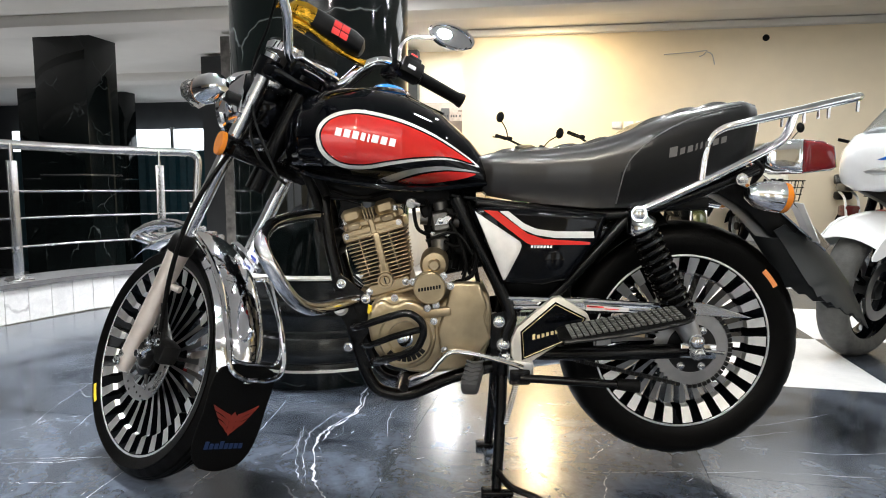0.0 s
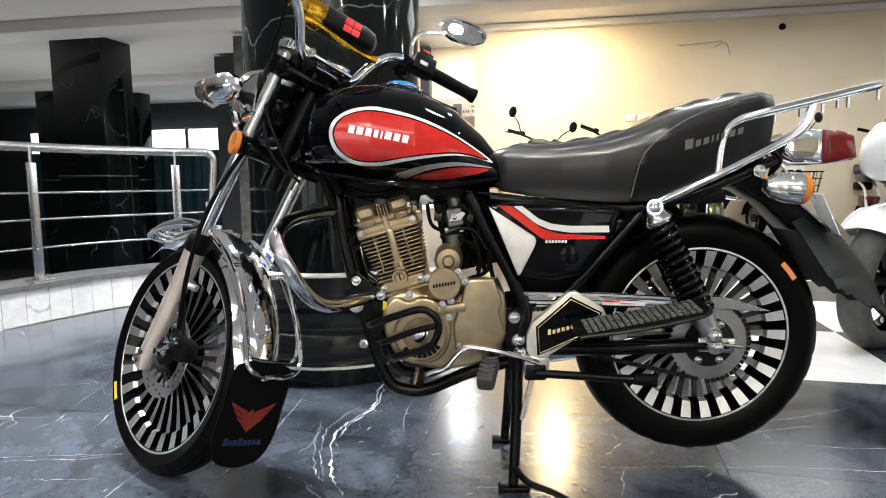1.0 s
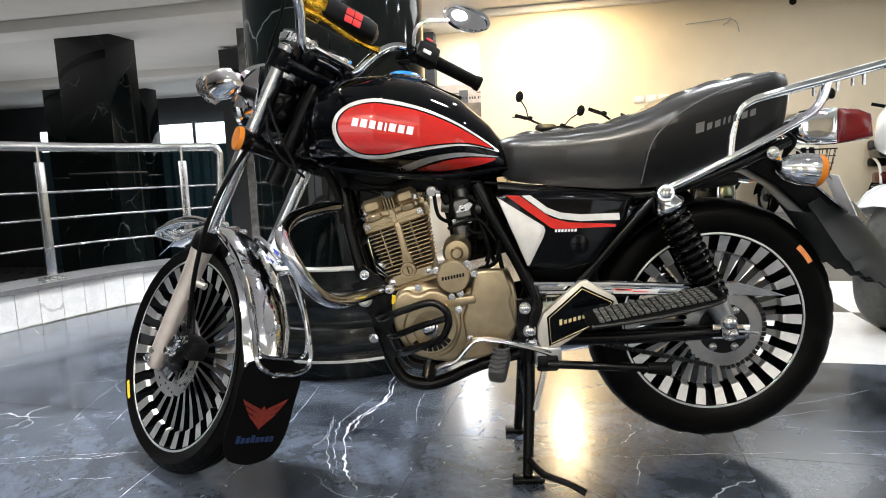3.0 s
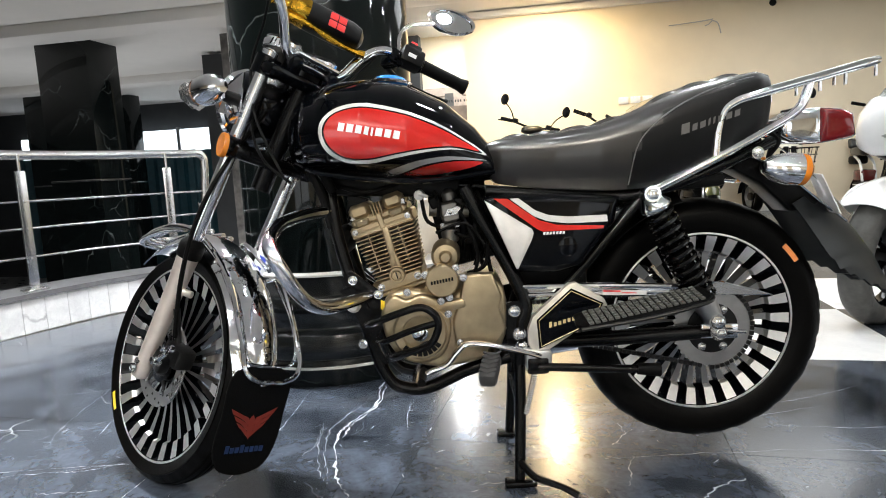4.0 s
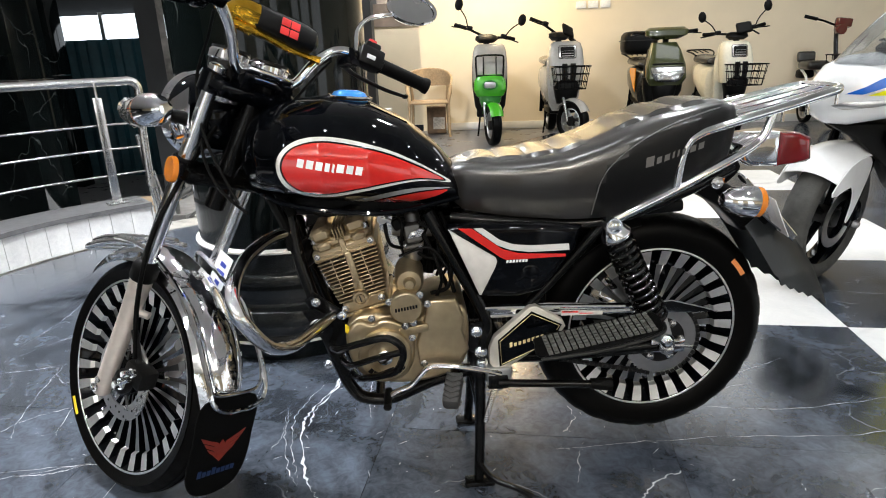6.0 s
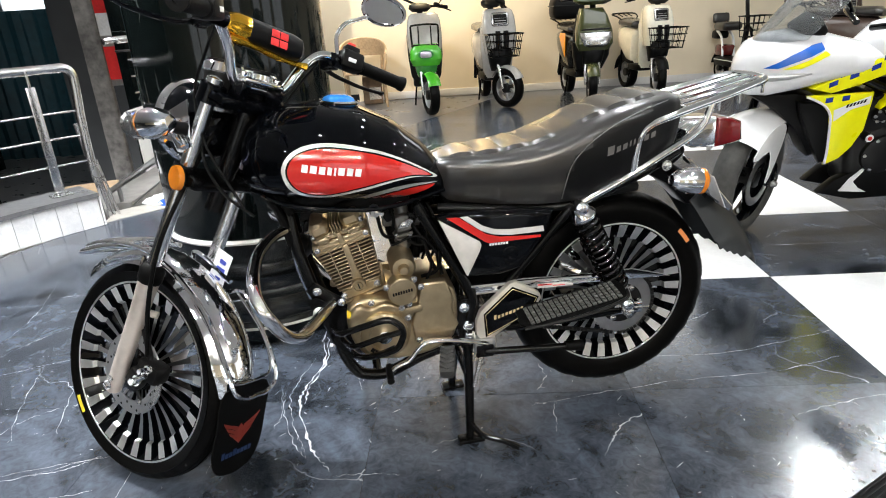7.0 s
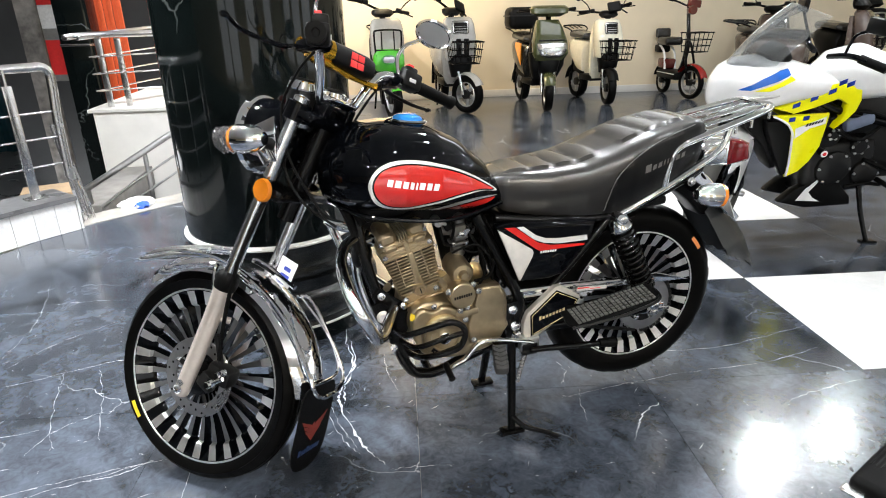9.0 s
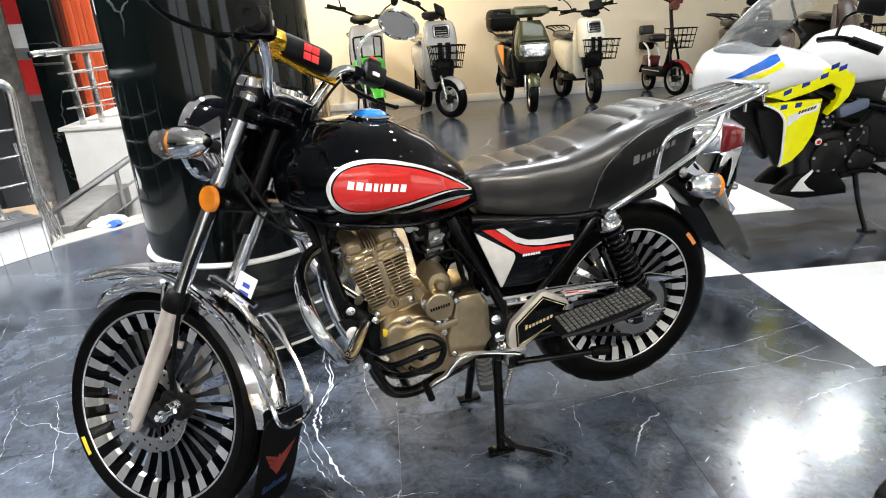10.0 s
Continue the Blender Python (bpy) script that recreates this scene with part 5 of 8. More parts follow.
# rear end
part("swingarm", merge(*[tube([(0.0, 0.085 * s, 0.335), (0.2, 0.1 * s, 0.335), (0.50, 0.1 * s, 0.343)], 0.018, 12, 3) for s in (-1, 1)], rod((0.08, -0.08, 0.335), (0.08, 0.08, 0.335), 0.02)), FRAME, bike, "black swingarm")
part("rear_axle", merge(rod((0.465, -0.135, 0.344), (0.465, 0.135, 0.344), 0.009), bolt((0.465, -0.12, 0.344), LEFT, 0.014, 0.016), bolt((0.465, -0.132, 0.344), LEFT, 0.010, 0.012), rod((0.475, -0.115, 0.346), (0.53, -0.115, 0.340), 0.0045)), STEEL, bike)
for sy in (-1, 1):
    part("axle_plate", box(0.085, 0.008, 0.034, pose(0.47, 0.112 * sy, 0.344, 0, 2, 0), 0.003), CHROME, bike)
    top, bot = Vector((0.306, 0.128 * sy, 0.668)), Vector((0.452, 0.122 * sy, 0.375))
    d = (bot - top).normalized()
    q = d.to_track_quat("Z", "Y").to_matrix().to_4x4()
    L = (bot - top).length
    sh = part("shock_absorber", merge(rod(top + d * 0.02, bot, 0.014), rod(top + d * 0.15, bot - d * 0.02, 0.022)), FRAME, bike, "black coil shock absorber")
    u0, v0 = q.to_3x3() @ Vector((1, 0, 0)), q.to_3x3() @ Vector((0, 1, 0))
    turns = 12
    hel = [top + d * (0.045 + (L - 0.095) * (i / (turns * 12))) + (u0 * math.cos(6.283 * i / 12) + v0 * math.sin(6.283 * i / 12)) * 0.0310 for i in range(turns * 12 + 1)]
    part("spring", tube(hel, 0.0054, 8, 1), SPRING, sh, "gloss black coil spring")
    part("top_cap", lathe([(0, 0.0), (0.02, 0.004), (0.024, 0.012), (0.036, 0.03), (0.036, 0.036), (0.03, 0.044), (0, 0.044)], 24, Matrix.Translation(top) @ q), CHROME, sh)
    part("top_bolt", merge(rod(top + Vector((0, 0.03, 0)), top - Vector((0, 0.03, 0)), 0.016), bolt(top + Vector((0, 0.03 * sy, 0)), (0, sy, 0), 0.013, 0.012)), CHROME, sh)
    part("lower_eye", merge(rod(bot - d * 0.05, bot, 0.028, 16, 0.022), rod(bot + Vector((0, 0.025, 0)), bot - Vector((0, 0.025, 0)), 0.018)), DULL, sh)
    part("lower_bolt", bolt(bot + Vector((0, 0.026 * sy, 0)), (0, sy, 0), 0.012, 0.012), CHROME, sh)
part("chain_guard", merge(prism([(0.02, 0.475), (0.20, 0.468), (0.39, 0.456), (0.48, 0.458), (0.555, 0.436), (0.60, 0.42), (0.54, 0.422), (0.40, 0.430), (0.2, 0.436), (0.02, 0.440)], 0.006, side(-0.095), 0.002, 1), tube([(0.02, -0.105, 0.468), (0.2, -0.105, 0.462), (0.40, -0.105, 0.45)], 0.006, 8, 3), tube([(0.02, -0.105, 0.447), (0.2, -0.105, 0.445), (0.42, -0.105, 0.438)], 0.005, 8, 3)), CHROME, bike, "chrome chain guard")
part("guard_sticker", prism([(0.205, 0.4535), (0.305, 0.4465), (0.305, 0.437), (0.205, 0.4405)], 0.0012, side(-0.1112)), WHITE, bike, "silver guard sticker with a red strip", smooth=False)
for strip, paint_ in (([(0.207, 0.4525), (0.246, 0.4498), (0.246, 0.4462), (0.207, 0.4482)], LABELR), ([(0.248, 0.4455), (0.282, 0.4432), (0.282, 0.4415), (0.248, 0.443)], LABELR), ([(0.212, 0.4512), (0.232, 0.4498), (0.232, 0.4483), (0.212, 0.4495)], PLASTIC)):
    part("sticker_strip", prism(strip, 0.0006 if paint_ is LABELR else 0.0009, side(-0.1126)), paint_, bike, "", smooth=False)
chain = []
for x0, z0, x1, z1, y in ((-0.06, 0.42, 0.45, 0.437, -0.075), (-0.06, 0.37, 0.45, 0.251, -0.075)):
    for i in range(46):
        t_ = i / 46
        chain.append(box(0.0095, 0.012 if i % 2 else 0.008, 0.009, pose(x0 + (x1 - x0) * t_, y, z0 + (z1 - z0) * t_, 0, math.degrees(-math.atan2(z1 - z0, x1 - x0)), 0)))
for i in range(26):
    a = radians(-88 + 176 * i / 25)
    chain.append(box(0.0095, 0.012 if i % 2 else 0.008, 0.009, pose(0.465 + 0.097 * math.cos(a), -0.075, 0.344 + 0.097 * math.sin(a), 0, -math.degrees(a) + 90, 0)))
part("drive_chain", merge(*chain), ENGBLK, bike, "dark roller chain", smooth=False)

HANGER = mat("cast_alloy_silver", (0.66, 0.62, 0.55), 0.34, 0.7, bump=0.05)
GILT = mat("pale_gilt_print", (0.72, 0.58, 0.30), 0.35, 0.4)
part("foot_hanger", merge(prism([(0.030, 0.372), (0.042, 0.402), (0.125, 0.474), (0.142, 0.476), (0.205, 0.436), (0.212, 0.420), (0.185, 0.385), (0.155, 0.372), (0.07, 0.318), (0.042, 0.318), (0.030, 0.335)], 0.022, side(-0.108), 0.004, 2)), HANGER, bike, "silver foot hanger bracket")
hb2 = part("hanger_inset", prism([(0.050, 0.394), (0.130, 0.464), (0.202, 0.427), (0.178, 0.380), (0.054, 0.326)], 0.003, side(-0.129)), BLACK, bike, "black inset with gilt edging", smooth=False)
part("inset_edge", tube([(0.055, -0.1325, 0.392), (0.130, -0.1325, 0.458), (0.196, -0.1325, 0.425), (0.174, -0.1325, 0.383), (0.059, -0.1325, 0.332)], 0.0009, 6, 1, True), GILT, hb2)
part("inset_mark", merge(*[prism([(0.078 + 0.0105 * i, 0.375 + 0.0028 * i), (0.0845 + 0.0105 * i, 0.3765 + 0.0028 * i), (0.0845 + 0.0105 * i, 0.385 + 0.0028 * i + (0.004 if i == 0 else 0)), (0.078 + 0.0105 * i, 0.3835 + 0.0028 * i + (0.004 if i == 0 else 0))], 0.001, side(-0.132)) for i in range(8)]), GILT, hb2, "", smooth=False)
FP = Matrix.Translation((0.268, -0.203, 0.424)) @ Matrix.Rotation(radians(-10.5), 4, "Y") @ Matrix.Rotation(radians(10), 4, "X") @ Matrix.Diagonal((1.17, 1, 1, 1))
for sy in (-1, 1):
    k = Matrix.Identity(4) if sy < 0 else Matrix.Diagonal((1, -1, 1, 1))
    fb = part("footboard", prism(smooth2([(-0.122, 0.02), (-0.115, -0.035), (0.0, -0.05), (0.10, -0.04), (0.122, -0.01), (0.12, 0.03), (0.09, 0.042), (-0.10, 0.042)], 3), 0.009, k @ FP, 0.003, 2), RUBBER, bike, "black rubber footboard with studded top")
    part("studs", merge(*[box(0.008, 0.008, 0.005, k @ FP @ pose(-0.10 + 0.0118 * i, -0.03 + 0.0118 * j, 0.0105)) for i in range(18) for j in range(6)]), STUDS, fb, "worn grey studs", smooth=False)
    part("board_rail", tube([k @ FP @ Vector(v) for v in ((-0.12, -0.036, 0.004), (0.0, -0.052, 0.004), (0.105, -0.042, 0.004), (0.125, -0.008, 0.004))], 0.0045, 8), ENGBLK, fb)
    part("board_arm", tube([k @ Vector(v) for v in ((0.15, -0.11, 0.40), (0.2, -0.15, 0.408), (0.25, -0.19, 0.414))], 0.010, 8), FRAME, fb)
part("stand_lever", merge(tube([(0.05, -0.14, 0.287), (0.2, -0.15, 0.280), (0.31, -0.155, 0.274)], 0.0095, 10, 3), box(0.05, 0.03, 0.04, pose(0.05, -0.125, 0.288), 0.006)), FRAME, bike)
part("lever_rubber", tube([(0.27, -0.153, 0.277), (0.32, -0.155, 0.273)], [0.013, 0.016], 12, 1), RUBBER, bike)
part("pivot_bracket", merge(box(0.06, 0.04, 0.05, pose(0.052, -0.118, 0.30), 0.008)), DULL, bike)
part("gear_lever", tube([(-0.215, -0.185, 0.290), (-0.195, -0.165, 0.296), (-0.159, -0.16, 0.308), (-0.135, -0.16, 0.335), (-0.11, -0.16, 0.354), (-0.057, -0.155, 0.348), (0.02, -0.145, 0.325), (0.055, -0.14, 0.312)], [0.008, 0.0065, 0.0075, 0.008, 0.008, 0.0075, 0.0075, 0.0085], 10, flat=0.8), CHROME, bike, "chrome gear lever")
part("lever_tip", rod((-0.212, -0.15, 0.292), (-0.214, -0.215, 0.287), 0.0095), RUBBER, bike)
PG = Matrix.Translation((-0.052, -0.14, 0.322)) @ (Vector((-0.02, -0.085, -0.035))).to_track_quat("Z", "Y").to_matrix().to_4x4()
pg = part("footpeg", merge(box(0.04, 0.034, 0.088, PG @ pose(0, 0, 0.052), 0.01)), PEGR, bike, "grey-black rubber footpeg")
part("peg_ridge", merge(*[box(0.022, 0.006, 0.006, PG @ pose(0.009 * k, 0.0165, 0.02 + 0.015 * i, 0, 30 * k, 0), 0.001, 1) for i in range(5) for k in (-1, 1)]), PEGR, pg)
part("peg_arm", rod((-0.05, -0.07, 0.33), PG @ Vector((0, 0, 0.01)), 0.011), FRAME, pg)

stand = part("centre_stand", merge(*[tube([(0.012, 0.085 * s, 0.30), (0.008, 0.105 * s, 0.17), (-0.002, 0.137 * s, 0.018)], [0.014, 0.0135, 0.012], 12, 3) for s in (-1, 1)], *[box(0.075, 0.035, 0.014, pose(0.0, 0.137 * s, 0.009), 0.005) for s in (-1, 1)], rod((0.008, -0.1, 0.19), (0.008, 0.1, 0.19), 0.011)), FRAME, bike, "black tubular centre stand")
part("stand_toe", tube([(0.0, -0.137, 0.06), (0.03, -0.165, 0.035), (0.085, -0.195, 0.025), (0.12, -0.212, 0.012)], [0.008, 0.008, 0.007, 0.008], 8), FRAME, stand)
hel = [Vector((0.045 - 0.025 * (i / 160), -0.118, 0.27 - 0.10 * (i / 160))) + Vector((0.007 * math.cos(6.283 * i / 8), 0.007 * math.sin(6.283 * i / 8), 0)) for i in range(161)]
part("stand_spring", tube(hel, 0.0014, 5, 1), STEEL, stand)

# rack, tail light, plate, flap
for sy in (-1, 1):
    rk = part("rack_rail", tube([(0.452, 0.128 * sy, 0.737), (0.456, 0.13 * sy, 0.79), (0.466, 0.131 * sy, 0.833), (0.49, 0.13 * sy, 0.855), (0.54, 0.125 * sy, 0.870), (0.683, 0.108 * sy, 0.902), (0.80, 0.088 * sy, 0.929), (0.835, 0.07 * sy, 0.937), (0.845, 0.03 * sy, 0.939), (0.845, 0, 0.939)], 0.010, 12), CHROME, bike, "chrome rear rack rail")
    part("rack_stay", tube([(0.30, 0.13 * sy, 0.668), (0.36, 0.132 * sy, 0.695), (0.452, 0.13 * sy, 0.737), (0.575, 0.122 * sy, 0.798), (0.625, 0.116 * sy, 0.825), (0.65, 0.112 * sy, 0.85), (0.668, 0.108 * sy, 0.898)], 0.010, 12), CHROME, rk)
    for x, yy, z in ((0.69, 0.105, 0.90), (0.75, 0.097, 0.912), (0.83, 0.075, 0.93)):
        part("rack_peg", rod((x, yy * sy, z), (x, yy * sy, z - 0.028), 0.004), CHROME, rk)
    part("bracket_bolt", bolt((0.55, 0.118 * sy, 0.745), (0, sy, 0), 0.010, 0.01), STEEL, rk)
for yy in (-0.05, 0.0, 0.05):
    part("rack_bar", tube([(0.58, yy, 0.885), (0.62, yy, 0.89), (0.74, yy, 0.915), (0.843, yy * 0.9, 0.938)], 0.006, 10), CHROME, bike, "chrome rack bar")
part("rack_cross", tube([(0.60, -0.115, 0.883), (0.60, 0, 0.886), (0.60, 0.115, 0.883)], 0.006, 10), CHROME, bike)
TLm = [(0.632, 0.818), (0.66, 0.836), (0.71, 0.842), (0.728, 0.842), (0.73, 0.762), (0.66, 0.765), (0.635, 0.78)]
tl = part("tail_light", prism(TLm, 0.11, side(0.055), 0.014, 3), CHROME, bike, "chrome tail light housing")
part("lens", prism([(0.728, 0.842), (0.775, 0.838), (0.803, 0.826), (0.811, 0.775), (0.80, 0.768), (0.728, 0.760)], 0.106, side(0.053), 0.014, 3), REDLENS, tl, "red tail light lens")
part("tail_wire", merge(tube([(0.6, -0.04, 0.80), (0.62, -0.07, 0.77), (0.60, -0.05, 0.73)], 0.006, 8), tube([(0.62, 0.02, 0.79), (0.63, -0.05, 0.75), (0.66, -0.05, 0.72)], 0.005, 8)), RUBBER, bike)
for sy in (-1, 1):
    a = pose(0.605, 0.15 * sy, 0.707, 0, 97, 0)
    sg = part("rear_indicator", lathe([(0, -0.062), (0.014, -0.058), (0.027, -0.04), (0.034, -0.012), (0.035, 0.015)], 24, a), CHROME, bike, "chrome bullet rear indicator")
    part("lens", lathe([(0.035, 0.015), (0.034, 0.028), (0.026, 0.036), (0, 0.04)], 24, a), AMBER, sg, "amber lens")
    part("stalk", tube([(0.60, 0.118 * sy, 0.708), (0.60, 0.06 * sy, 0.712)], [0.014, 0.018], 12, 1), PLASTIC, sg)
part("tail_bracket", merge(prism([(0.52, 0.79), (0.60, 0.78), (0.66, 0.735), (0.745, 0.65), (0.80, 0.59), (0.79, 0.575), (0.72, 0.63), (0.64, 0.70), (0.56, 0.74), (0.50, 0.75)], 0.012, side(-0.045), 0.003, 1), prism([(0.52, 0.79), (0.60, 0.78), (0.66, 0.735), (0.745, 0.65), (0.80, 0.59), (0.79, 0.575), (0.72, 0.63), (0.64, 0.70), (0.56, 0.74), (0.50, 0.75)], 0.012, side(0.057), 0.003, 1)), CHROME, bike, "chrome tail bracket")
def rarc(theta, r, y=0.0):
    return Vector((0.465 - r * math.cos(radians(theta)), y, 0.344 + r * math.sin(radians(theta))))


rows = [[rarc(42 + 36 * i / 20, 0.335 + 0.0 * i - 0.03 * abs(v) ** 2.2, 0.075 * v) for v in [k / 5 for k in range(-5, 6)]] for i in range(21)]
part("rear_fender", sheet(rows, 0.003), PLASTIC, bike, "black rear fender")
RIDGE = [(0.74, 0.655), (0.765, 0.635), (0.792, 0.608), (0.842, 0.552), (0.89, 0.487), (0.925, 0.42), (0.945, 0.374)]
SIDE = [(0.655, 0.625), (0.665, 0.612), (0.68, 0.592), (0.722, 0.53), (0.770, 0.458), (0.862, 0.418), (0.937, 0.380)]
rows = []
for i in range(37):
    u = 6 * i / 36
    rx, rz, ex, ez = (float(np.interp(u, range(7), [p[q] for p in c])) for c in (RIDGE, SIDE) for q in (0, 1))
    teeth = 0.024 * ((u * 2.6) % 1.0) if 3.4 < u < 5.95 else 0.0
    wd = float(np.interp(u, [0, 4, 6], [0.07, 0.07, 0.006]))
    ex, ez = ex - 0.25 * teeth, ez + 0.8 * teeth
    rows.append([Vector((rx + (ex - rx) * abs(v) ** 1.5, wd * v, rz + (ez - rz) * abs(v) ** 1.5)) for v in (-1, -0.8, -0.55, -0.28, 0, 0.28, 0.55, 0.8, 1)])
part("rear_mud_flap", sheet(rows, 0.003), FLAPG, bike, "dark grey plastic rear mud flap with serrated edge")
part("tail_underside", prism([(0.53, 0.76), (0.62, 0.735), (0.70, 0.69), (0.745, 0.645), (0.715, 0.60), (0.665, 0.605), (0.60, 0.67), (0.53, 0.71)], 0.09, side(0.045), 0.01, 2), PLASTIC, bike, "black tail underside")
pl = part("number_plate", sheet([[(0.713, -0.085, 0.690), (0.758, -0.085, 0.597)], [(0.722, 0.085, 0.700), (0.770, 0.085, 0.606)]], 0.002), LABELW, bike, "blank white tilted plate", smooth=False)
part("plate_bracket", sheet([[(0.705, -0.05, 0.697), (0.728, -0.05, 0.668)], [(0.710, 0.05, 0.703), (0.733, 0.05, 0.674)]], 0.006), PLASTIC, pl)
part("plate_mark", merge(*[box(0.004, 0.014, 0.03, pose(0.748 + 0.001 * i, -0.05 + 0.022 * i, 0.642, 0, -26, 0)) for i in range(5)]), PIPING, pl, "", smooth=False)

# ---- stairwell, railing and the far hall ----
lower = finish("lower_floor", box(22, 26, 0.1, pose(-13.2, 7, -1.65)), DARKTRIM)
tagged(lower, "dark lower floor seen past the railing", "floor", kind="structure")
CURB = [(-2.72, 0.6), (-2.70, 1.6), (-2.64, 2.35), (-2.55, 2.8), (-2.41, 3.26), (-2.22, 3.55), (-2.02, 3.77)]
cpts = [Vector((x, y, 0)) for x, y in CURB]


def offset_line(pts, d):
    out = []
    for i, p in enumerate(pts):
        t = (pts[min(i + 1, len(pts) - 1)] - pts[max(i - 1, 0)]).normalized()
        out.append(p + Vector((-t.y, t.x, 0)) * d)
    return out


cs = catmull(cpts, 8)
curb = thing("low_wall", "low curved wall clad in white veined marble slabs", "low wall", kind="structure")
inner, outer = offset_line(cs, 0.012), offset_line(cs, 0.26)
bm = bmesh.new()
ra = [[bm.verts.new((p.x, p.y, z)) for z in (-0.3, 0.185)] + [bm.verts.new((q.x, q.y, z)) for z in (0.185, -1.6)] for p, q in zip(inner, outer)]
for a, b in zip(ra, ra[1:]):
    for j in range(3):
        bm.faces.new((a[j], a[j + 1], b[j + 1], b[j]))
bm.faces.new(ra[-1])
part("core", bm, PALE, curb)
o1, o2 = offset_line(cs, -0.025), offset_line(cs, 0.285)
part("coping", loft([[(p.x, p.y, 0.188), (p.x, p.y, 0.215), (q.x, q.y, 0.215), (q.x, q.y, 0.188)] for p, q in zip(o1, o2)]), DARKTRIM, curb, "grey granite coping")
run, prev = 0.0, None
fine = catmull(cpts, 40)
acc, marks = 0.0, [0]
for i in range(1, len(fine)):
    acc += (fine[i] - fine[i - 1]).length
    if acc >= 0.115:
        marks.append(i)
        acc = 0.0
for a, b in zip(marks, marks[1:]):
    p, q = fine[a], fine[b]
    d = (q - p)
    part("slab", box(d.length - 0.003, 0.012, 0.186, Matrix.Translation(((p + q) / 2).to_3d() + Vector((0, 0, 0.094))) @ Matrix.Rotation(math.atan2(d.y, d.x), 4, "Z"), 0.001, 1), CURBM, curb, smooth=False)
mid = offset_line(cs, 0.15)
endp = (fine[-1] + offset_line(fine, 0.26)[-1]) / 2
part("end_slab", box(0.012, 0.26, 0.186, Matrix.Translation((endp.x + 0.006, endp.y + 0.004, 0.094)) @ Matrix.Rotation(radians(47), 4, "Z")), CURBM, curb, smooth=False)

rail = thing("steel_railing", "stainless steel railing with round handrail on the low wall", "railing")
up = lambda pts, z: [Vector((p.x, p.y, z)) for p in pts]
core = [Vector((p.x, p.y, 0)) for p in mid]
e = core[-1]
part("handrail", tube(up(core[::4], 0.955) + [Vector((e.x + 0.03, e.y + 0.03, 0.955)), Vector((e.x + 0.06, e.y + 0.055, 0.93)), Vector((e.x + 0.065, e.y + 0.06, 0.86)), Vector((e.x + 0.05, e.y + 0.05, 0.62)), Vector((e.x + 0.045, e.y + 0.045, 0.3))], 0.026, 14, 5), STEEL, rail, "round brushed handrail")
for z in (0.70, 0.55, 0.39):
    part("rod", tube(up(core[::4], z) + [Vector((e.x + 0.05, e.y + 0.05, z))], 0.0065, 8, 4), STEEL, rail)


def post(par, x, y, z0, h, yaw):
    m = pose(x, y, z0, 0, 0, yaw)
    p = part("post", merge(box(0.05, 0.02, h - 0.09, m @ pose(0, 0, (h - 0.09) / 2), 0.003), rod(m @ Vector((0, 0, h - 0.1)), m @ Vector((0, 0, h)), 0.008)), STEEL, par, "flat brushed steel post")
    part("base_plate", box(0.12, 0.08, 0.008, m @ pose(0, 0, 0.004), 0.002, 1), STEEL, p)
    for k in (0.39, 0.55, 0.70):
        part("rivet", lathe([(0, 0.014), (0.006, 0.013), (0.01, 0.008), (0.01, 0)], 10, m @ pose(0, 0, k - z0, 90, 0, 0)), STEEL, p)
    return p


for x, y, yaw in ((-2.58, 2.98, 68), (-2.22, 3.74, 45), (-2.79, 2.05, 82), (-2.86, 1.1, 90)):
    post(rail, x, y, 0.215, 0.74, yaw)
for k in range(3):
    part("end_bar", rod((e.x + 0.07 + 0.03 * k, e.y + 0.08 + 0.02 * k, -0.2), (e.x + 0.02 + 0.02 * k, e.y + 0.04 + 0.02 * k, 0.62 - 0.12 * k), 0.008 if k else 0.018), STEEL, rail)

# pale edge of the floor along the stair and the stair parapet
part_edge = finish("stair_edge", prism([(-2.03, 3.80), (-1.95, 3.885), (-1.54, 4.245), (-0.6, 5.05), (-0.6, 5.32), (-1.62, 4.45), (-2.09, 4.04)], 0.006, pose(0, 0, 0.0005)), mat("worn_beige_edging", (0.40, 0.38, 0.35), 0.4, vary=0.25, scale=14))
tagged(part_edge, "pale stone edging along the head of the stair", "edging", kind="structure")
para = thing("stair_parapet", "cream plastered stair parapet with white stone top", "parapet", kind="structure")
part("body", box(1.5, 1.6, 2.1, pose(-1.80, 6.4, -0.60), 0.01), PALE, para)
part("top_slab", box(1.56, 1.66, 0.03, pose(-1.80, 6.4, 0.463), 0.006), PALE, para)
rail2 = thing("landing_railing", "stainless steel railing on the stair landing", "railing")
part("handrail", tube([(-2.62, 5.55, 1.06), (-2.5, 5.66, 1.075), (-1.9, 5.70, 1.08), (-1.25, 5.73, 1.08)], 0.026, 12, 3), STEEL, rail2)
part("handrail", tube([(-2.55, 5.62, 1.06), (-2.2, 6.3, 1.1), (-1.9, 6.9, 1.14)], 0.026, 12, 3), STEEL, rail2)
for z in (0.62, 0.76, 0.90):
    part("rod", tube([(-2.5, 5.66, z), (-1.9, 5.7, z + 0.02), (-1.25, 5.73, z + 0.02)], 0.0065, 8, 3), STEEL, rail2)
    part("rod", tube([(-2.5, 5.66, z), (-2.2, 6.3, z + 0.03), (-1.9, 6.9, z + 0.05)], 0.0065, 8, 3), STEEL, rail2)
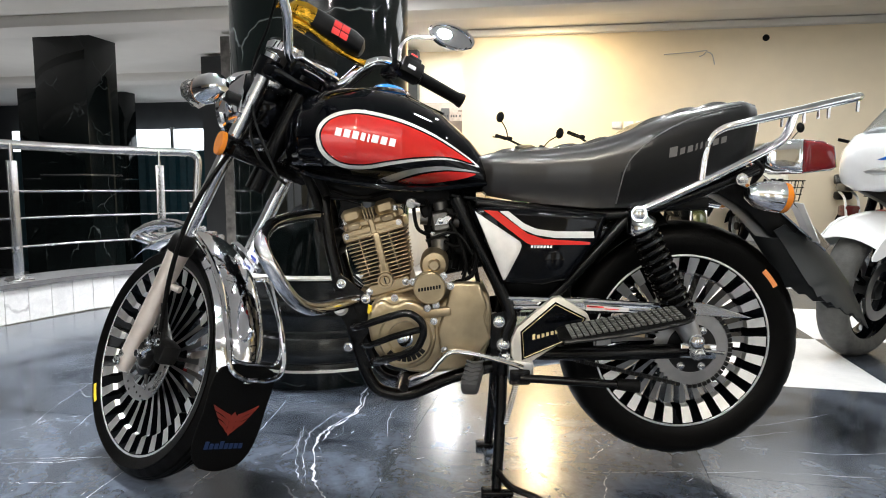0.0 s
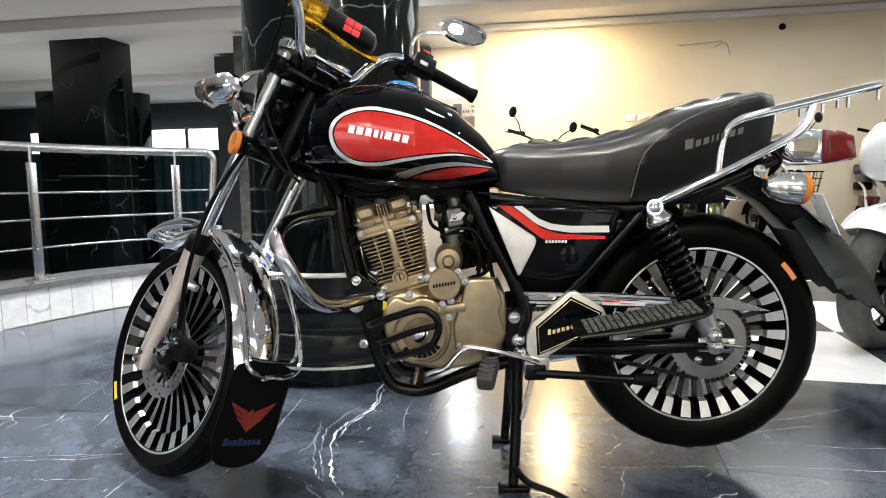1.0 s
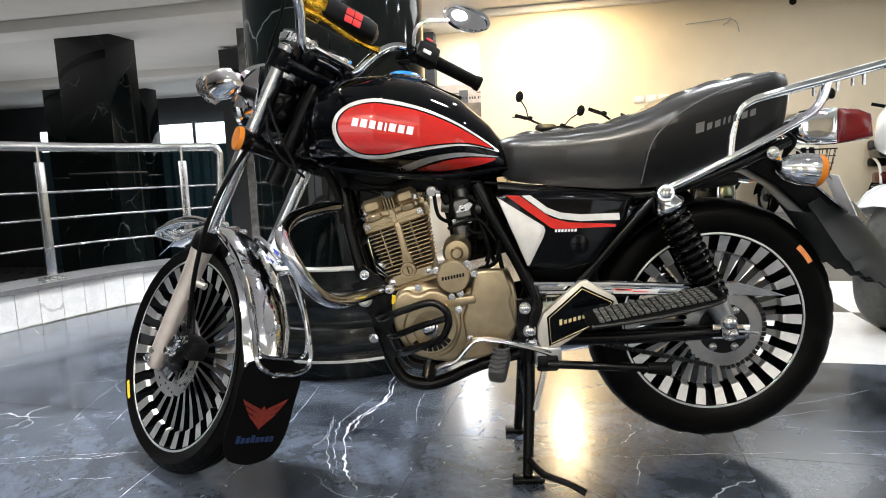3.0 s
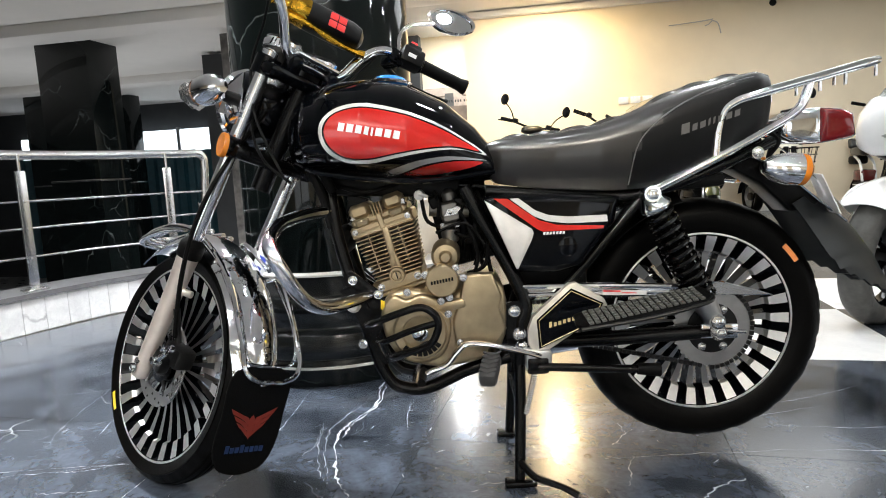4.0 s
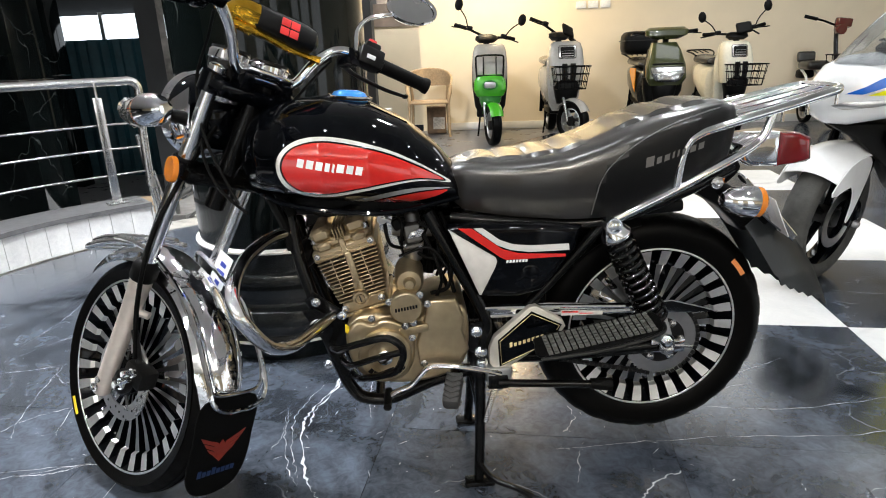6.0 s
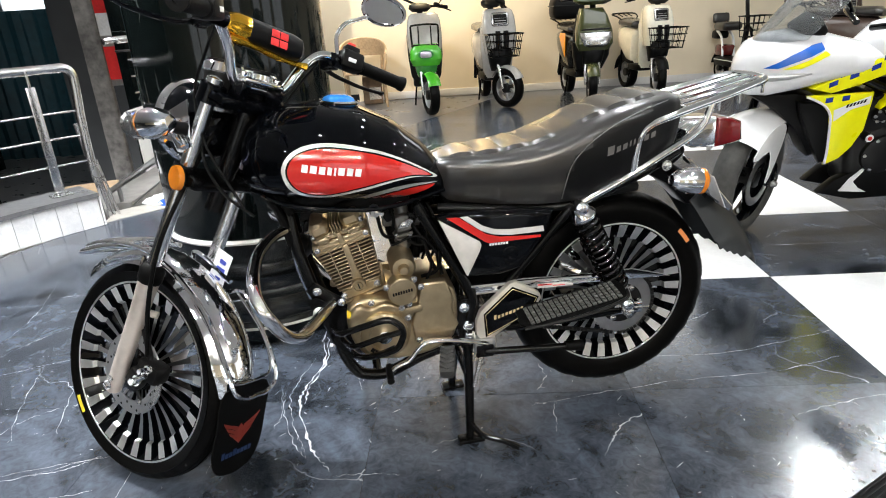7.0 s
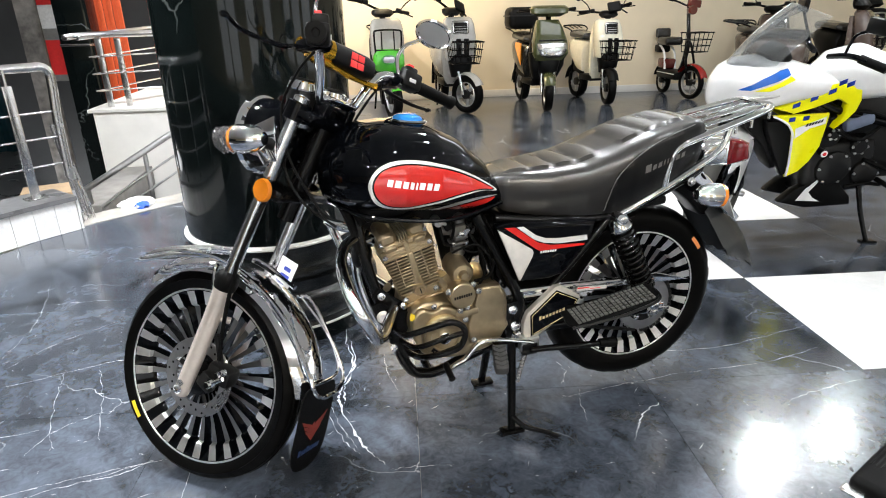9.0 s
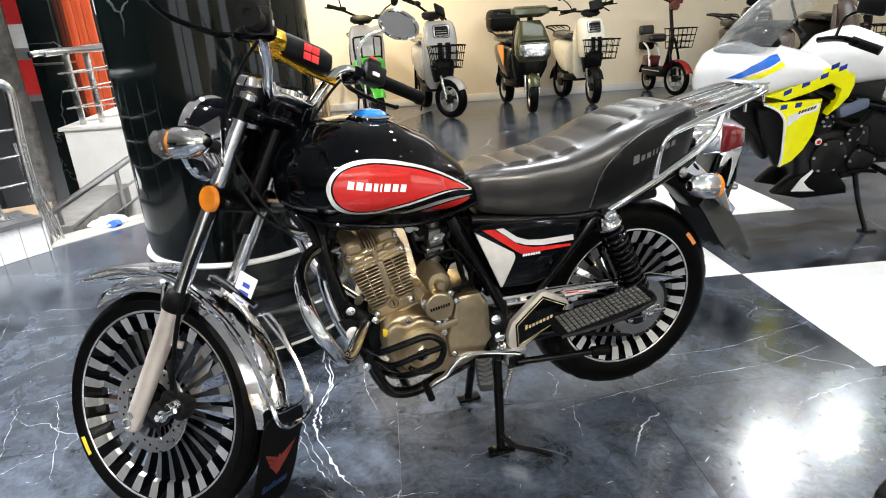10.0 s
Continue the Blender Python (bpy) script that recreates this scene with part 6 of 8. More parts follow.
for x, y in ((-2.42, 5.7), (-2.28, 5.74), (-1.95, 5.72), (-1.3, 5.74), (-2.15, 6.4)):
    m = pose(x, y, 0.478)
    part("post", box(0.05, 0.02, 0.57, m @ pose(0, 0, 0.285), 0.003), STEEL, rail2)
srail = thing("stair_handrail", "dark steel handrail sloping down the stair", "handrail")
part("handrail", tube([(-2.34, 4.42, 0.02), (-1.9, 4.5, 0.27), (-1.2, 4.65, 0.67)], 0.022, 10, 3), DULL, srail)
for k in (0.16, 0.28):
    part("rod", tube([(-2.25, 4.42, 0.02 - k), (-1.9, 4.5, 0.27 - k), (-1.2, 4.65, 0.67 - k)], 0.008, 8, 3), DULL, srail)
for t_ in (0.1, 0.45, 0.8):
    p = Vector((-2.34, 4.42, 0.02)).lerp(Vector((-1.2, 4.65, 0.67)), t_)
    part("post", rod((p.x, p.y, p.z - 0.5), p, 0.016), DULL, srail)
# step grey set darker in place of the shadow over the stair
STEPM = mat("darkened_step_stone", (0.22, 0.21, 0.2), 0.4, vary=0.35, scale=10)
stair = thing("stair", "grey stone stair, darkened in place of shadow, going down past the parapet", "stair", kind="structure")
for i in range(9):
    part("step", box(0.3, 1.2, 0.17, pose(-2.3 - 0.28 * i, 5.0, -0.12 - 0.17 * i), 0.006), STEPM, stair)
bag = thing("plastic_bag", "crumpled white and blue plastic bag on the floor edge", "bag", pose(-1.83, 4.22, 0.006))
bmb = lathe([(0, 0.0), (0.10, 0.002), (0.11, 0.015), (0.08, 0.036), (0.04, 0.05), (0, 0.052)], 24)
for v in bmb.verts:
    k = noise.noise(v.co * 25)
    v.co += Vector((k, noise.noise(v.co * 31 + Vector((3, 0, 0))), 0)) * 0.035
part("sack", bmb, LABELW, bag)
bmb = lathe([(0, 0.0), (0.045, 0.002), (0.05, 0.018), (0.03, 0.036), (0, 0.042)], 20, pose(0.05, -0.07, 0))
for v in bmb.verts:
    v.co += Vector((noise.noise(v.co * 30), noise.noise(v.co * 27 + Vector((5, 0, 0))), 0)) * 0.025
part("blue_print", bmb, mat("blue_plastic", (0.02, 0.1, 0.55), 0.3), bag)

# far hall: dark wall, lit window, teal curtain, red and white barrier
DARKW = mat("dark_wall", (0.03, 0.032, 0.034), 0.5, vary=0.2, scale=3)
TEAL = mat("teal_curtain", (0.007, 0.045, 0.06), 0.6, vary=0.25, scale=9)
WINL = mat("bright_window", (0.8, 0.85, 0.9), 0.5, emit=(0.85, 0.93, 1.0, 2.6))
ORANGE = mat("orange_panel", (0.75, 0.12, 0.04), 0.4)
farw = finish("wall_far", box(20, 0.3, 6, pose(-15, 15.3, 0.9)), DARKW)
tagged(farw, "dark wall at the far side of the hall", "wall", kind="structure")
leftw = finish("wall_left", box(0.3, 26, 6, pose(-17, 5, 0.9)), DARKW)
tagged(leftw, "dark wall at the far left of the hall", "wall", kind="structure")
win = thing("window_1", "bright window band above a teal curtain", "window", kind="structure")
for i in range(6):
    part("pane", box(1.1, 0.02, 0.55, pose(-13.4 + 1.2 * i, 14.9, 1.95)), WINL, win, smooth=False)
    part("mullion", box(0.09, 0.08, 0.65, pose(-13.4 + 1.2 * i + 0.6, 14.88, 1.95), 0.006), DULL, win)
cur = []
for i in range(140):
    x = -14 + 8.5 * i / 139
    y = 14.75 + 0.05 * math.sin(i * 1.35) + 0.02 * math.sin(i * 0.41)
    cur.append([(x, y, 1.66), (x, y, 0.2), (x, y, -1.6)])
tagged(finish("curtain", sheet(cur, 0.01), TEAL), "pleated teal curtain below the window", "curtain")
beam = thing("door_jamb", "weathered steel door jamb with red and white stripes", "door jamb", pose(-4.31, 8.6, 0))
part("jamb", box(0.25, 0.08, 5.4, pose(0.06, 0, 0.2), 0.006), mat("mottled_grey_jamb", (0.15, 0.14, 0.13), 0.4, vary=0.6, scale=12), beam)
for i, (z0, z1) in enumerate(((0.53, 0.95), (0.95, 1.085), (1.085, 1.36), (1.36, 1.78), (1.78, 2.2), (2.2, 2.6))):
    part("stripe", box(0.34, 0.02, z1 - z0 - 0.002, pose(0.36, 0.0, (z0 + z1) / 2), 0.002, 1), [LABELR, DULL, LABELW, LABELR, LABELW, LABELR][i], beam, smooth=False)
part("stripe_board", box(0.35, 0.016, 2.2, pose(0.36, 0.02, 1.55)), DULL, beam, smooth=False)
for x, y, w in ((-3.58, 8.3, 0.34), (-1.75, 7.9, 0.35)):
    square_pillar(x, y, w, w, "slim black marble pillar by the stair")
op = thing("orange_shutter", "orange ribbed shutter beyond the landing", "shutter", pose(-3.34, 8.6, 0))
for i in range(7):
    part("rib", box(0.052, 0.03, 5.4, pose(-0.16 + 0.055 * i, 0.02 * (i % 2), 0.0), 0.006, 1), ORANGE, op)
part("side_post", box(0.12, 0.08, 5.4, pose(-0.26, 0, 0), 0.006), PALE, op, "tan stone side post")
crate = thing("cardboard_box", "brown cardboard box beyond the railing", "box", pose(-2.75, 5.0, -0.35, 0, 0, 20))
part("carton", box(0.4, 0.35, 0.3, pose(0, 0, 0.15), 0.004), mat("cardboard", (0.45, 0.32, 0.2), 0.8), crate)
finish("wall_stair", box(3.7, 0.2, 5.0, pose(-3.55, 9.9, 0.4)), DARKW)
tagged(bpy.data.objects["wall_stair"], "dark wall behind the stair landing", "wall", kind="structure")

# ceiling: beams, coves and downlight trims
GLOW = mat("lit_diffuser", (0.9, 0.9, 0.9), 0.4, emit=(1.0, 0.97, 0.93, 14.0))
for y in (5.2, 7.6, 11.5):
    b = finish("ceiling_beam", box(18, 0.5, 0.16, pose(-5, y, 2.88), 0.01), CEILP)
    tagged(b, "shallow white plaster ceiling beam", "beam", kind="structure")
cove = finish("ceiling_cove", box(9.3, 0.12, 0.09, pose(3.85, 8.95, 2.90), 0.02), CEILP)
tagged(cove, "white plaster cove along the wall", "cove", kind="structure")
for x, y, w in LAMPS:
    d = thing("downlight", "round white recessed downlight in the ceiling", "downlight", pose(x, y, 2.95), group="ceiling downlights")
    part("lens", lathe([(0, 0.0), (0.088, 0.001)], 24), GLOW, d)
    part("trim_ring", lathe([(0.088, -0.002), (0.092, -0.016), (0.11, -0.014), (0.115, 0.0)], 28), CEILP, d)

SPOT = mat("spot_lens", (0.9, 0.9, 0.9), 0.4, emit=(1.0, 0.98, 0.95, 90.0))
for i in range(8):
    for j in range(8):
        x, y = -2.1 + 0.7 * i + 0.2 * (j % 2), -1.7 + 0.68 * j
        if min(math.hypot(x - a, y - b) for a, b, w in LAMPS) < 0.3:
            continue
        d = thing("spotlight", "small round recessed spotlight in the ceiling", "spotlight", pose(x, y, 2.95), group="ceiling spotlights")
        part("lens", lathe([(0, 0.0), (0.034, 0.001)], 16), SPOT, d)
        part("trim_ring", lathe([(0.034, -0.002), (0.037, -0.01), (0.05, -0.009), (0.053, 0.0)], 20), CEILP, d)

# skirting, picture, wall switch, loose wires
sk = finish("baseboard", box(9.2, 0.02, 0.10, pose(3.86, 8.988, 0.05), 0.004), PALE)
tagged(sk, "cream stone baseboard along the wall", "baseboard", kind="structure")
pic = thing("wall_picture", "unframed sepia photo print of low buildings over a bare street", "picture", pose(-1.46, 10.235, 1.80))
part("print", box(1.05, 0.015, 0.64, pose(0, 0, 0), 0.002, 1), mat("sepia_print", (0.20, 0.155, 0.125), 0.5, vary=0.35, scale=6), pic)
part("sky_band", box(1.03, 0.003, 0.12, pose(0, -0.0085, 0.255)), mat("sepia_sky", (0.5, 0.42, 0.36), 0.5), pic, smooth=False)
FRONTS = mat("pale_house_fronts", (0.46, 0.38, 0.32), 0.5, vary=0.2, scale=20)
for i in range(7):
    h = 0.15 + 0.03 * ((i * 5) % 3)
    bd = part("building", box(0.144, 0.004, h, pose(-0.435 + 0.145 * i, -0.009, 0.02 + h / 2)), [FRONTS, SEAM, FRONTS][i % 3], pic, smooth=False)
    for k in range(3):
        part("window", box(0.022, 0.002, 0.04, pose(-0.435 + 0.145 * i + 0.042 * (k - 1), -0.0118, 0.10)), DARKW, bd, smooth=False)
sw = thing("wall_switch", "white plastic switch plates on the wall", "switch", pose(1.30, 8.99, 1.60))
for i in range(3):
    part("plate", box(0.13, 0.012, 0.09, pose(0.16 * i, 0, 0), 0.004), LABELW, sw)
wr = thing("loose_wires", "loose wires hanging from a hole in the wall", "wires", pose(2.45, 8.98, 2.54))
for pts in ([(-0.55, 0, 0.0), (-0.2, -0.04, 0.01), (0, -0.03, 0.03)], [(0, 0, 0.02), (0.06, -0.05, -0.03), (0.1, -0.04, -0.16)], [(0, 0, 0.02), (-0.05, -0.04, -0.03), (-0.1, -0.04, -0.05)]):
    part("wire", tube(pts, 0.007, 6), PIPING, wr)
part("hole", lathe([(0, 0.004), (0.04, 0.002), (0.045, 0)], 14, pose(0.75, 0.01, 0.18, 90, 0, 0)), PLASTIC, wr)

# woven chair with an open back, and the carton under it
WICK = mat("woven_plastic", (0.36, 0.25, 0.14), 0.55, vary=0.3, bump=0.6, bscale=90)
ch = thing("woven_chair", "tan woven plastic armchair with an open curved back", "chair", pose(-0.72, 8.45, 0, 0, 0, 4))


def back_at(a, z):
    return (0.30 * math.sin(a), 0.24 * math.cos(a), z)


band = []
for a in np.linspace(-1.9, 1.9, 31):
    hi = 0.86 - 0.055 * a * a
    lo = hi - 0.22 * max(0.16, math.cos(a * 0.82)) ** 0.8
    band.append([back_at(a, lo + (hi - lo) * k / 4) for k in range(5)])
part("backrest", sheet(band, 0.016), WICK, ch, "curved woven top band")
for a in np.linspace(-1.15, 1.15, 20):
    hi = 0.86 - 0.055 * a * a
    lo = hi - 0.22 * math.cos(a * 0.82) ** 0.8
    part("weave_rib", tube([back_at(a, lo + 0.01), back_at(a, hi - 0.008)], 0.0085, 6, 1), WICK, ch)
part("top_rim", tube([back_at(a, 0.862 - 0.055 * a * a) for a in np.linspace(-1.9, 1.9, 15)], 0.016, 8, 3), WICK, ch)
part("seat", merge(box(0.50, 0.46, 0.03, pose(0, -0.02, 0.44), 0.012), *[box(0.46, 0.012, 0.008, pose(0, -0.22 + 0.045 * i, 0.456), 0.003, 1) for i in range(10)]), WICK, ch)
for x in (-1, 1):
    part("leg", tube([(0.29 * x, -0.09, 0.655), (0.275 * x, -0.16, 0.55), (0.255 * x, -0.20, 0.42), (0.265 * x, -0.23, 0.0)], [0.02, 0.024, 0.022, 0.016], 8, 3), WICK, ch)
    part("leg", tube([(0.25 * x, 0.14, 0.68), (0.235 * x, 0.17, 0.44), (0.25 * x, 0.24, 0.0)], [0.02, 0.022, 0.016], 8, 3), WICK, ch)
carton = thing("carton", "small printed brown carton standing under the chair", "carton", pose(-0.66, 8.72, 0, 0, 0, 6))
part("box_body", box(0.26, 0.2, 0.36, pose(0, 0, 0.18), 0.004, 1), mat("printed_card", (0.16, 0.10, 0.055), 0.6, vary=0.5, scale=14), carton)
part("picture_patch", box(0.16, 0.003, 0.16, pose(0.03, -0.101, 0.14)), mat("pale_print", (0.5, 0.46, 0.4), 0.6, vary=0.5, scale=40), carton, smooth=False)


# ---- electric scooters along the wall ----
def paint(name, c):
    return mat(name, c, 0.25, coat=0.7, vary=0.08)


FACET = mat("faceted_lamp_reflector", (0.62, 0.64, 0.66), 0.16, 0.9, vary=0.6, scale=45, bump=1.0, bscale=32)


def scooter(name, label, m, body, lower, fender, accent=None, basket=False, rack=True, topbox=False, lamp="panel", seatm=SEAT, mirrors=True, scale=1.2, visor=False, nose_rack=False, tilt=0.0, steer=0.0, mirror_sides=(-1, 1), length=0.8, rearm=None):
    """x across, y backwards from the front wheel, z up."""
    s = thing(name, label, "scooter", m @ Matrix.Scale(scale, 4), group="scooters along the wall")
    F = pose(0, 0.1, 0, 0, 0, steer) @ pose(0, -0.1, 0)
    big, square = lamp == "big", 0.5
    rearm = rearm or body
    back = lambda y: 0.25 + (y - 0.25) * length
    R = Matrix.Translation((0, 0.25 * (1 - length), 0)) @ Matrix.Diagonal((1, length, 1, 1))
    H = F @ pose(0, 0.235, 1.0, 0, tilt, 0) @ pose(0, -0.235, -0.985)
    for y, nm in ((0, "front_wheel"), (back(1.22), "rear_wheel")):
        wm = (F if y == 0 else Matrix.Identity(4)) @ pose(0, y, 0.195, 0, 90, 0)
        w = part(nm, lathe([(0.125, -0.03), (0.14, -0.042), (0.165, -0.047), (0.185, -0.038), (0.193, -0.018), (0.195, 0), (0.193, 0.018), (0.185, 0.038), (0.165, 0.047), (0.14, 0.042), (0.125, 0.03)], 40, wm), TYRE, s)
        part("rim", lathe([(0.128, 0.03), (0.122, 0.034), (0.115, 0.02), (0.115, -0.02), (0.122, -0.034), (0.128, -0.03)], 40, wm), DULL, w)
        for i in range(5):
            part("rim_spoke", box(0.085, 0.03, 0.03, wm @ Matrix.Rotation(6.283 * i / 5, 4, "Z") @ pose(0.078, 0, 0), 0.006, 1), DULL, w)
        part("hub", lathe([(0, 0.045), (0.045, 0.04), (0.05, 0), (0.045, -0.04), (0, -0.045)], 20, wm), ENGBLK, w)
    for x in (-0.07, 0.07):
        part("fork", tube([(x, 0.0, 0.195), (x, 0.03, 0.32), (x * 0.8, 0.12, 0.56)], [0.014, 0.018, 0.018], 10, 2), STEEL, s, "", F)
    rows = [[Vector((0.062 * v, -0.215 * math.cos(radians(th)) * (1 - 0.12 * v * v), 0.195 + 0.225 * math.sin(radians(th)) * (1 - 0.10 * v * v))) for v in (-1, -0.7, -0.35, 0, 0.35, 0.7, 1)] for th in np.linspace(28, 150, 15)]
    part("front_fender", sheet(rows, 0.004), fender, s, "", F)
    def ring(z, y0, d, w, n=20, p=0.75):
        return [(w * math.copysign(abs(math.cos(6.283 * j / n)) ** p, math.cos(6.283 * j / n)), y0 + d * math.copysign(abs(math.sin(6.283 * j / n)) ** p, math.sin(6.283 * j / n)), z) for j in range(n)]
    part("lower_shield", loft([ring(0.36, 0.13, 0.05, 0.085), ring(0.42, 0.10, 0.08, 0.105), ring(0.52, 0.10, 0.09, 0.125), ring(0.60, 0.12, 0.085, 0.14)]), lower, s)
    if big:
        part("front_shield", loft([ring(0.54, 0.07, 0.05, 0.16, 20, 0.45), ring(0.61, 0.05, 0.08, 0.195, 20, 0.45), ring(0.74, 0.08, 0.085, 0.19, 20, 0.45), ring(0.88, 0.14, 0.07, 0.155, 20, 0.45), ring(0.955, 0.18, 0.045, 0.125, 20, 0.5)]), body, s)
        part("side_wing", loft([ring(0.34, 0.20, 0.05, 0.14, 20, 0.5), ring(0.48, 0.15, 0.08, 0.19, 20, 0.5), ring(0.62, 0.15, 0.07, 0.205, 20, 0.5)]), lower, s)
    else:
        part("front_shield", loft([ring(0.53, 0.12, 0.075, 0.145, 20, square), ring(0.64, 0.115, 0.09, 0.163, 20, square), ring(0.76, 0.135, 0.085, 0.168, 20, square), ring(0.87, 0.165, 0.075, 0.160, 20, square), ring(0.925, 0.185, 0.062, 0.143, 20, square), ring(0.945, 0.195, 0.045, 0.115, 20, square)]), body, s)
    part("leg_shield", loft([ring(0.28, 0.27, 0.03, 0.11, 20, square), ring(0.36, 0.25, 0.035, 0.15, 20, square), ring(0.55, 0.225, 0.035, 0.172, 20, square), ring(0.75, 0.235, 0.03, 0.172, 20, square), ring(0.9, 0.25, 0.025, 0.13, 20, square)]), body if basket else PLASTIC, s)
    if lamp == "panel":
        part("lamp_panel", box(0.17, 0.03, 0.13, pose(0, 0.075, 0.845, -14, 0, 0), 0.02), STEEL, s, "louvred lamp panel")
        part("panel_inset", box(0.14, 0.02, 0.10, pose(0, 0.064, 0.845, -14, 0, 0), 0.012), PLASTIC, s)
        for i in range(4):
            part("louvre", box(0.12, 0.012, 0.010, pose(0, 0.050 + 0.006 * i, 0.81 + 0.022 * i), 0.003, 1), DULL, s)
    elif lamp == "round":
        part("lamp_bar", loft([ring(0.47, 0.06, 0.06, 0.13, 20, 0.5), ring(0.53, 0.03, 0.07, 0.155, 20, 0.5), ring(0.61, 0.03, 0.065, 0.15, 20, 0.5), ring(0.67, 0.05, 0.05, 0.11, 20, 0.6)]), fender, s, "lime green lamp cowl")
        part("lamp_rim", lathe([(0.046, 0.0), (0.052, 0.008), (0.060, 0.006), (0.062, -0.01)], 24, pose(0, -0.045, 0.575, 90, 0, 0) @ Matrix.Diagonal((1.25, 0.75, 1, 1))), lower, s)
        part("lamp_panel", box(0.11, 0.02, 0.06, pose(0, -0.042, 0.575), 0.012), DULL, s)
    else:
        part("headlamp", loft([ring(0.575, 0.0, 0.03, 0.09, 24), ring(0.60, -0.018, 0.045, 0.135, 24), ring(0.66, -0.014, 0.05, 0.165, 24), ring(0.715, 0.012, 0.035, 0.17, 24), ring(0.735, 0.028, 0.02, 0.15, 24)]), FACET, s, "faceted bright headlamp")
        part("lamp_hood", box(0.30, 0.03, 0.014, pose(0, 0.0, 0.748, -20, 0, 0), 0.005, 1), PLASTIC, s)
    part("steering_stem", tube([(0, 0.2, 0.9), (0, 0.235, 1.0)], 0.03, 12, 1), PLASTIC, s, "", F)
    part("dash_cowl", loft([ring(0.955, 0.215, 0.05, 0.07), ring(0.985, 0.21, 0.07, 0.11), ring(1.02, 0.225, 0.06, 0.10), ring(1.035, 0.235, 0.035, 0.06)]), PLASTIC, s, "", F) if not big else part("dash_cowl", loft([ring(0.985, 0.2, 0.06, 0.12, 20, 0.5), ring(1.02, 0.19, 0.09, 0.2, 20, 0.5), ring(1.07, 0.2, 0.09, 0.215, 20, 0.5), ring(1.10, 0.22, 0.06, 0.17, 20, 0.5)]), body, s, "", F)
    part("handlebar", tube([(-0.29, 0.33, 1.045), (-0.2, 0.27, 1.035), (0, 0.235, 1.0), (0.2, 0.27, 1.035), (0.29, 0.33, 1.045)], 0.012, 10), FRAME, s, "", H)
    for x in (-1, 1):
        part("grip", tube([(0.2 * x, 0.27, 1.036), (0.305 * x, 0.337, 1.047)], 0.019, 10, 1), RUBBER, s, "", H)
        part("switch_pod", box(0.05, 0.05, 0.045, pose(0.17 * x, 0.255, 1.04), 0.012), PLASTIC, s, "", H)
        part("brake_lever", tube([(0.2 * x, 0.24, 1.03), (0.25 * x, 0.235, 1.025), (0.34 * x, 0.29, 1.02)], 0.007, 6), FRAME, s, "", H)
        if mirrors and x in mirror_sides:
            mi = part("mirror_stalk", tube([(0.19 * x, 0.26, 1.04), (0.23 * x, 0.25, 1.12), (0.30 * x, 0.25, 1.19)], 0.006, 8), FRAME, s, "", H)
            part("mirror_head", lathe([(0, -0.015), (0.03, -0.012), (0.046, 0.0), (0.046, 0.006), (0, 0.008)], 20, pose(0.32 * x, 0.25, 1.225, -90, 0, 0) @ Matrix.Diagonal((0.85, 1.2, 1, 1))), PLASTIC, mi, "", H)
    if visor:
        part("visor", merge(box(0.15, 0.03, 0.12, pose(0.06, 0.17, 1.05, -28, 0, 0), 0.02, 3), rod((0.13, 0.17, 1.02), (0.2, 0.15, 0.96), 0.008)), PLASTIC, s, "black dash visor", H)
    part("floorboard", box(0.27, 0.5, 0.07, pose(0, 0.5, 0.285), 0.02), PLASTIC, s, "", R)
    def vring(y, z0, z1, w, n=20, p=0.75):
        return [(w * math.copysign(abs(math.cos(6.283 * j / n)) ** p, math.cos(6.283 * j / n)), y, (z0 + z1) / 2 + (z1 - z0) / 2 * math.copysign(abs(math.sin(6.283 * j / n)) ** p, math.sin(6.283 * j / n))) for j in range(n)]
    part("rear_body", loft([vring(0.66, 0.30, 0.68, 0.10), vring(0.70, 0.28, 0.70, 0.13), vring(0.9, 0.32, 0.72, 0.15), vring(1.15, 0.43, 0.73, 0.15), vring(1.35, 0.55, 0.72, 0.12), vring(1.42, 0.62, 0.70, 0.07)]), rearm, s, "", R)
    part("under_tray", box(0.22, 0.55, 0.09, pose(0, 0.95, 0.36, 6, 0, 0), 0.03, 2), PLASTIC, s, "", R)
    if accent:
        for x in (-1, 1):
            part("side_accent", prism([(0.72, 0.45), (0.80, 0.50), (1.02, 0.66), (0.98, 0.70), (0.72, 0.70)], 0.012, Matrix(((0, 0, x, 0.145 * x), (1, 0, 0, 0), (0, 1, 0, 0), (0, 0, 0, 1))), 0.003, 1), accent, s, "", R)
    part("seat", loft([vring(0.64, 0.70, 0.755, 0.08), vring(0.70, 0.70, 0.785, 0.13), vring(0.9, 0.715, 0.79, 0.14), vring(1.1, 0.72, 0.80, 0.14), vring(1.3, 0.72, 0.815, 0.13), vring(1.38, 0.73, 0.80, 0.08)]), seatm, s, "", R)
    part("rear_fender", sheet([[Vector((0.07 * v, 1.22 - 0.225 * math.cos(radians(th)), 0.195 + 0.235 * math.sin(radians(th)) - 0.02 * v * v)) for v in (-1, -0.5, 0, 0.5, 1)] for th in np.linspace(60, 170, 10)], 0.004), PLASTIC, s, "", pose(0, back(1.22) - 1.22, 0))
    for x in (-1, 1):
        part("rear_shock", rod((0.11 * x, 1.2, 0.22), (0.11 * x, 1.12, 0.5), 0.018), FRAME, s, "", R)
    part("side_stand", tube([(-0.10, 0.75, 0.26), (-0.13, 0.80, 0.01)], 0.01, 8, 1), FRAME, s, "", R)
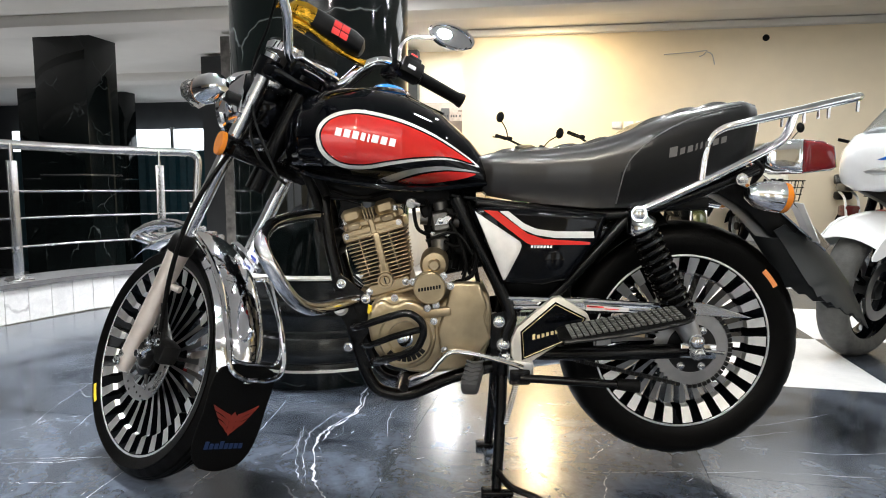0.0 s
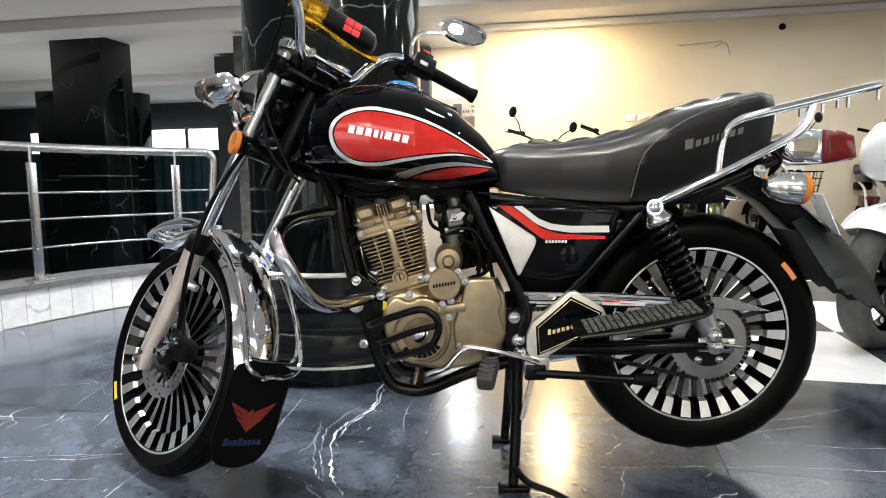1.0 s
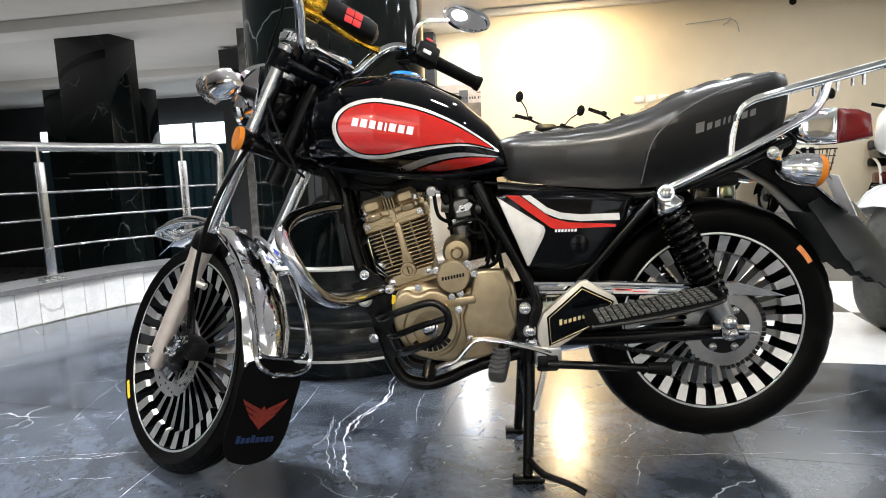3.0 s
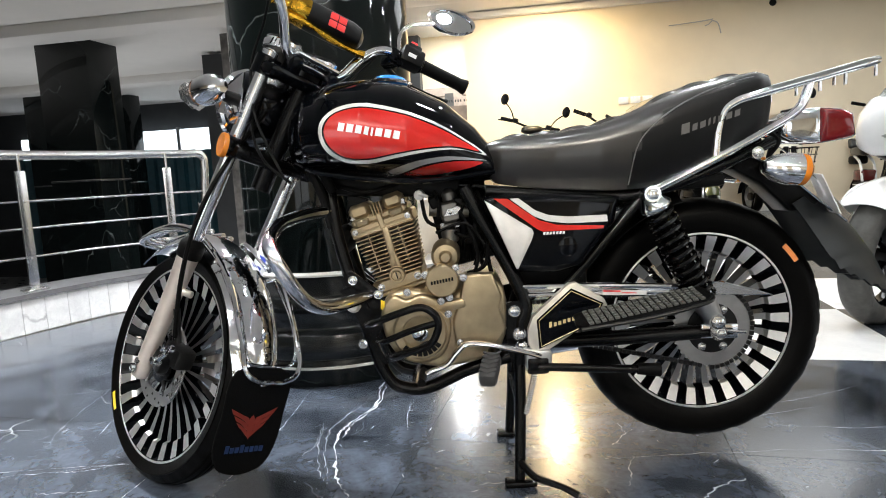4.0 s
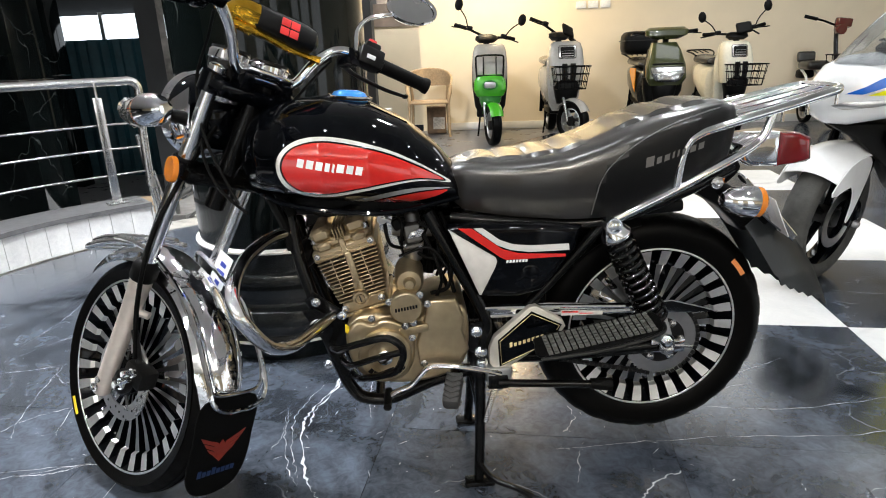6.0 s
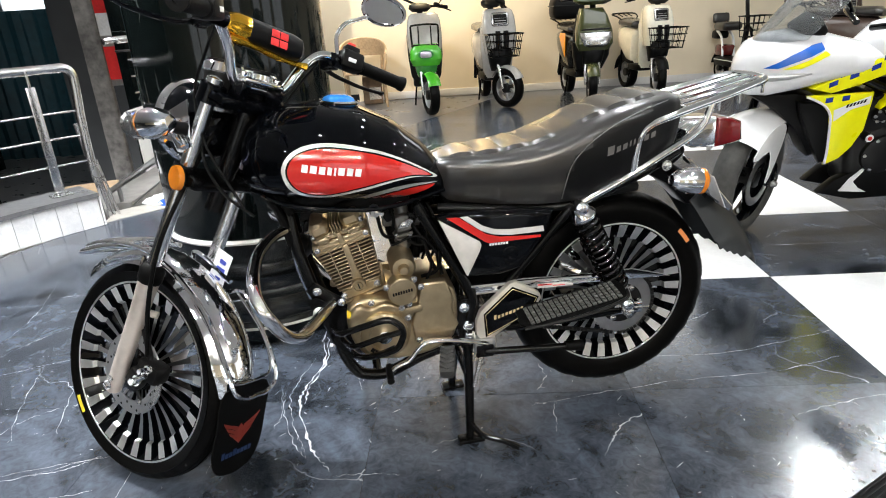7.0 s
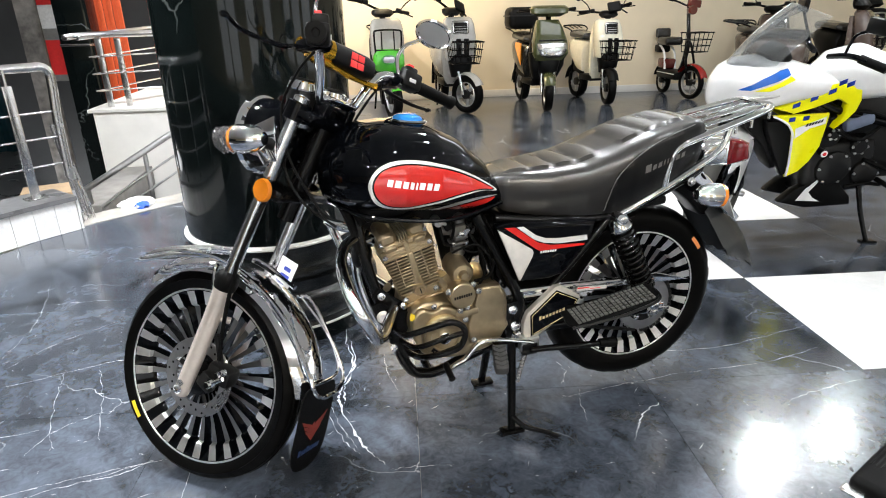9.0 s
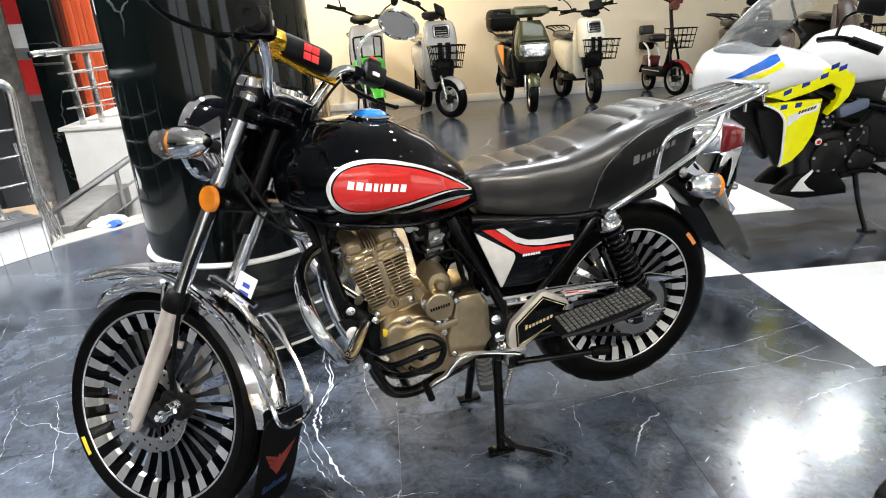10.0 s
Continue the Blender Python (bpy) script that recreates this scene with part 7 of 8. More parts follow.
    if rack:
        part("tail_rack", merge(tube([(-0.10, 1.3, 0.80), (-0.13, 1.38, 0.83), (-0.13, 1.62, 0.86), (0.13, 1.62, 0.86), (0.13, 1.38, 0.83), (0.10, 1.3, 0.80)], 0.009, 8, 3), *[rod((x, 1.38, 0.83), (x, 1.62, 0.86), 0.006) for x in (-0.06, 0, 0.06)]), FRAME, s, "", R)
    if topbox:
        part("top_box", box(0.38, 0.36, 0.25, pose(0, 1.36, 0.965), 0.07, 3), PLASTIC, s, "black plastic top box", R)
        part("box_seam", box(0.386, 0.366, 0.012, pose(0, 1.36, 0.99), 0.004, 1), ENGBLK, s, "", R)
    if basket:
        bk = part("basket", tube([(-0.17, 0.02, 0.715), (0.17, 0.02, 0.715), (0.17, -0.20, 0.715), (-0.17, -0.20, 0.715)], 0.007, 6, 1, True), FRAME, s, "black wire basket")
        for k, z in enumerate((0.51, 0.575, 0.645)):
            q = 0.13 + 0.013 * k
            part("hoop", tube([(-q, 0.02, z), (q, 0.02, z), (q, -0.18 - 0.012 * k, z), (-q, -0.18 - 0.012 * k, z)], 0.005, 6, 1, True), FRAME, bk)
        part("basket_stay", merge(box(0.05, 0.02, 0.16, pose(-0.03, 0.03, 0.66), 0.004, 1), box(0.05, 0.02, 0.16, pose(0.05, 0.03, 0.66), 0.004, 1)), PLASTIC, bk)
        for x in (-0.16, -0.08, 0, 0.08, 0.16):
            part("wire", tube([(x, -0.20, 0.715), (x * 0.8, -0.18, 0.51), (x * 0.8, 0.02, 0.51), (x, 0.02, 0.715)], 0.004, 6, 1), FRAME, bk)
        for y in (-0.16, -0.09, -0.03):
            part("wire", tube([(-0.17, y, 0.715), (-0.135, y, 0.51), (0.135, y, 0.51), (0.17, y, 0.715)], 0.004, 6, 1), FRAME, bk)
    part("number_panel", box(0.13, 0.006, 0.05, pose(0, 0.005, 0.60)), DULL, s) if lamp == "round" else None
    if nose_rack:
        part("nose_rack", merge(tube([(-0.12, 0.02, 0.60), (-0.13, 0.0, 0.80), (-0.10, 0.02, 0.84), (0.10, 0.02, 0.84), (0.13, 0.0, 0.80), (0.12, 0.02, 0.60)], 0.009, 8, 3), rod((-0.125, 0.0, 0.66), (0.125, 0.0, 0.66), 0.007), rod((-0.12, -0.02, 0.61), (0.12, -0.02, 0.61), 0.007), rod((-0.06, 0.0, 0.66), (-0.06, 0.02, 0.83), 0.006), rod((0.06, 0.0, 0.66), (0.06, 0.02, 0.83), 0.006)), FRAME, s, "black tubular nose rack")
    return s


def e_bike(label, m):
    """A small open-frame electric bike: x across, y backwards, z up."""
    s = thing("electric_bike", label, "electric bike", m, group="scooters along the wall")
    F = pose(0, 0.1, 0, 0, 0, 14) @ pose(0, -0.1, 0)
    for y, r, nm in ((0, 0.20, "front_wheel"), (0.66, 0.17, "rear_wheel")):
        wm = (F if y == 0 else Matrix.Identity(4)) @ pose(0, y, r, 0, 90, 0)
        w = part(nm, lathe([(r - 0.055, -0.02), (r - 0.03, -0.032), (r - 0.006, -0.02), (r, 0), (r - 0.006, 0.02), (r - 0.03, 0.032), (r - 0.055, 0.02)], 36, wm), TYRE, s)
        part("rim", lathe([(r - 0.05, 0.022), (r - 0.065, 0.012), (r - 0.065, -0.012), (r - 0.05, -0.022)], 36, wm), DULL, w)
        for i in range(6):
            part("rim_spoke", box(r - 0.06, 0.012, 0.014, wm @ Matrix.Rotation(6.283 * i / 6, 4, "Z") @ pose((r - 0.06) / 2, 0, 0)), DULL, w)
        part("hub", lathe([(0, 0.05), (0.035, 0.045), (0.04, 0), (0.035, -0.045), (0, -0.05)], 18, wm), ENGBLK, w)
    part("front_fender", sheet([[Vector((0.05 * v, -0.225 * math.cos(radians(th)), 0.20 + 0.23 * math.sin(radians(th)) - 0.015 * v * v)) for v in (-1, -0.5, 0, 0.5, 1)] for th in np.linspace(20, 150, 14)], 0.004), P_REDP, s, "red front fender", F)
    for x in (-0.06, 0.06):
        part("fork", tube([(x, 0, 0.2), (x, 0.06, 0.45), (x * 0.6, 0.12, 0.66)], 0.014, 8, 2), FRAME, s, "", F)
    part("steering_stem", tube([(0, 0.11, 0.62), (0, 0.19, 0.9), (0, 0.23, 1.08)], 0.022, 10, 2), FRAME, s)
    part("handlebar", tube([(-0.27, 0.34, 1.12), (-0.12, 0.25, 1.10), (0, 0.22, 1.08), (0.12, 0.25, 1.10), (0.27, 0.34, 1.12)], 0.011, 8), FRAME, s, "", F @ pose(0, 0.22, 1.08, 0, 12, 0) @ pose(0, -0.22, -1.08))
    for x in (-1, 1):
        part("grip", tube([(0.17 * x, 0.28, 1.108), (0.28 * x, 0.345, 1.121)], 0.018, 8, 1), RUBBER, s, "", F @ pose(0, 0.22, 1.08, 0, 12, 0) @ pose(0, -0.22, -1.08))
    part("headlamp", loft([[(0.055 * q * math.cos(a), 0.13 - d, 1.03 + 0.055 * q * math.sin(a)) for a in np.linspace(0, 5.89, 16)] for q, d in ((0.5, -0.06), (0.9, -0.03), (1.0, 0.02), (0.95, 0.035))]), P_WINE, s, "small round dark red headlamp shell", F)
    part("dash_box", box(0.17, 0.07, 0.09, pose(0.09, 0.2, 1.10, 0, 6, 0), 0.016), P_WINE, s, "dark red dash box", F)
    part("deck", box(0.24, 0.50, 0.10, pose(0, 0.40, 0.265), 0.025), PLASTIC, s)
    part("deck_stripe", box(0.246, 0.46, 0.010, pose(0, 0.40, 0.285), 0.003), LABELW, s, "white deck stripe")
    part("down_tube", tube([(0, 0.13, 0.68), (0, 0.18, 0.45), (0, 0.26, 0.30)], 0.03, 10), FRAME, s)
    part("battery_box", box(0.17, 0.20, 0.13, pose(0, 0.62, 0.385), 0.03), P_WINE, s, "dark red battery box")
    part("seat_tail", box(0.16, 0.16, 0.10, pose(0, 0.78, 0.56), 0.03), PLASTIC, s)
    part("seat_frame", merge(*[tube([(0.07 * x, 0.52, 0.32), (0.07 * x, 0.58, 0.52), (0.07 * x, 0.72, 0.61)], 0.014, 8) for x in (-1, 1)]), LABELW, s, "white tubular seat frame")
    part("seat", box(0.24, 0.28, 0.10, pose(0, 0.60, 0.66), 0.04, 3), SEAT, s)
    part("backrest", box(0.2, 0.06, 0.12, pose(0, 0.80, 0.75, -10, 0, 0), 0.028, 3), SEAT, s)
    bk = part("basket", tube([(-0.15, 0.1, 0.78), (0.15, 0.1, 0.78), (0.15, -0.12, 0.78), (-0.15, -0.12, 0.78)], 0.007, 6, 1, True), FRAME, s, "black wire basket", F)
    for k, z in enumerate((0.56, 0.63, 0.70)):
        q = 0.115 + 0.012 * k
        part("hoop", tube([(-q, 0.1, z), (q, 0.1, z), (q, -0.09 - 0.01 * k, z), (-q, -0.09 - 0.01 * k, z)], 0.0055, 6, 1, True), FRAME, bk, "", F)
    for x in (-0.14, -0.07, 0, 0.07, 0.14):
        part("wire", tube([(x, -0.12, 0.78), (x * 0.8, -0.09, 0.56), (x * 0.8, 0.1, 0.56), (x, 0.1, 0.78)], 0.005, 6, 1), FRAME, bk, "", F)
    part("rear_fender", sheet([[Vector((0.05 * v, 0.66 - 0.195 * math.cos(radians(th)), 0.17 + 0.20 * math.sin(radians(th)))) for v in (-1, 0, 1)] for th in np.linspace(40, 165, 10)], 0.004), PLASTIC, s)
    return s


P_GREY, P_GREEN, P_LIME = paint("warm_grey_paint", (0.33, 0.31, 0.28)), paint("dark_green_paint", (0.03, 0.20, 0.03)), paint("lime_green_paint", (0.055, 0.36, 0.018))
P_SILV, P_OLIVE, P_ORNG = paint("silver_grey_paint", (0.36, 0.35, 0.33)), paint("olive_green_paint", (0.045, 0.052, 0.018)), paint("orange_paint", (0.8, 0.3, 0.02))
P_WINE, P_CHAR = paint("dark_wine_paint", (0.10, 0.012, 0.010)), paint("charcoal_paint", (0.018, 0.018, 0.016))
P_BROWN = paint("dark_brown_paint", (0.06, 0.04, 0.032))
P_CREAM, P_REDP = paint("cream_paint", (0.78, 0.74, 0.6)), paint("scooter_red_paint", (0.28, 0.015, 0.013))
scooter("scooter", "grey electric scooter with green lower nose and fender", pose(0.10, 7.35, 0, 0, 0, 1), P_GREY, P_GREEN, P_LIME, lamp="round", nose_rack=True, tilt=14, steer=14)
scooter("scooter", "silver electric scooter with black wire basket", pose(1.0, 7.55, 0, 0, 0, 5), P_SILV, PLASTIC, P_SILV, basket=True, mirrors=False, rack=False, visor=True, tilt=20, steer=34, length=0.74)
scooter("scooter", "olive green scooter with orange side and black top box", pose(2.1, 7.5, 0, 0, 0, 4), P_OLIVE, PLASTIC, P_OLIVE, accent=P_ORNG, topbox=True, lamp="big", mirrors=False, steer=-14, scale=1.13, length=0.72, rearm=P_CHAR)
scooter("scooter", "cream electric scooter with wire basket and tail rack", pose(3.02, 7.82, 0, 0, 0, 9), P_CREAM, PLASTIC, PLASTIC, basket=True, tilt=-8, steer=-14, visor=True, scale=1.13, length=0.54)
e_bike("red and black electric bike with wire basket and backrest", pose(4.22, 8.0, 0, 0, 0, 0) @ Matrix.Scale(1.12, 4))
scooter("scooter", "dark scooter parked near the wall corner", pose(5.3, 7.8, 0, 0, 0, -6), P_BROWN, PLASTIC, P_BROWN, length=0.5, scale=1.15)
scooter("scooter", "black scooter parked in the far corner", pose(6.4, 7.4, 0, 0, 0, -8), PLASTIC, P_GREY, PLASTIC, rack=False, length=0.7)
scooter("scooter", "dark brown scooter standing farther along the row", pose(5.3, 6.1, 0, 0, 0, 40), P_BROWN, PLASTIC, PLASTIC, basket=True, mirrors=False)


# ---- white and yellow patrol motorcycle ----
PW, PY_, PB = mat("white_fairing_paint", (0.82, 0.83, 0.84), 0.2, coat=0.6, vary=0.03), mat("fluorescent_yellow", (0.88, 0.86, 0.0), 0.3, vary=0.04), mat("blue_check", (0.008, 0.035, 0.33), 0.3)
SCREEN = mat("tinted_screen", (0.80, 0.83, 0.85), 0.03, trans=0.94)
PBS = mat("bright_blue_decal", (0.01, 0.12, 0.55), 0.25, coat=0.5)
TYREG = mat("dusty_tyre", (0.055, 0.055, 0.052), 0.6, vary=0.35, bump=0.4, bscale=150)
pb = thing("patrol_motorcycle", "white and fluorescent yellow patrol motorcycle on its side stand", "motorcycle", pose(1.77, 2.98, 0, 9, 0, -5))
FB = pose(-0.14, -0.02, 0.305, 0, 0, 44)
for m_, nm, w in ((FB, "front_wheel", 0.12), (pose(1.25, 0, 0.305), "rear_wheel", 0.16)):
    t_ = m_ @ AX_Y
    R = 0.305
    wv = lambda q, j: -0.006 if 4 <= q <= 9 and (j + q * 2) % 9 == 0 else 0
    wh = part(nm, lathe([(0.215, -0.35 * w), (0.23, -0.44 * w), (0.262, -0.5 * w), (0.285, -0.42 * w), (0.297, -0.27 * w), (R, -0.08 * w), (R, 0.08 * w), (0.297, 0.27 * w), (0.285, 0.42 * w), (0.262, 0.5 * w), (0.23, 0.44 * w), (0.215, 0.35 * w)], 108, wave=wv), TYREG, pb, "wide dusty tyre", t_)
    part("rim", lathe([(0.222, 0.35 * w), (0.215, 0.38 * w), (0.2, 0.2 * w), (0.2, -0.2 * w), (0.215, -0.38 * w), (0.222, -0.35 * w)], 48), BLACK, wh, "", t_)
    for i in range(5):
        part("rim_spoke", box(0.17, 0.024, 0.03, Matrix.Rotation(6.283 * i / 5, 4, "Z") @ pose(0.12, 0, 0), 0.006, 1), BLACK, wh, "", t_)
    part("hub", lathe([(0, 0.06), (0.04, 0.055), (0.05, 0), (0.04, -0.055), (0, -0.06)], 24), ENGBLK, wh, "", t_)
    for h in (-0.062, 0.062):
        part("brake_disc", lathe([(0.13, h - 0.002), (0.13, h + 0.002), (0.09, h + 0.002), (0.09, h - 0.002), (0.13, h - 0.002)], 40), DISCM, wh, "", t_)
part("fender", sheet([[Vector((-0.335 * math.cos(radians(th)) * (1 - 0.05 * v * v), 0.112 * v, 0.335 * math.sin(radians(th)) * (1 - 0.12 * v * v))) for v in np.linspace(-1, 1, 9)] for th in np.linspace(50, 135, 18)], 0.005), PW, pb, "white front fender", FB)
for y in (-1, 1):
    k = Matrix.Identity(4) if y < 0 else Matrix.Diagonal((1, -1, 1, 1))
    part("fender_side", prism(smooth2([(-0.24, 0.20), (-0.13, 0.285), (0.0, 0.30), (0.06, 0.26), (0.05, 0.18), (-0.01, 0.06), (-0.04, 0.02), (-0.06, 0.025), (-0.045, 0.10), (-0.08, 0.185), (-0.2, 0.175)], 2), 0.006, FB @ k @ side(-0.109), 0.002, 1), PW, pb)
    part("fork_leg", merge(rod((0.0, 0.085 * y, -0.02), (0.10, 0.085 * y, 0.24), 0.022), rod((0.10, 0.085 * y, 0.24), (0.16, 0.085 * y, 0.40), 0.019)), BLACK, pb, "", FB)
    part("brake_caliper", box(0.09, 0.035, 0.06, FB @ pose(0.09, 0.085 * y, 0.02, 0, 60, 0), 0.012), BLACK, pb)
    part("axle_nut", lathe([(0, 0.012), (0.012, 0.012), (0.016, 0), (0.016, -0.01)], 12, FB @ Matrix.Translation((0, 0.135 * y, 0)) @ (AX_Y if y < 0 else AX_Y.inverted())), DULL, pb)


def fring(x, z0, z1, w, n=28, p=0.8):
    return [(x, w * math.copysign(abs(math.cos(6.283185 * j / n)) ** p, math.cos(6.283185 * j / n)), (z0 + z1) / 2 + (z1 - z0) / 2 * math.copysign(abs(math.sin(6.283185 * j / n)) ** p, math.sin(6.283185 * j / n))) for j in range(n)]


NOSE = [(-0.283, 0.79, 0.86, 0.03), (-0.268, 0.75, 0.905, 0.08), (-0.23, 0.725, 0.955, 0.125), (-0.16, 0.722, 0.985, 0.165), (-0.05, 0.745, 0.995, 0.19), (0.06, 0.775, 0.985, 0.19), (0.18, 0.80, 0.95, 0.17), (0.3, 0.81, 0.92, 0.13)]
part("nose_fairing", loft([fring(*q) for q in NOSE]), PW, pb, "white nose fairing")
part("under_nose", prism([(-0.235, 0.735), (-0.02, 0.735), (0.10, 0.70), (0.16, 0.45), (0.10, 0.42), (0.02, 0.55), (-0.10, 0.66)], 0.16, side(0.08), 0.02, 2), PLASTIC, pb, "black radiator shroud")
part("windscreen", sheet([[Vector((-0.225 + 0.255 * t_ + (0.16 - 0.02 * t_) * v * v, (0.155 + 0.02 * math.sin(3.1 * t_) - 0.05 * t_) * v, 0.955 + 0.285 * t_ + 0.025 * math.sin(3.14 * t_) + 0.03 * v * v * (1 - t_) - 0.05 * t_ * v * v)) for v in np.linspace(-1, 1, 13)] for t_ in np.linspace(0, 1, 9)], 0.004), SCREEN, pb, "clear curved windscreen")
part("dash", box(0.10, 0.16, 0.09, pose(0.0, 0, 1.0, 0, -35, 0), 0.02), PLASTIC, pb)
for y in (-1, 1):
    k = Matrix.Identity(4) if y < 0 else Matrix.Diagonal((1, -1, 1, 1))
    part("head_lamp", tube([k @ Vector(v) for v in ((-0.262, -0.06, 0.815), (-0.21, -0.128, 0.822), (-0.12, -0.172, 0.838), (-0.03, -0.188, 0.85))], [0.004, 0.016, 0.014, 0.003], 10, 5, flat=1.0), DULL, pb, "narrow grey headlamp")
    sp_ = part("side_panel", prism([(-0.003, 0.735), (0.148, 0.737), (0.284, 0.742), (0.286, 0.699), (0.284, 0.569), (0.252, 0.489), (0.208, 0.433), (0.148, 0.403), (0.145, 0.476), (0.129, 0.584), (0.117, 0.645), (0.084, 0.69), (0.04, 0.714)], 0.025, k @ side(-0.115), 0.008, 2), PY_, pb, "fluorescent yellow side panel")
    part("panel_white", prism([(0.128, 0.668), (0.272, 0.728), (0.274, 0.69), (0.20, 0.668), (0.137, 0.615)], 0.003, k @ side(-0.1385)), PW, sp_, "white flash", smooth=False)
    part("panel_edge", tube([k @ Vector(v) for v in ((0.0, -0.138, 0.733), (0.045, -0.138, 0.713), (0.088, -0.138, 0.687), (0.120, -0.138, 0.643), (0.131, -0.138, 0.584), (0.147, -0.138, 0.476), (0.149, -0.138, 0.41))], 0.006, 8, 3), PW, sp_, "white edge")
    up_ = part("upper_panel", prism([(0.0, 0.772), (0.078, 0.801), (0.175, 0.854), (0.249, 0.888), (0.394, 0.887), (0.415, 0.807), (0.403, 0.75), (0.367, 0.702), (0.322, 0.662), (0.35, 0.737), (0.353, 0.788), (0.3, 0.818), (0.199, 0.778), (0.094, 0.746)], 0.05, k @ side(-0.1), 0.006, 2), PY_, pb, "fluorescent yellow upper panel")
    for i in range(7):
        for j in range(2):
            if (i + j) % 2 == 0:
                x, z = 0.075 + 0.040 * i, 0.772 + 0.0165 * i + 0.026 * j
                part("check", prism([(x, z), (x + 0.034, z + 0.014), (x + 0.033, z + 0.036), (x - 0.001, z + 0.022)], 0.002, k @ side(-0.1495)), PB, up_, smooth=False)
    for i in range(2):
        x, z = 0.082 + 0.07 * i, 0.702 + 0.006 * i
        part("check", prism([(x, z), (x + 0.03, z + 0.004), (x + 0.03, z + 0.026), (x, z + 0.022)], 0.002, k @ side(-0.1395)), PB, sp_, smooth=False)
    part("panel_mark", merge(*[prism([(0.175 + 0.014 * i, 0.676 + 0.004 * i), (0.184 + 0.014 * i, 0.679 + 0.004 * i), (0.188 + 0.014 * i, 0.694 + 0.004 * i), (0.179 + 0.014 * i, 0.691 + 0.004 * i)], 0.002, k @ side(-0.1405)) for i in range(6)]), PLASTIC, sp_, smooth=False)
    part("duct", prism([(-0.02, 0.705), (0.07, 0.70), (0.125, 0.66), (0.142, 0.60), (0.160, 0.415), (0.13, 0.407), (0.05, 0.545), (-0.006, 0.652)], 0.05, k @ side(-0.08), 0.012, 2), PLASTIC, pb, "black side duct")
    bl = part("belly_pan", prism([(0.178, 0.235), (0.243, 0.306), (0.383, 0.377), (0.479, 0.348), (0.571, 0.261), (0.588, 0.209), (0.338, 0.197)], 0.05, k @ side(-0.05), 0.012, 2), PLASTIC, pb, "black belly pan with white flash")
    part("belly_flash", prism([(0.271, 0.247), (0.307, 0.313), (0.377, 0.384), (0.36, 0.344), (0.328, 0.295), (0.36, 0.261), (0.403, 0.238)], 0.004, k @ side(-0.099)), PW, bl, smooth=False)
    part("side_case", box(0.36, 0.14, 0.28, k @ pose(1.2, -0.22, 0.62), 0.05, 3), PLASTIC, pb)
    part("bar_end", tube([k @ Vector(v) for v in ((0.24, -0.06, 1.0), (0.26, -0.2, 1.03), (0.34, -0.3, 1.0))], 0.014, 10), BLACK, pb)
    part("bar_grip", tube([k @ Vector(v) for v in ((0.28, -0.22, 1.026), (0.35, -0.32, 0.998))], 0.02, 10, 1), RUBBER, pb)
    mr = part("mirror_stalk", tube([k @ Vector(v) for v in ((0.26, -0.14, 1.02), (0.24, -0.2, 1.12), (0.26, -0.27, 1.16))], 0.007, 8), BLACK, pb)
    part("mirror_head", box(0.03, 0.12, 0.07, k @ pose(0.27, -0.30, 1.18, 0, 0, 15), 0.012), PLASTIC, mr)


def nose_y(x, z):
    """The near face of the nose fairing."""
    for (xa, a0, a1, wa), (xb, b0, b1, wb) in zip(NOSE, NOSE[1:]):
        if xa <= x <= xb:
            f = (x - xa) / (xb - xa)
            z0, z1, w_ = a0 + (b0 - a0) * f, a1 + (b1 - a1) * f, wa + (wb - wa) * f
            s_ = min(0.97, abs((z - (z0 + z1) / 2) / ((z1 - z0) / 2))) ** 1.25
            return -w_ * (1 - s_ * s_) ** 0.4
    return -0.1


drape("blue_stripe", [(-0.215, 0.868), (-0.165, 0.872), (-0.085, 0.905), (0.01, 0.945), (0.005, 0.968), (-0.04, 0.962), (-0.12, 0.925)], nose_y, 0.003, PBS, pb, "bright blue stripe")
drape("yellow_stripe", [(-0.150, 0.868), (-0.08, 0.872), (0.03, 0.925), (0.012, 0.94), (-0.075, 0.898)], nose_y, 0.003, PY_, pb, "fluorescent yellow stripe")
part("tank", loft([fring(0.24, 0.80, 0.93, 0.10), fring(0.33, 0.78, 1.01, 0.15), fring(0.46, 0.78, 1.04, 0.16), fring(0.62, 0.79, 0.98, 0.14), fring(0.74, 0.8, 0.89, 0.08)]), PW, pb, "white tank")
part("saddle", loft([fring(0.68, 0.78, 0.87, 0.08), fring(0.8, 0.77, 0.86, 0.13), fring(1.0, 0.78, 0.87, 0.14), fring(1.15, 0.82, 0.95, 0.13), fring(1.4, 0.85, 0.97, 0.12)]), SEAT, pb)
part("tail", loft([fring(0.72, 0.68, 0.79, 0.10), fring(1.05, 0.70, 0.83, 0.13), fring(1.45, 0.78, 0.87, 0.10), fring(1.6, 0.82, 0.86, 0.04)]), PW, pb)
en = part("engine", merge(box(0.38, 0.19, 0.30, pose(0.46, 0, 0.42, 0, -8, 0), 0.04, 3), box(0.26, 0.17, 0.26, pose(0.30, 0, 0.58, 0, 20, 0), 0.04, 2), box(0.34, 0.16, 0.3, pose(0.72, 0, 0.5), 0.04, 2), box(0.3, 0.15, 0.2, pose(0.5, 0, 0.7), 0.03, 2)), ENGBLK, pb, "dark engine")
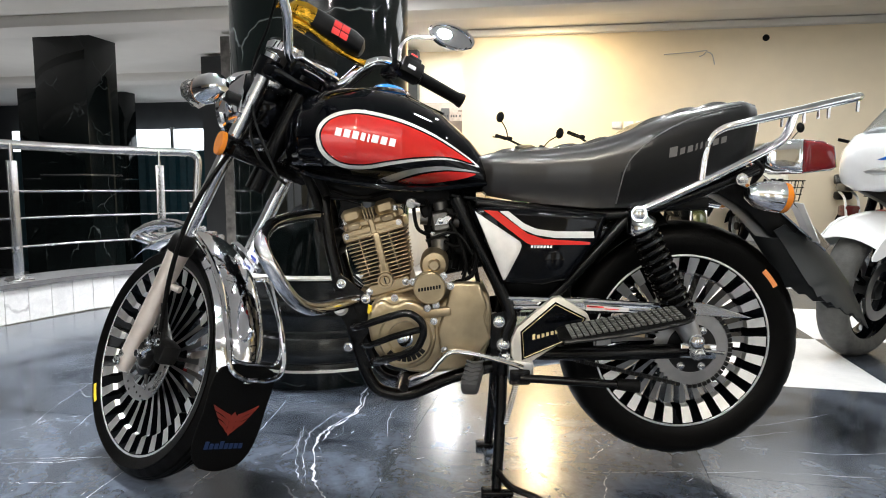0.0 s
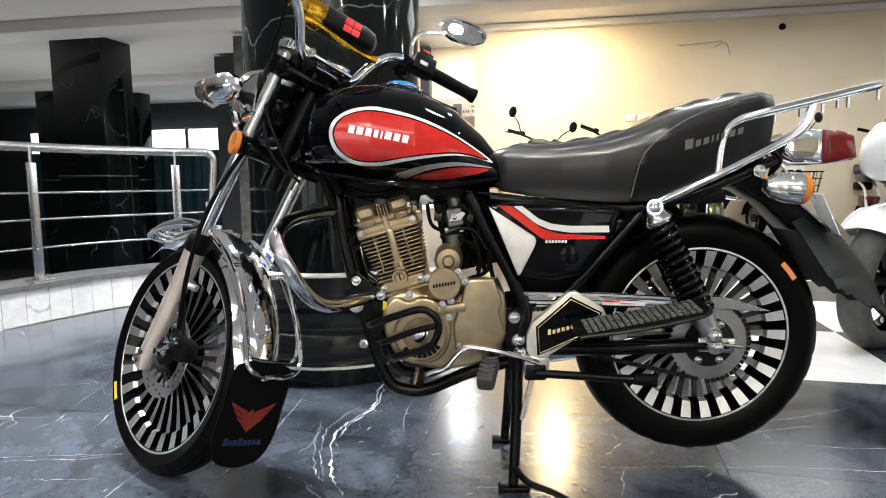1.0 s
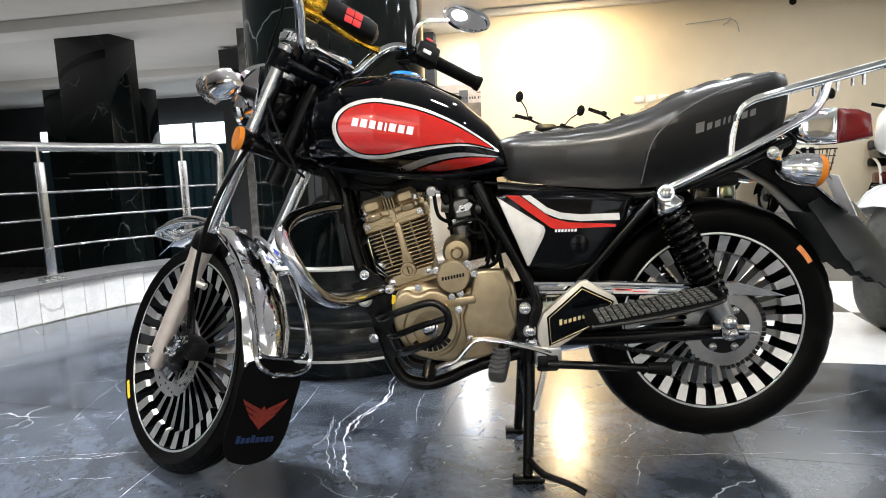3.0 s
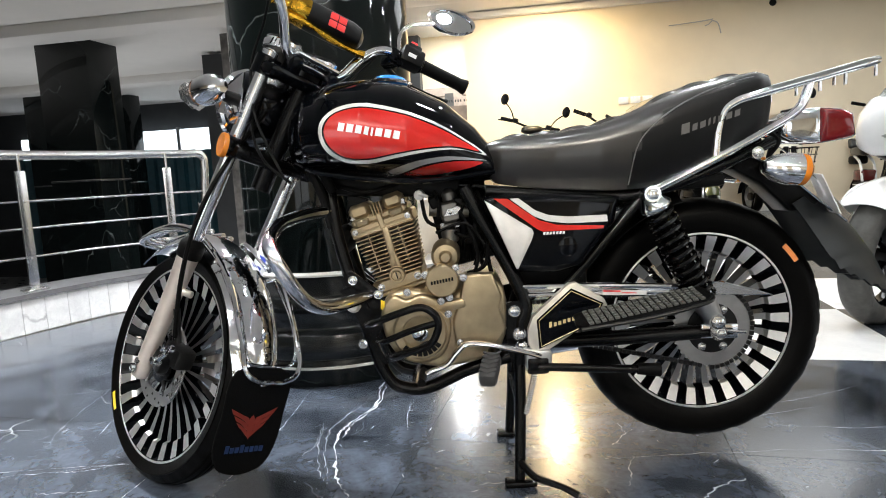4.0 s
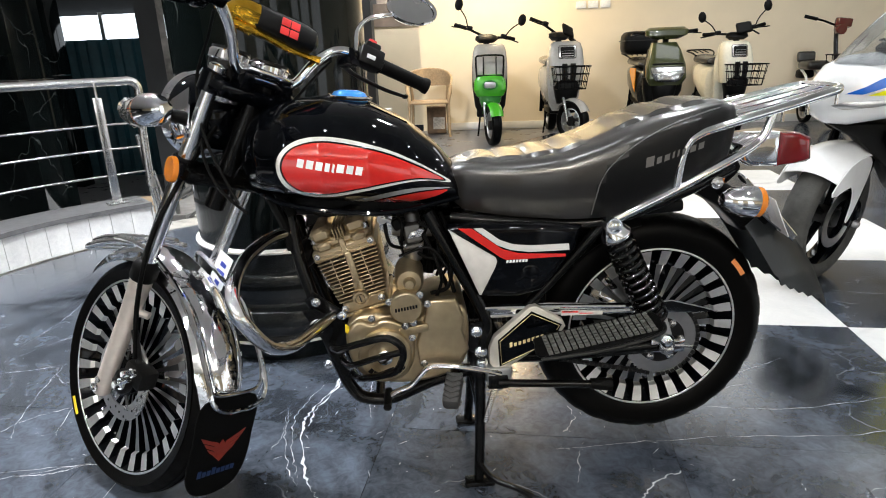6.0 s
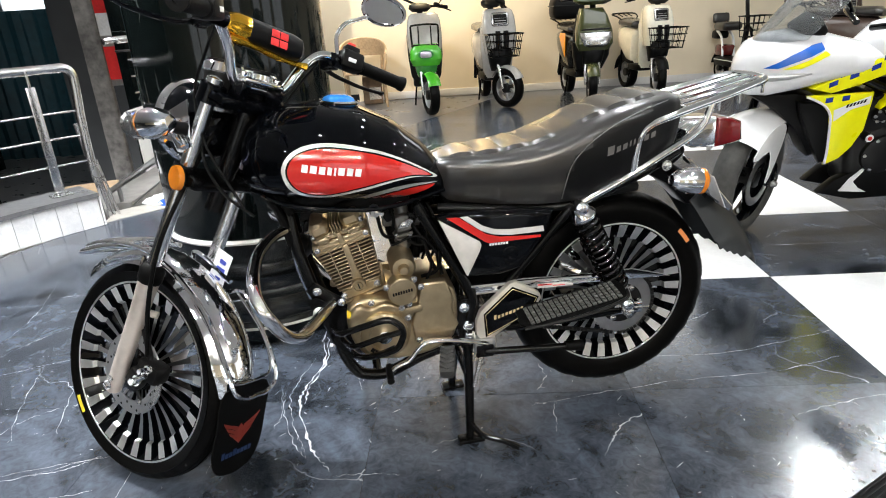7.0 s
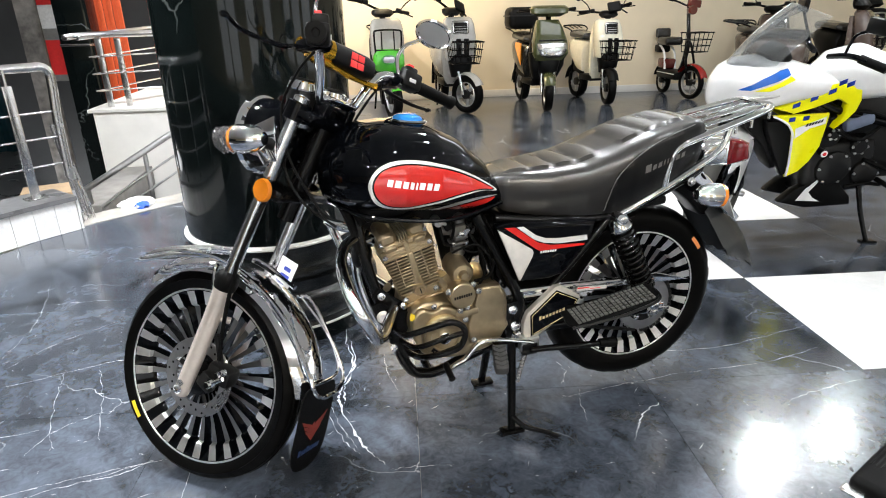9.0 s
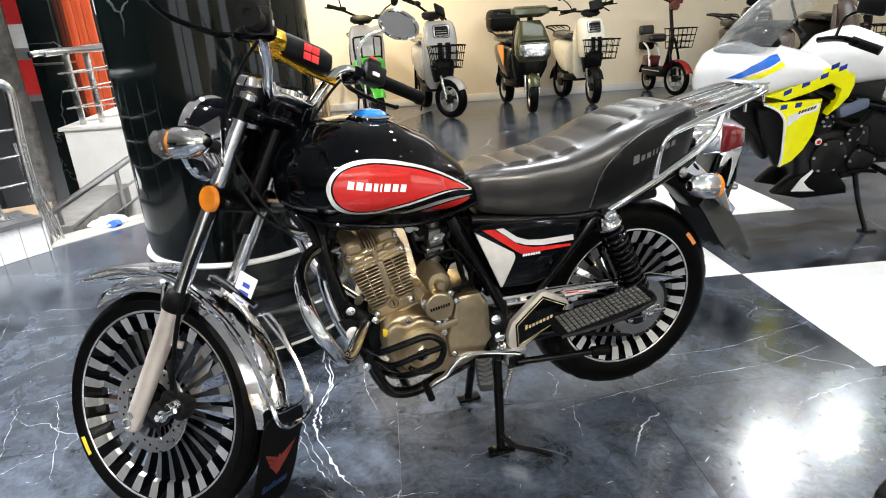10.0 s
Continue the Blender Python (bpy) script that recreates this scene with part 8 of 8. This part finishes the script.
for x, z, r in ((0.42, 0.43, 0.095), (0.60, 0.40, 0.075), (0.52, 0.55, 0.045), (0.36, 0.62, 0.03)):
    part("engine_cover", lathe([(0, 0.026), (r * 0.7, 0.026), (r * 0.95, 0.016), (r, 0)], 28, Matrix.Translation((x, -0.094, z)) @ AX_Y), ENGBLK, en)
    for i in range(6):
        part("cover_bolt", bolt((x + r * 0.85 * math.cos(1.047 * i), -0.113, z + r * 0.85 * math.sin(1.047 * i)), LEFT, 0.006, 0.008), DULL, en)
part("oil_badge", lathe([(0, 0.003), (0.016, 0.003), (0.018, 0)], 20, Matrix.Translation((0.325, -0.132, 0.524)) @ AX_Y), LABELW, en)
part("badge_dot", lathe([(0, 0.005), (0.009, 0.005), (0.010, 0.002)], 16, Matrix.Translation((0.325, -0.1335, 0.524)) @ AX_Y), LABELR, en)
part("oil_filler", rod((0.325, -0.08, 0.524), (0.325, -0.132, 0.524), 0.02), ENGBLK, en)
part("air_filter", box(0.15, 0.05, 0.07, pose(0.46, -0.115, 0.69, 0, -20, 0), 0.02), mat("dusty_blue_plastic", (0.12, 0.15, 0.22), 0.4), pb)
for pts in ([(0.36, -0.11, 0.64), (0.48, -0.14, 0.60), (0.58, -0.12, 0.66)], [(0.32, -0.10, 0.70), (0.46, -0.13, 0.745), (0.66, -0.11, 0.68)], [(0.56, -0.11, 0.48), (0.68, -0.13, 0.43), (0.8, -0.1, 0.38)], [(0.5, -0.12, 0.33), (0.6, -0.13, 0.35), (0.7, -0.11, 0.33)]):
    part("hose", tube(pts, 0.010, 8), RUBBER, pb)
for s_ in (-1, 1):
    part("main_frame", merge(tube([(0.12, 0.08 * s_, 0.85), (0.36, 0.11 * s_, 0.74), (0.76, 0.11 * s_, 0.62), (0.84, 0.10 * s_, 0.4)], 0.02, 10), tube([(0.84, 0.09 * s_, 0.38), (1.05, 0.1 * s_, 0.34), (1.25, 0.1 * s_, 0.305)], 0.022, 10)), FRAME, pb)
part("side_stand", merge(tube([(0.60, -0.09, 0.33), (0.63, -0.14, 0.18), (0.668, -0.20, 0.042)], [0.014, 0.012, 0.011], 10, 2), box(0.08, 0.05, 0.010, pose(0.675, -0.205, 0.038, -9, 0, 0), 0.004)), FRAME, pb, "black side stand")
part("footpeg", rod((0.68, -0.10, 0.36), (0.68, -0.2, 0.36), 0.013), RUBBER, pb)
part("exhaust", tube([(0.32, 0.08, 0.3), (0.56, 0.11, 0.22), (0.86, 0.16, 0.3), (1.36, 0.2, 0.5)], [0.02, 0.025, 0.045, 0.05], 14), DULL, pb)

# low black kick scooter parked beside the motorcycle
ks = thing("kick_scooter", "low black kick scooter with orange trim and white guard", "kick scooter", pose(0.815, 0.945, 0, 0, 0, 28))
part("deck", box(0.78, 0.11, 0.055, pose(0.37, -0.055, 0.175), 0.018, 3), RUBBER, ks, "black grooved deck")
for i in range(9):
    part("deck_groove", box(0.62, 0.004, 0.003, pose(0.37, -0.098 + 0.0105 * i, 0.2032), 0.001, 1), PLASTIC, ks)
part("edge_trim", box(0.42, 0.008, 0.012, pose(0.54, 0.002, 0.192), 0.003, 1), LABELO, ks, "orange edge trim")
part("tail_clip", box(0.03, 0.05, 0.012, pose(-0.03, -0.02, 0.172), 0.004, 1), STEEL, ks)
for x in (0.06, 0.68):
    w = part("wheel", lathe([(0.05, -0.016), (0.07, -0.026), (0.085, -0.022), (0.09, 0), (0.085, 0.022), (0.07, 0.026), (0.05, 0.016)], 32, Matrix.Translation((x, -0.055, 0.09)) @ AX_Y), RUBBER, ks)
    part("hub", lathe([(0, 0.02), (0.045, 0.018), (0.055, 0), (0.045, -0.018), (0, -0.02)], 24, Matrix.Translation((x, -0.055, 0.09)) @ AX_Y), DULL, w)
    part("axle_bracket", box(0.05, 0.07, 0.075, pose(x, -0.055, 0.135), 0.008, 1), FRAME, ks)
part("side_guard", prism(smooth2([(0.16, 0.13), (0.24, 0.205), (0.34, 0.215), (0.40, 0.19), (0.33, 0.165), (0.24, 0.12)], 3), 0.012, side(-0.112), 0.003, 1), LABELW, ks, "white guard with blue flash")
part("guard_flash", prism([(0.25, 0.19), (0.33, 0.205), (0.345, 0.195), (0.26, 0.165)], 0.002, side(-0.125)), BLUE, ks, smooth=False)

# bold white veins in the marble near the motorcycle
def vein(pts, w, seed, wob=0.005):
    rnd = random.Random(seed)
    path = catmull([(x, y, 0) for x, y in pts], 9)
    rows = []
    for i, p in enumerate(path):
        a, b = path[max(i - 1, 0)], path[min(i + 1, len(path) - 1)]
        d = (b - a).normalized()
        nrm = Vector((-d.y, d.x, 0))
        k = w * rnd.choice((0.12, 0.3, 0.45, 0.6, 1.0)) * min(1, 4 * i / len(path) + 0.1, 4 * (1 - i / len(path)) + 0.1)
        c = p + nrm * rnd.uniform(-wob, wob)
        rows.append([c - nrm * k / 2, c + nrm * k / 2])
    bm = sheet(rows)
    bm.transform(pose(0, 0, 0.0006))
    return part("vein", bm, VEIN, ground, "", smooth=False)


VEINS = [
    [(-0.36, 2.32), (-0.39, 2.13), (-0.36, 1.95), (-0.4, 1.77), (-0.4, 1.68), (-0.35, 1.52), (-0.31, 1.44), (-0.26, 1.37)],
    [(-1.7, 2.17), (-1.7, 2.35), (-1.73, 2.58), (-1.83, 2.9)],
    [(-1.76, 2.65), (-1.58, 2.67), (-1.4, 2.66)],
    [(-1.66, 2.09), (-1.54, 2.28), (-1.34, 2.46)],
    [(-1.31, 2.09), (-1.22, 1.87), (-1.14, 1.62)],
    [(-1.42, 2.07), (-1.36, 1.83), (-1.27, 1.59)],
    [(0.76, 1.84), (1.01, 1.82), (1.3, 1.88), (1.65, 1.97)],
    [(0.41, 1.64), (0.39, 1.55), (0.38, 1.47)],
    [(1.54, 2.8), (1.82, 2.73), (2.24, 2.72)],
    [(1.05, 1.46), (1.21, 1.51), (1.41, 1.54)],
    [(-0.48, 1.79), (-0.45, 1.65), (-0.46, 1.57)],
    [(0.39, 1.83), (0.4, 1.75), (0.36, 1.68)],
    [(-1.34, 1.58), (-1.29, 1.7), (-1.18, 1.77)],
    [(-1.08, 1.33), (-0.98, 1.34), (-0.9, 1.36)],
    [(0.33, 1.60), (0.55, 1.645), (0.83, 1.68), (1.15, 1.70), (1.4, 1.76)],
    [(0.44, 1.77), (0.7, 1.86), (1.0, 1.98)],
    [(-1.33, 1.38), (-1.1, 1.44), (-0.94, 1.5)],
    [(-0.25, 1.35), (-0.16, 1.352), (-0.07, 1.34)],
    [(-2.0, 1.9), (-1.6, 1.98), (-1.25, 2.1), (-1.0, 2.14)],
    [(-2.1, 1.5), (-1.75, 1.62), (-1.35, 1.7)],
]
for i, pts in enumerate(VEINS):
    vein(pts, 0.009 if i == 0 else 0.0022, i)
    if i == 0:
        vein([(x + 0.012, y + 0.01) for x, y in pts[1:5]], 0.007, 77)
        vein([(x - 0.035, y + 0.02) for x, y in pts[2:7]], 0.003, 78)
        vein([(x - 0.06 + 0.01 * j, y - 0.01) for j, (x, y) in enumerate(pts[3:7])], 0.003, 79)
rnd = random.Random(41)
for i in range(46):
    x, y, ln = rnd.uniform(-2.3, 3.2), rnd.uniform(0.7, 5.2), rnd.uniform(0.15, 0.75)
    a = radians(rnd.choice((17, 17, 21, 97, 97, -62)) + rnd.uniform(-9, 9))
    bow = rnd.uniform(-0.03, 0.03)
    if any((GRID @ pose(p * T, q * T, 0)).translation.x < x + k * ln * math.cos(a) < (GRID @ pose(p * T, q * T, 0)).translation.x + T and (GRID @ pose(p * T, q * T, 0)).translation.y < y + k * ln * math.sin(a) < (GRID @ pose(p * T, q * T, 0)).translation.y + T for p, q in WHITE_TILES for k in (0, 0.5, 1)):
        continue
    if x < -1.5 and y > 2.6 or (x + 0.66) ** 2 + (y - 2.5) ** 2 < 0.6:
        continue
    vein([(x + ln * t_ * math.cos(a) - bow * math.sin(math.pi * t_) * math.sin(a), y + ln * t_ * math.sin(a) + bow * math.sin(math.pi * t_) * math.cos(a)) for t_ in (0, 0.25, 0.5, 0.75, 1)], rnd.uniform(0.0012, 0.0034), 200 + i, 0.0025)
fl_v, fl_f = [], []
for i in range(700):
    x, y = rnd.uniform(-2.2, 1.3), rnd.uniform(0.8, 3.3)
    if x > 0.65 and y > 1.6 or x < -1.5 and y > 2.4 or (x + 0.66) ** 2 + (y - 2.5) ** 2 < 0.25:
        continue
    a, ln, w = radians(rnd.choice((17, 100)) + rnd.uniform(-35, 35)), rnd.uniform(0.0015, 0.011) * rnd.choice((0.6, 1, 1.6)), rnd.uniform(0.0004, 0.0013)
    c, n = Vector((math.cos(a), math.sin(a), 0)), Vector((-math.sin(a), math.cos(a), 0))
    o, k = Vector((x, y, 0.0007)), len(fl_v)
    fl_v += [o - c * ln, o - n * w + c * rnd.uniform(-0.3, 0.3) * ln, o + c * ln, o + n * w]
    fl_f.append((k, k + 1, k + 2, k + 3))
me = bpy.data.meshes.new("vein_flecks")
me.from_pydata([tuple(v) for v in fl_v], [], fl_f)
me.materials.append(VEIN)
flecks = new("vein_flecks", me)
flecks.parent = ground
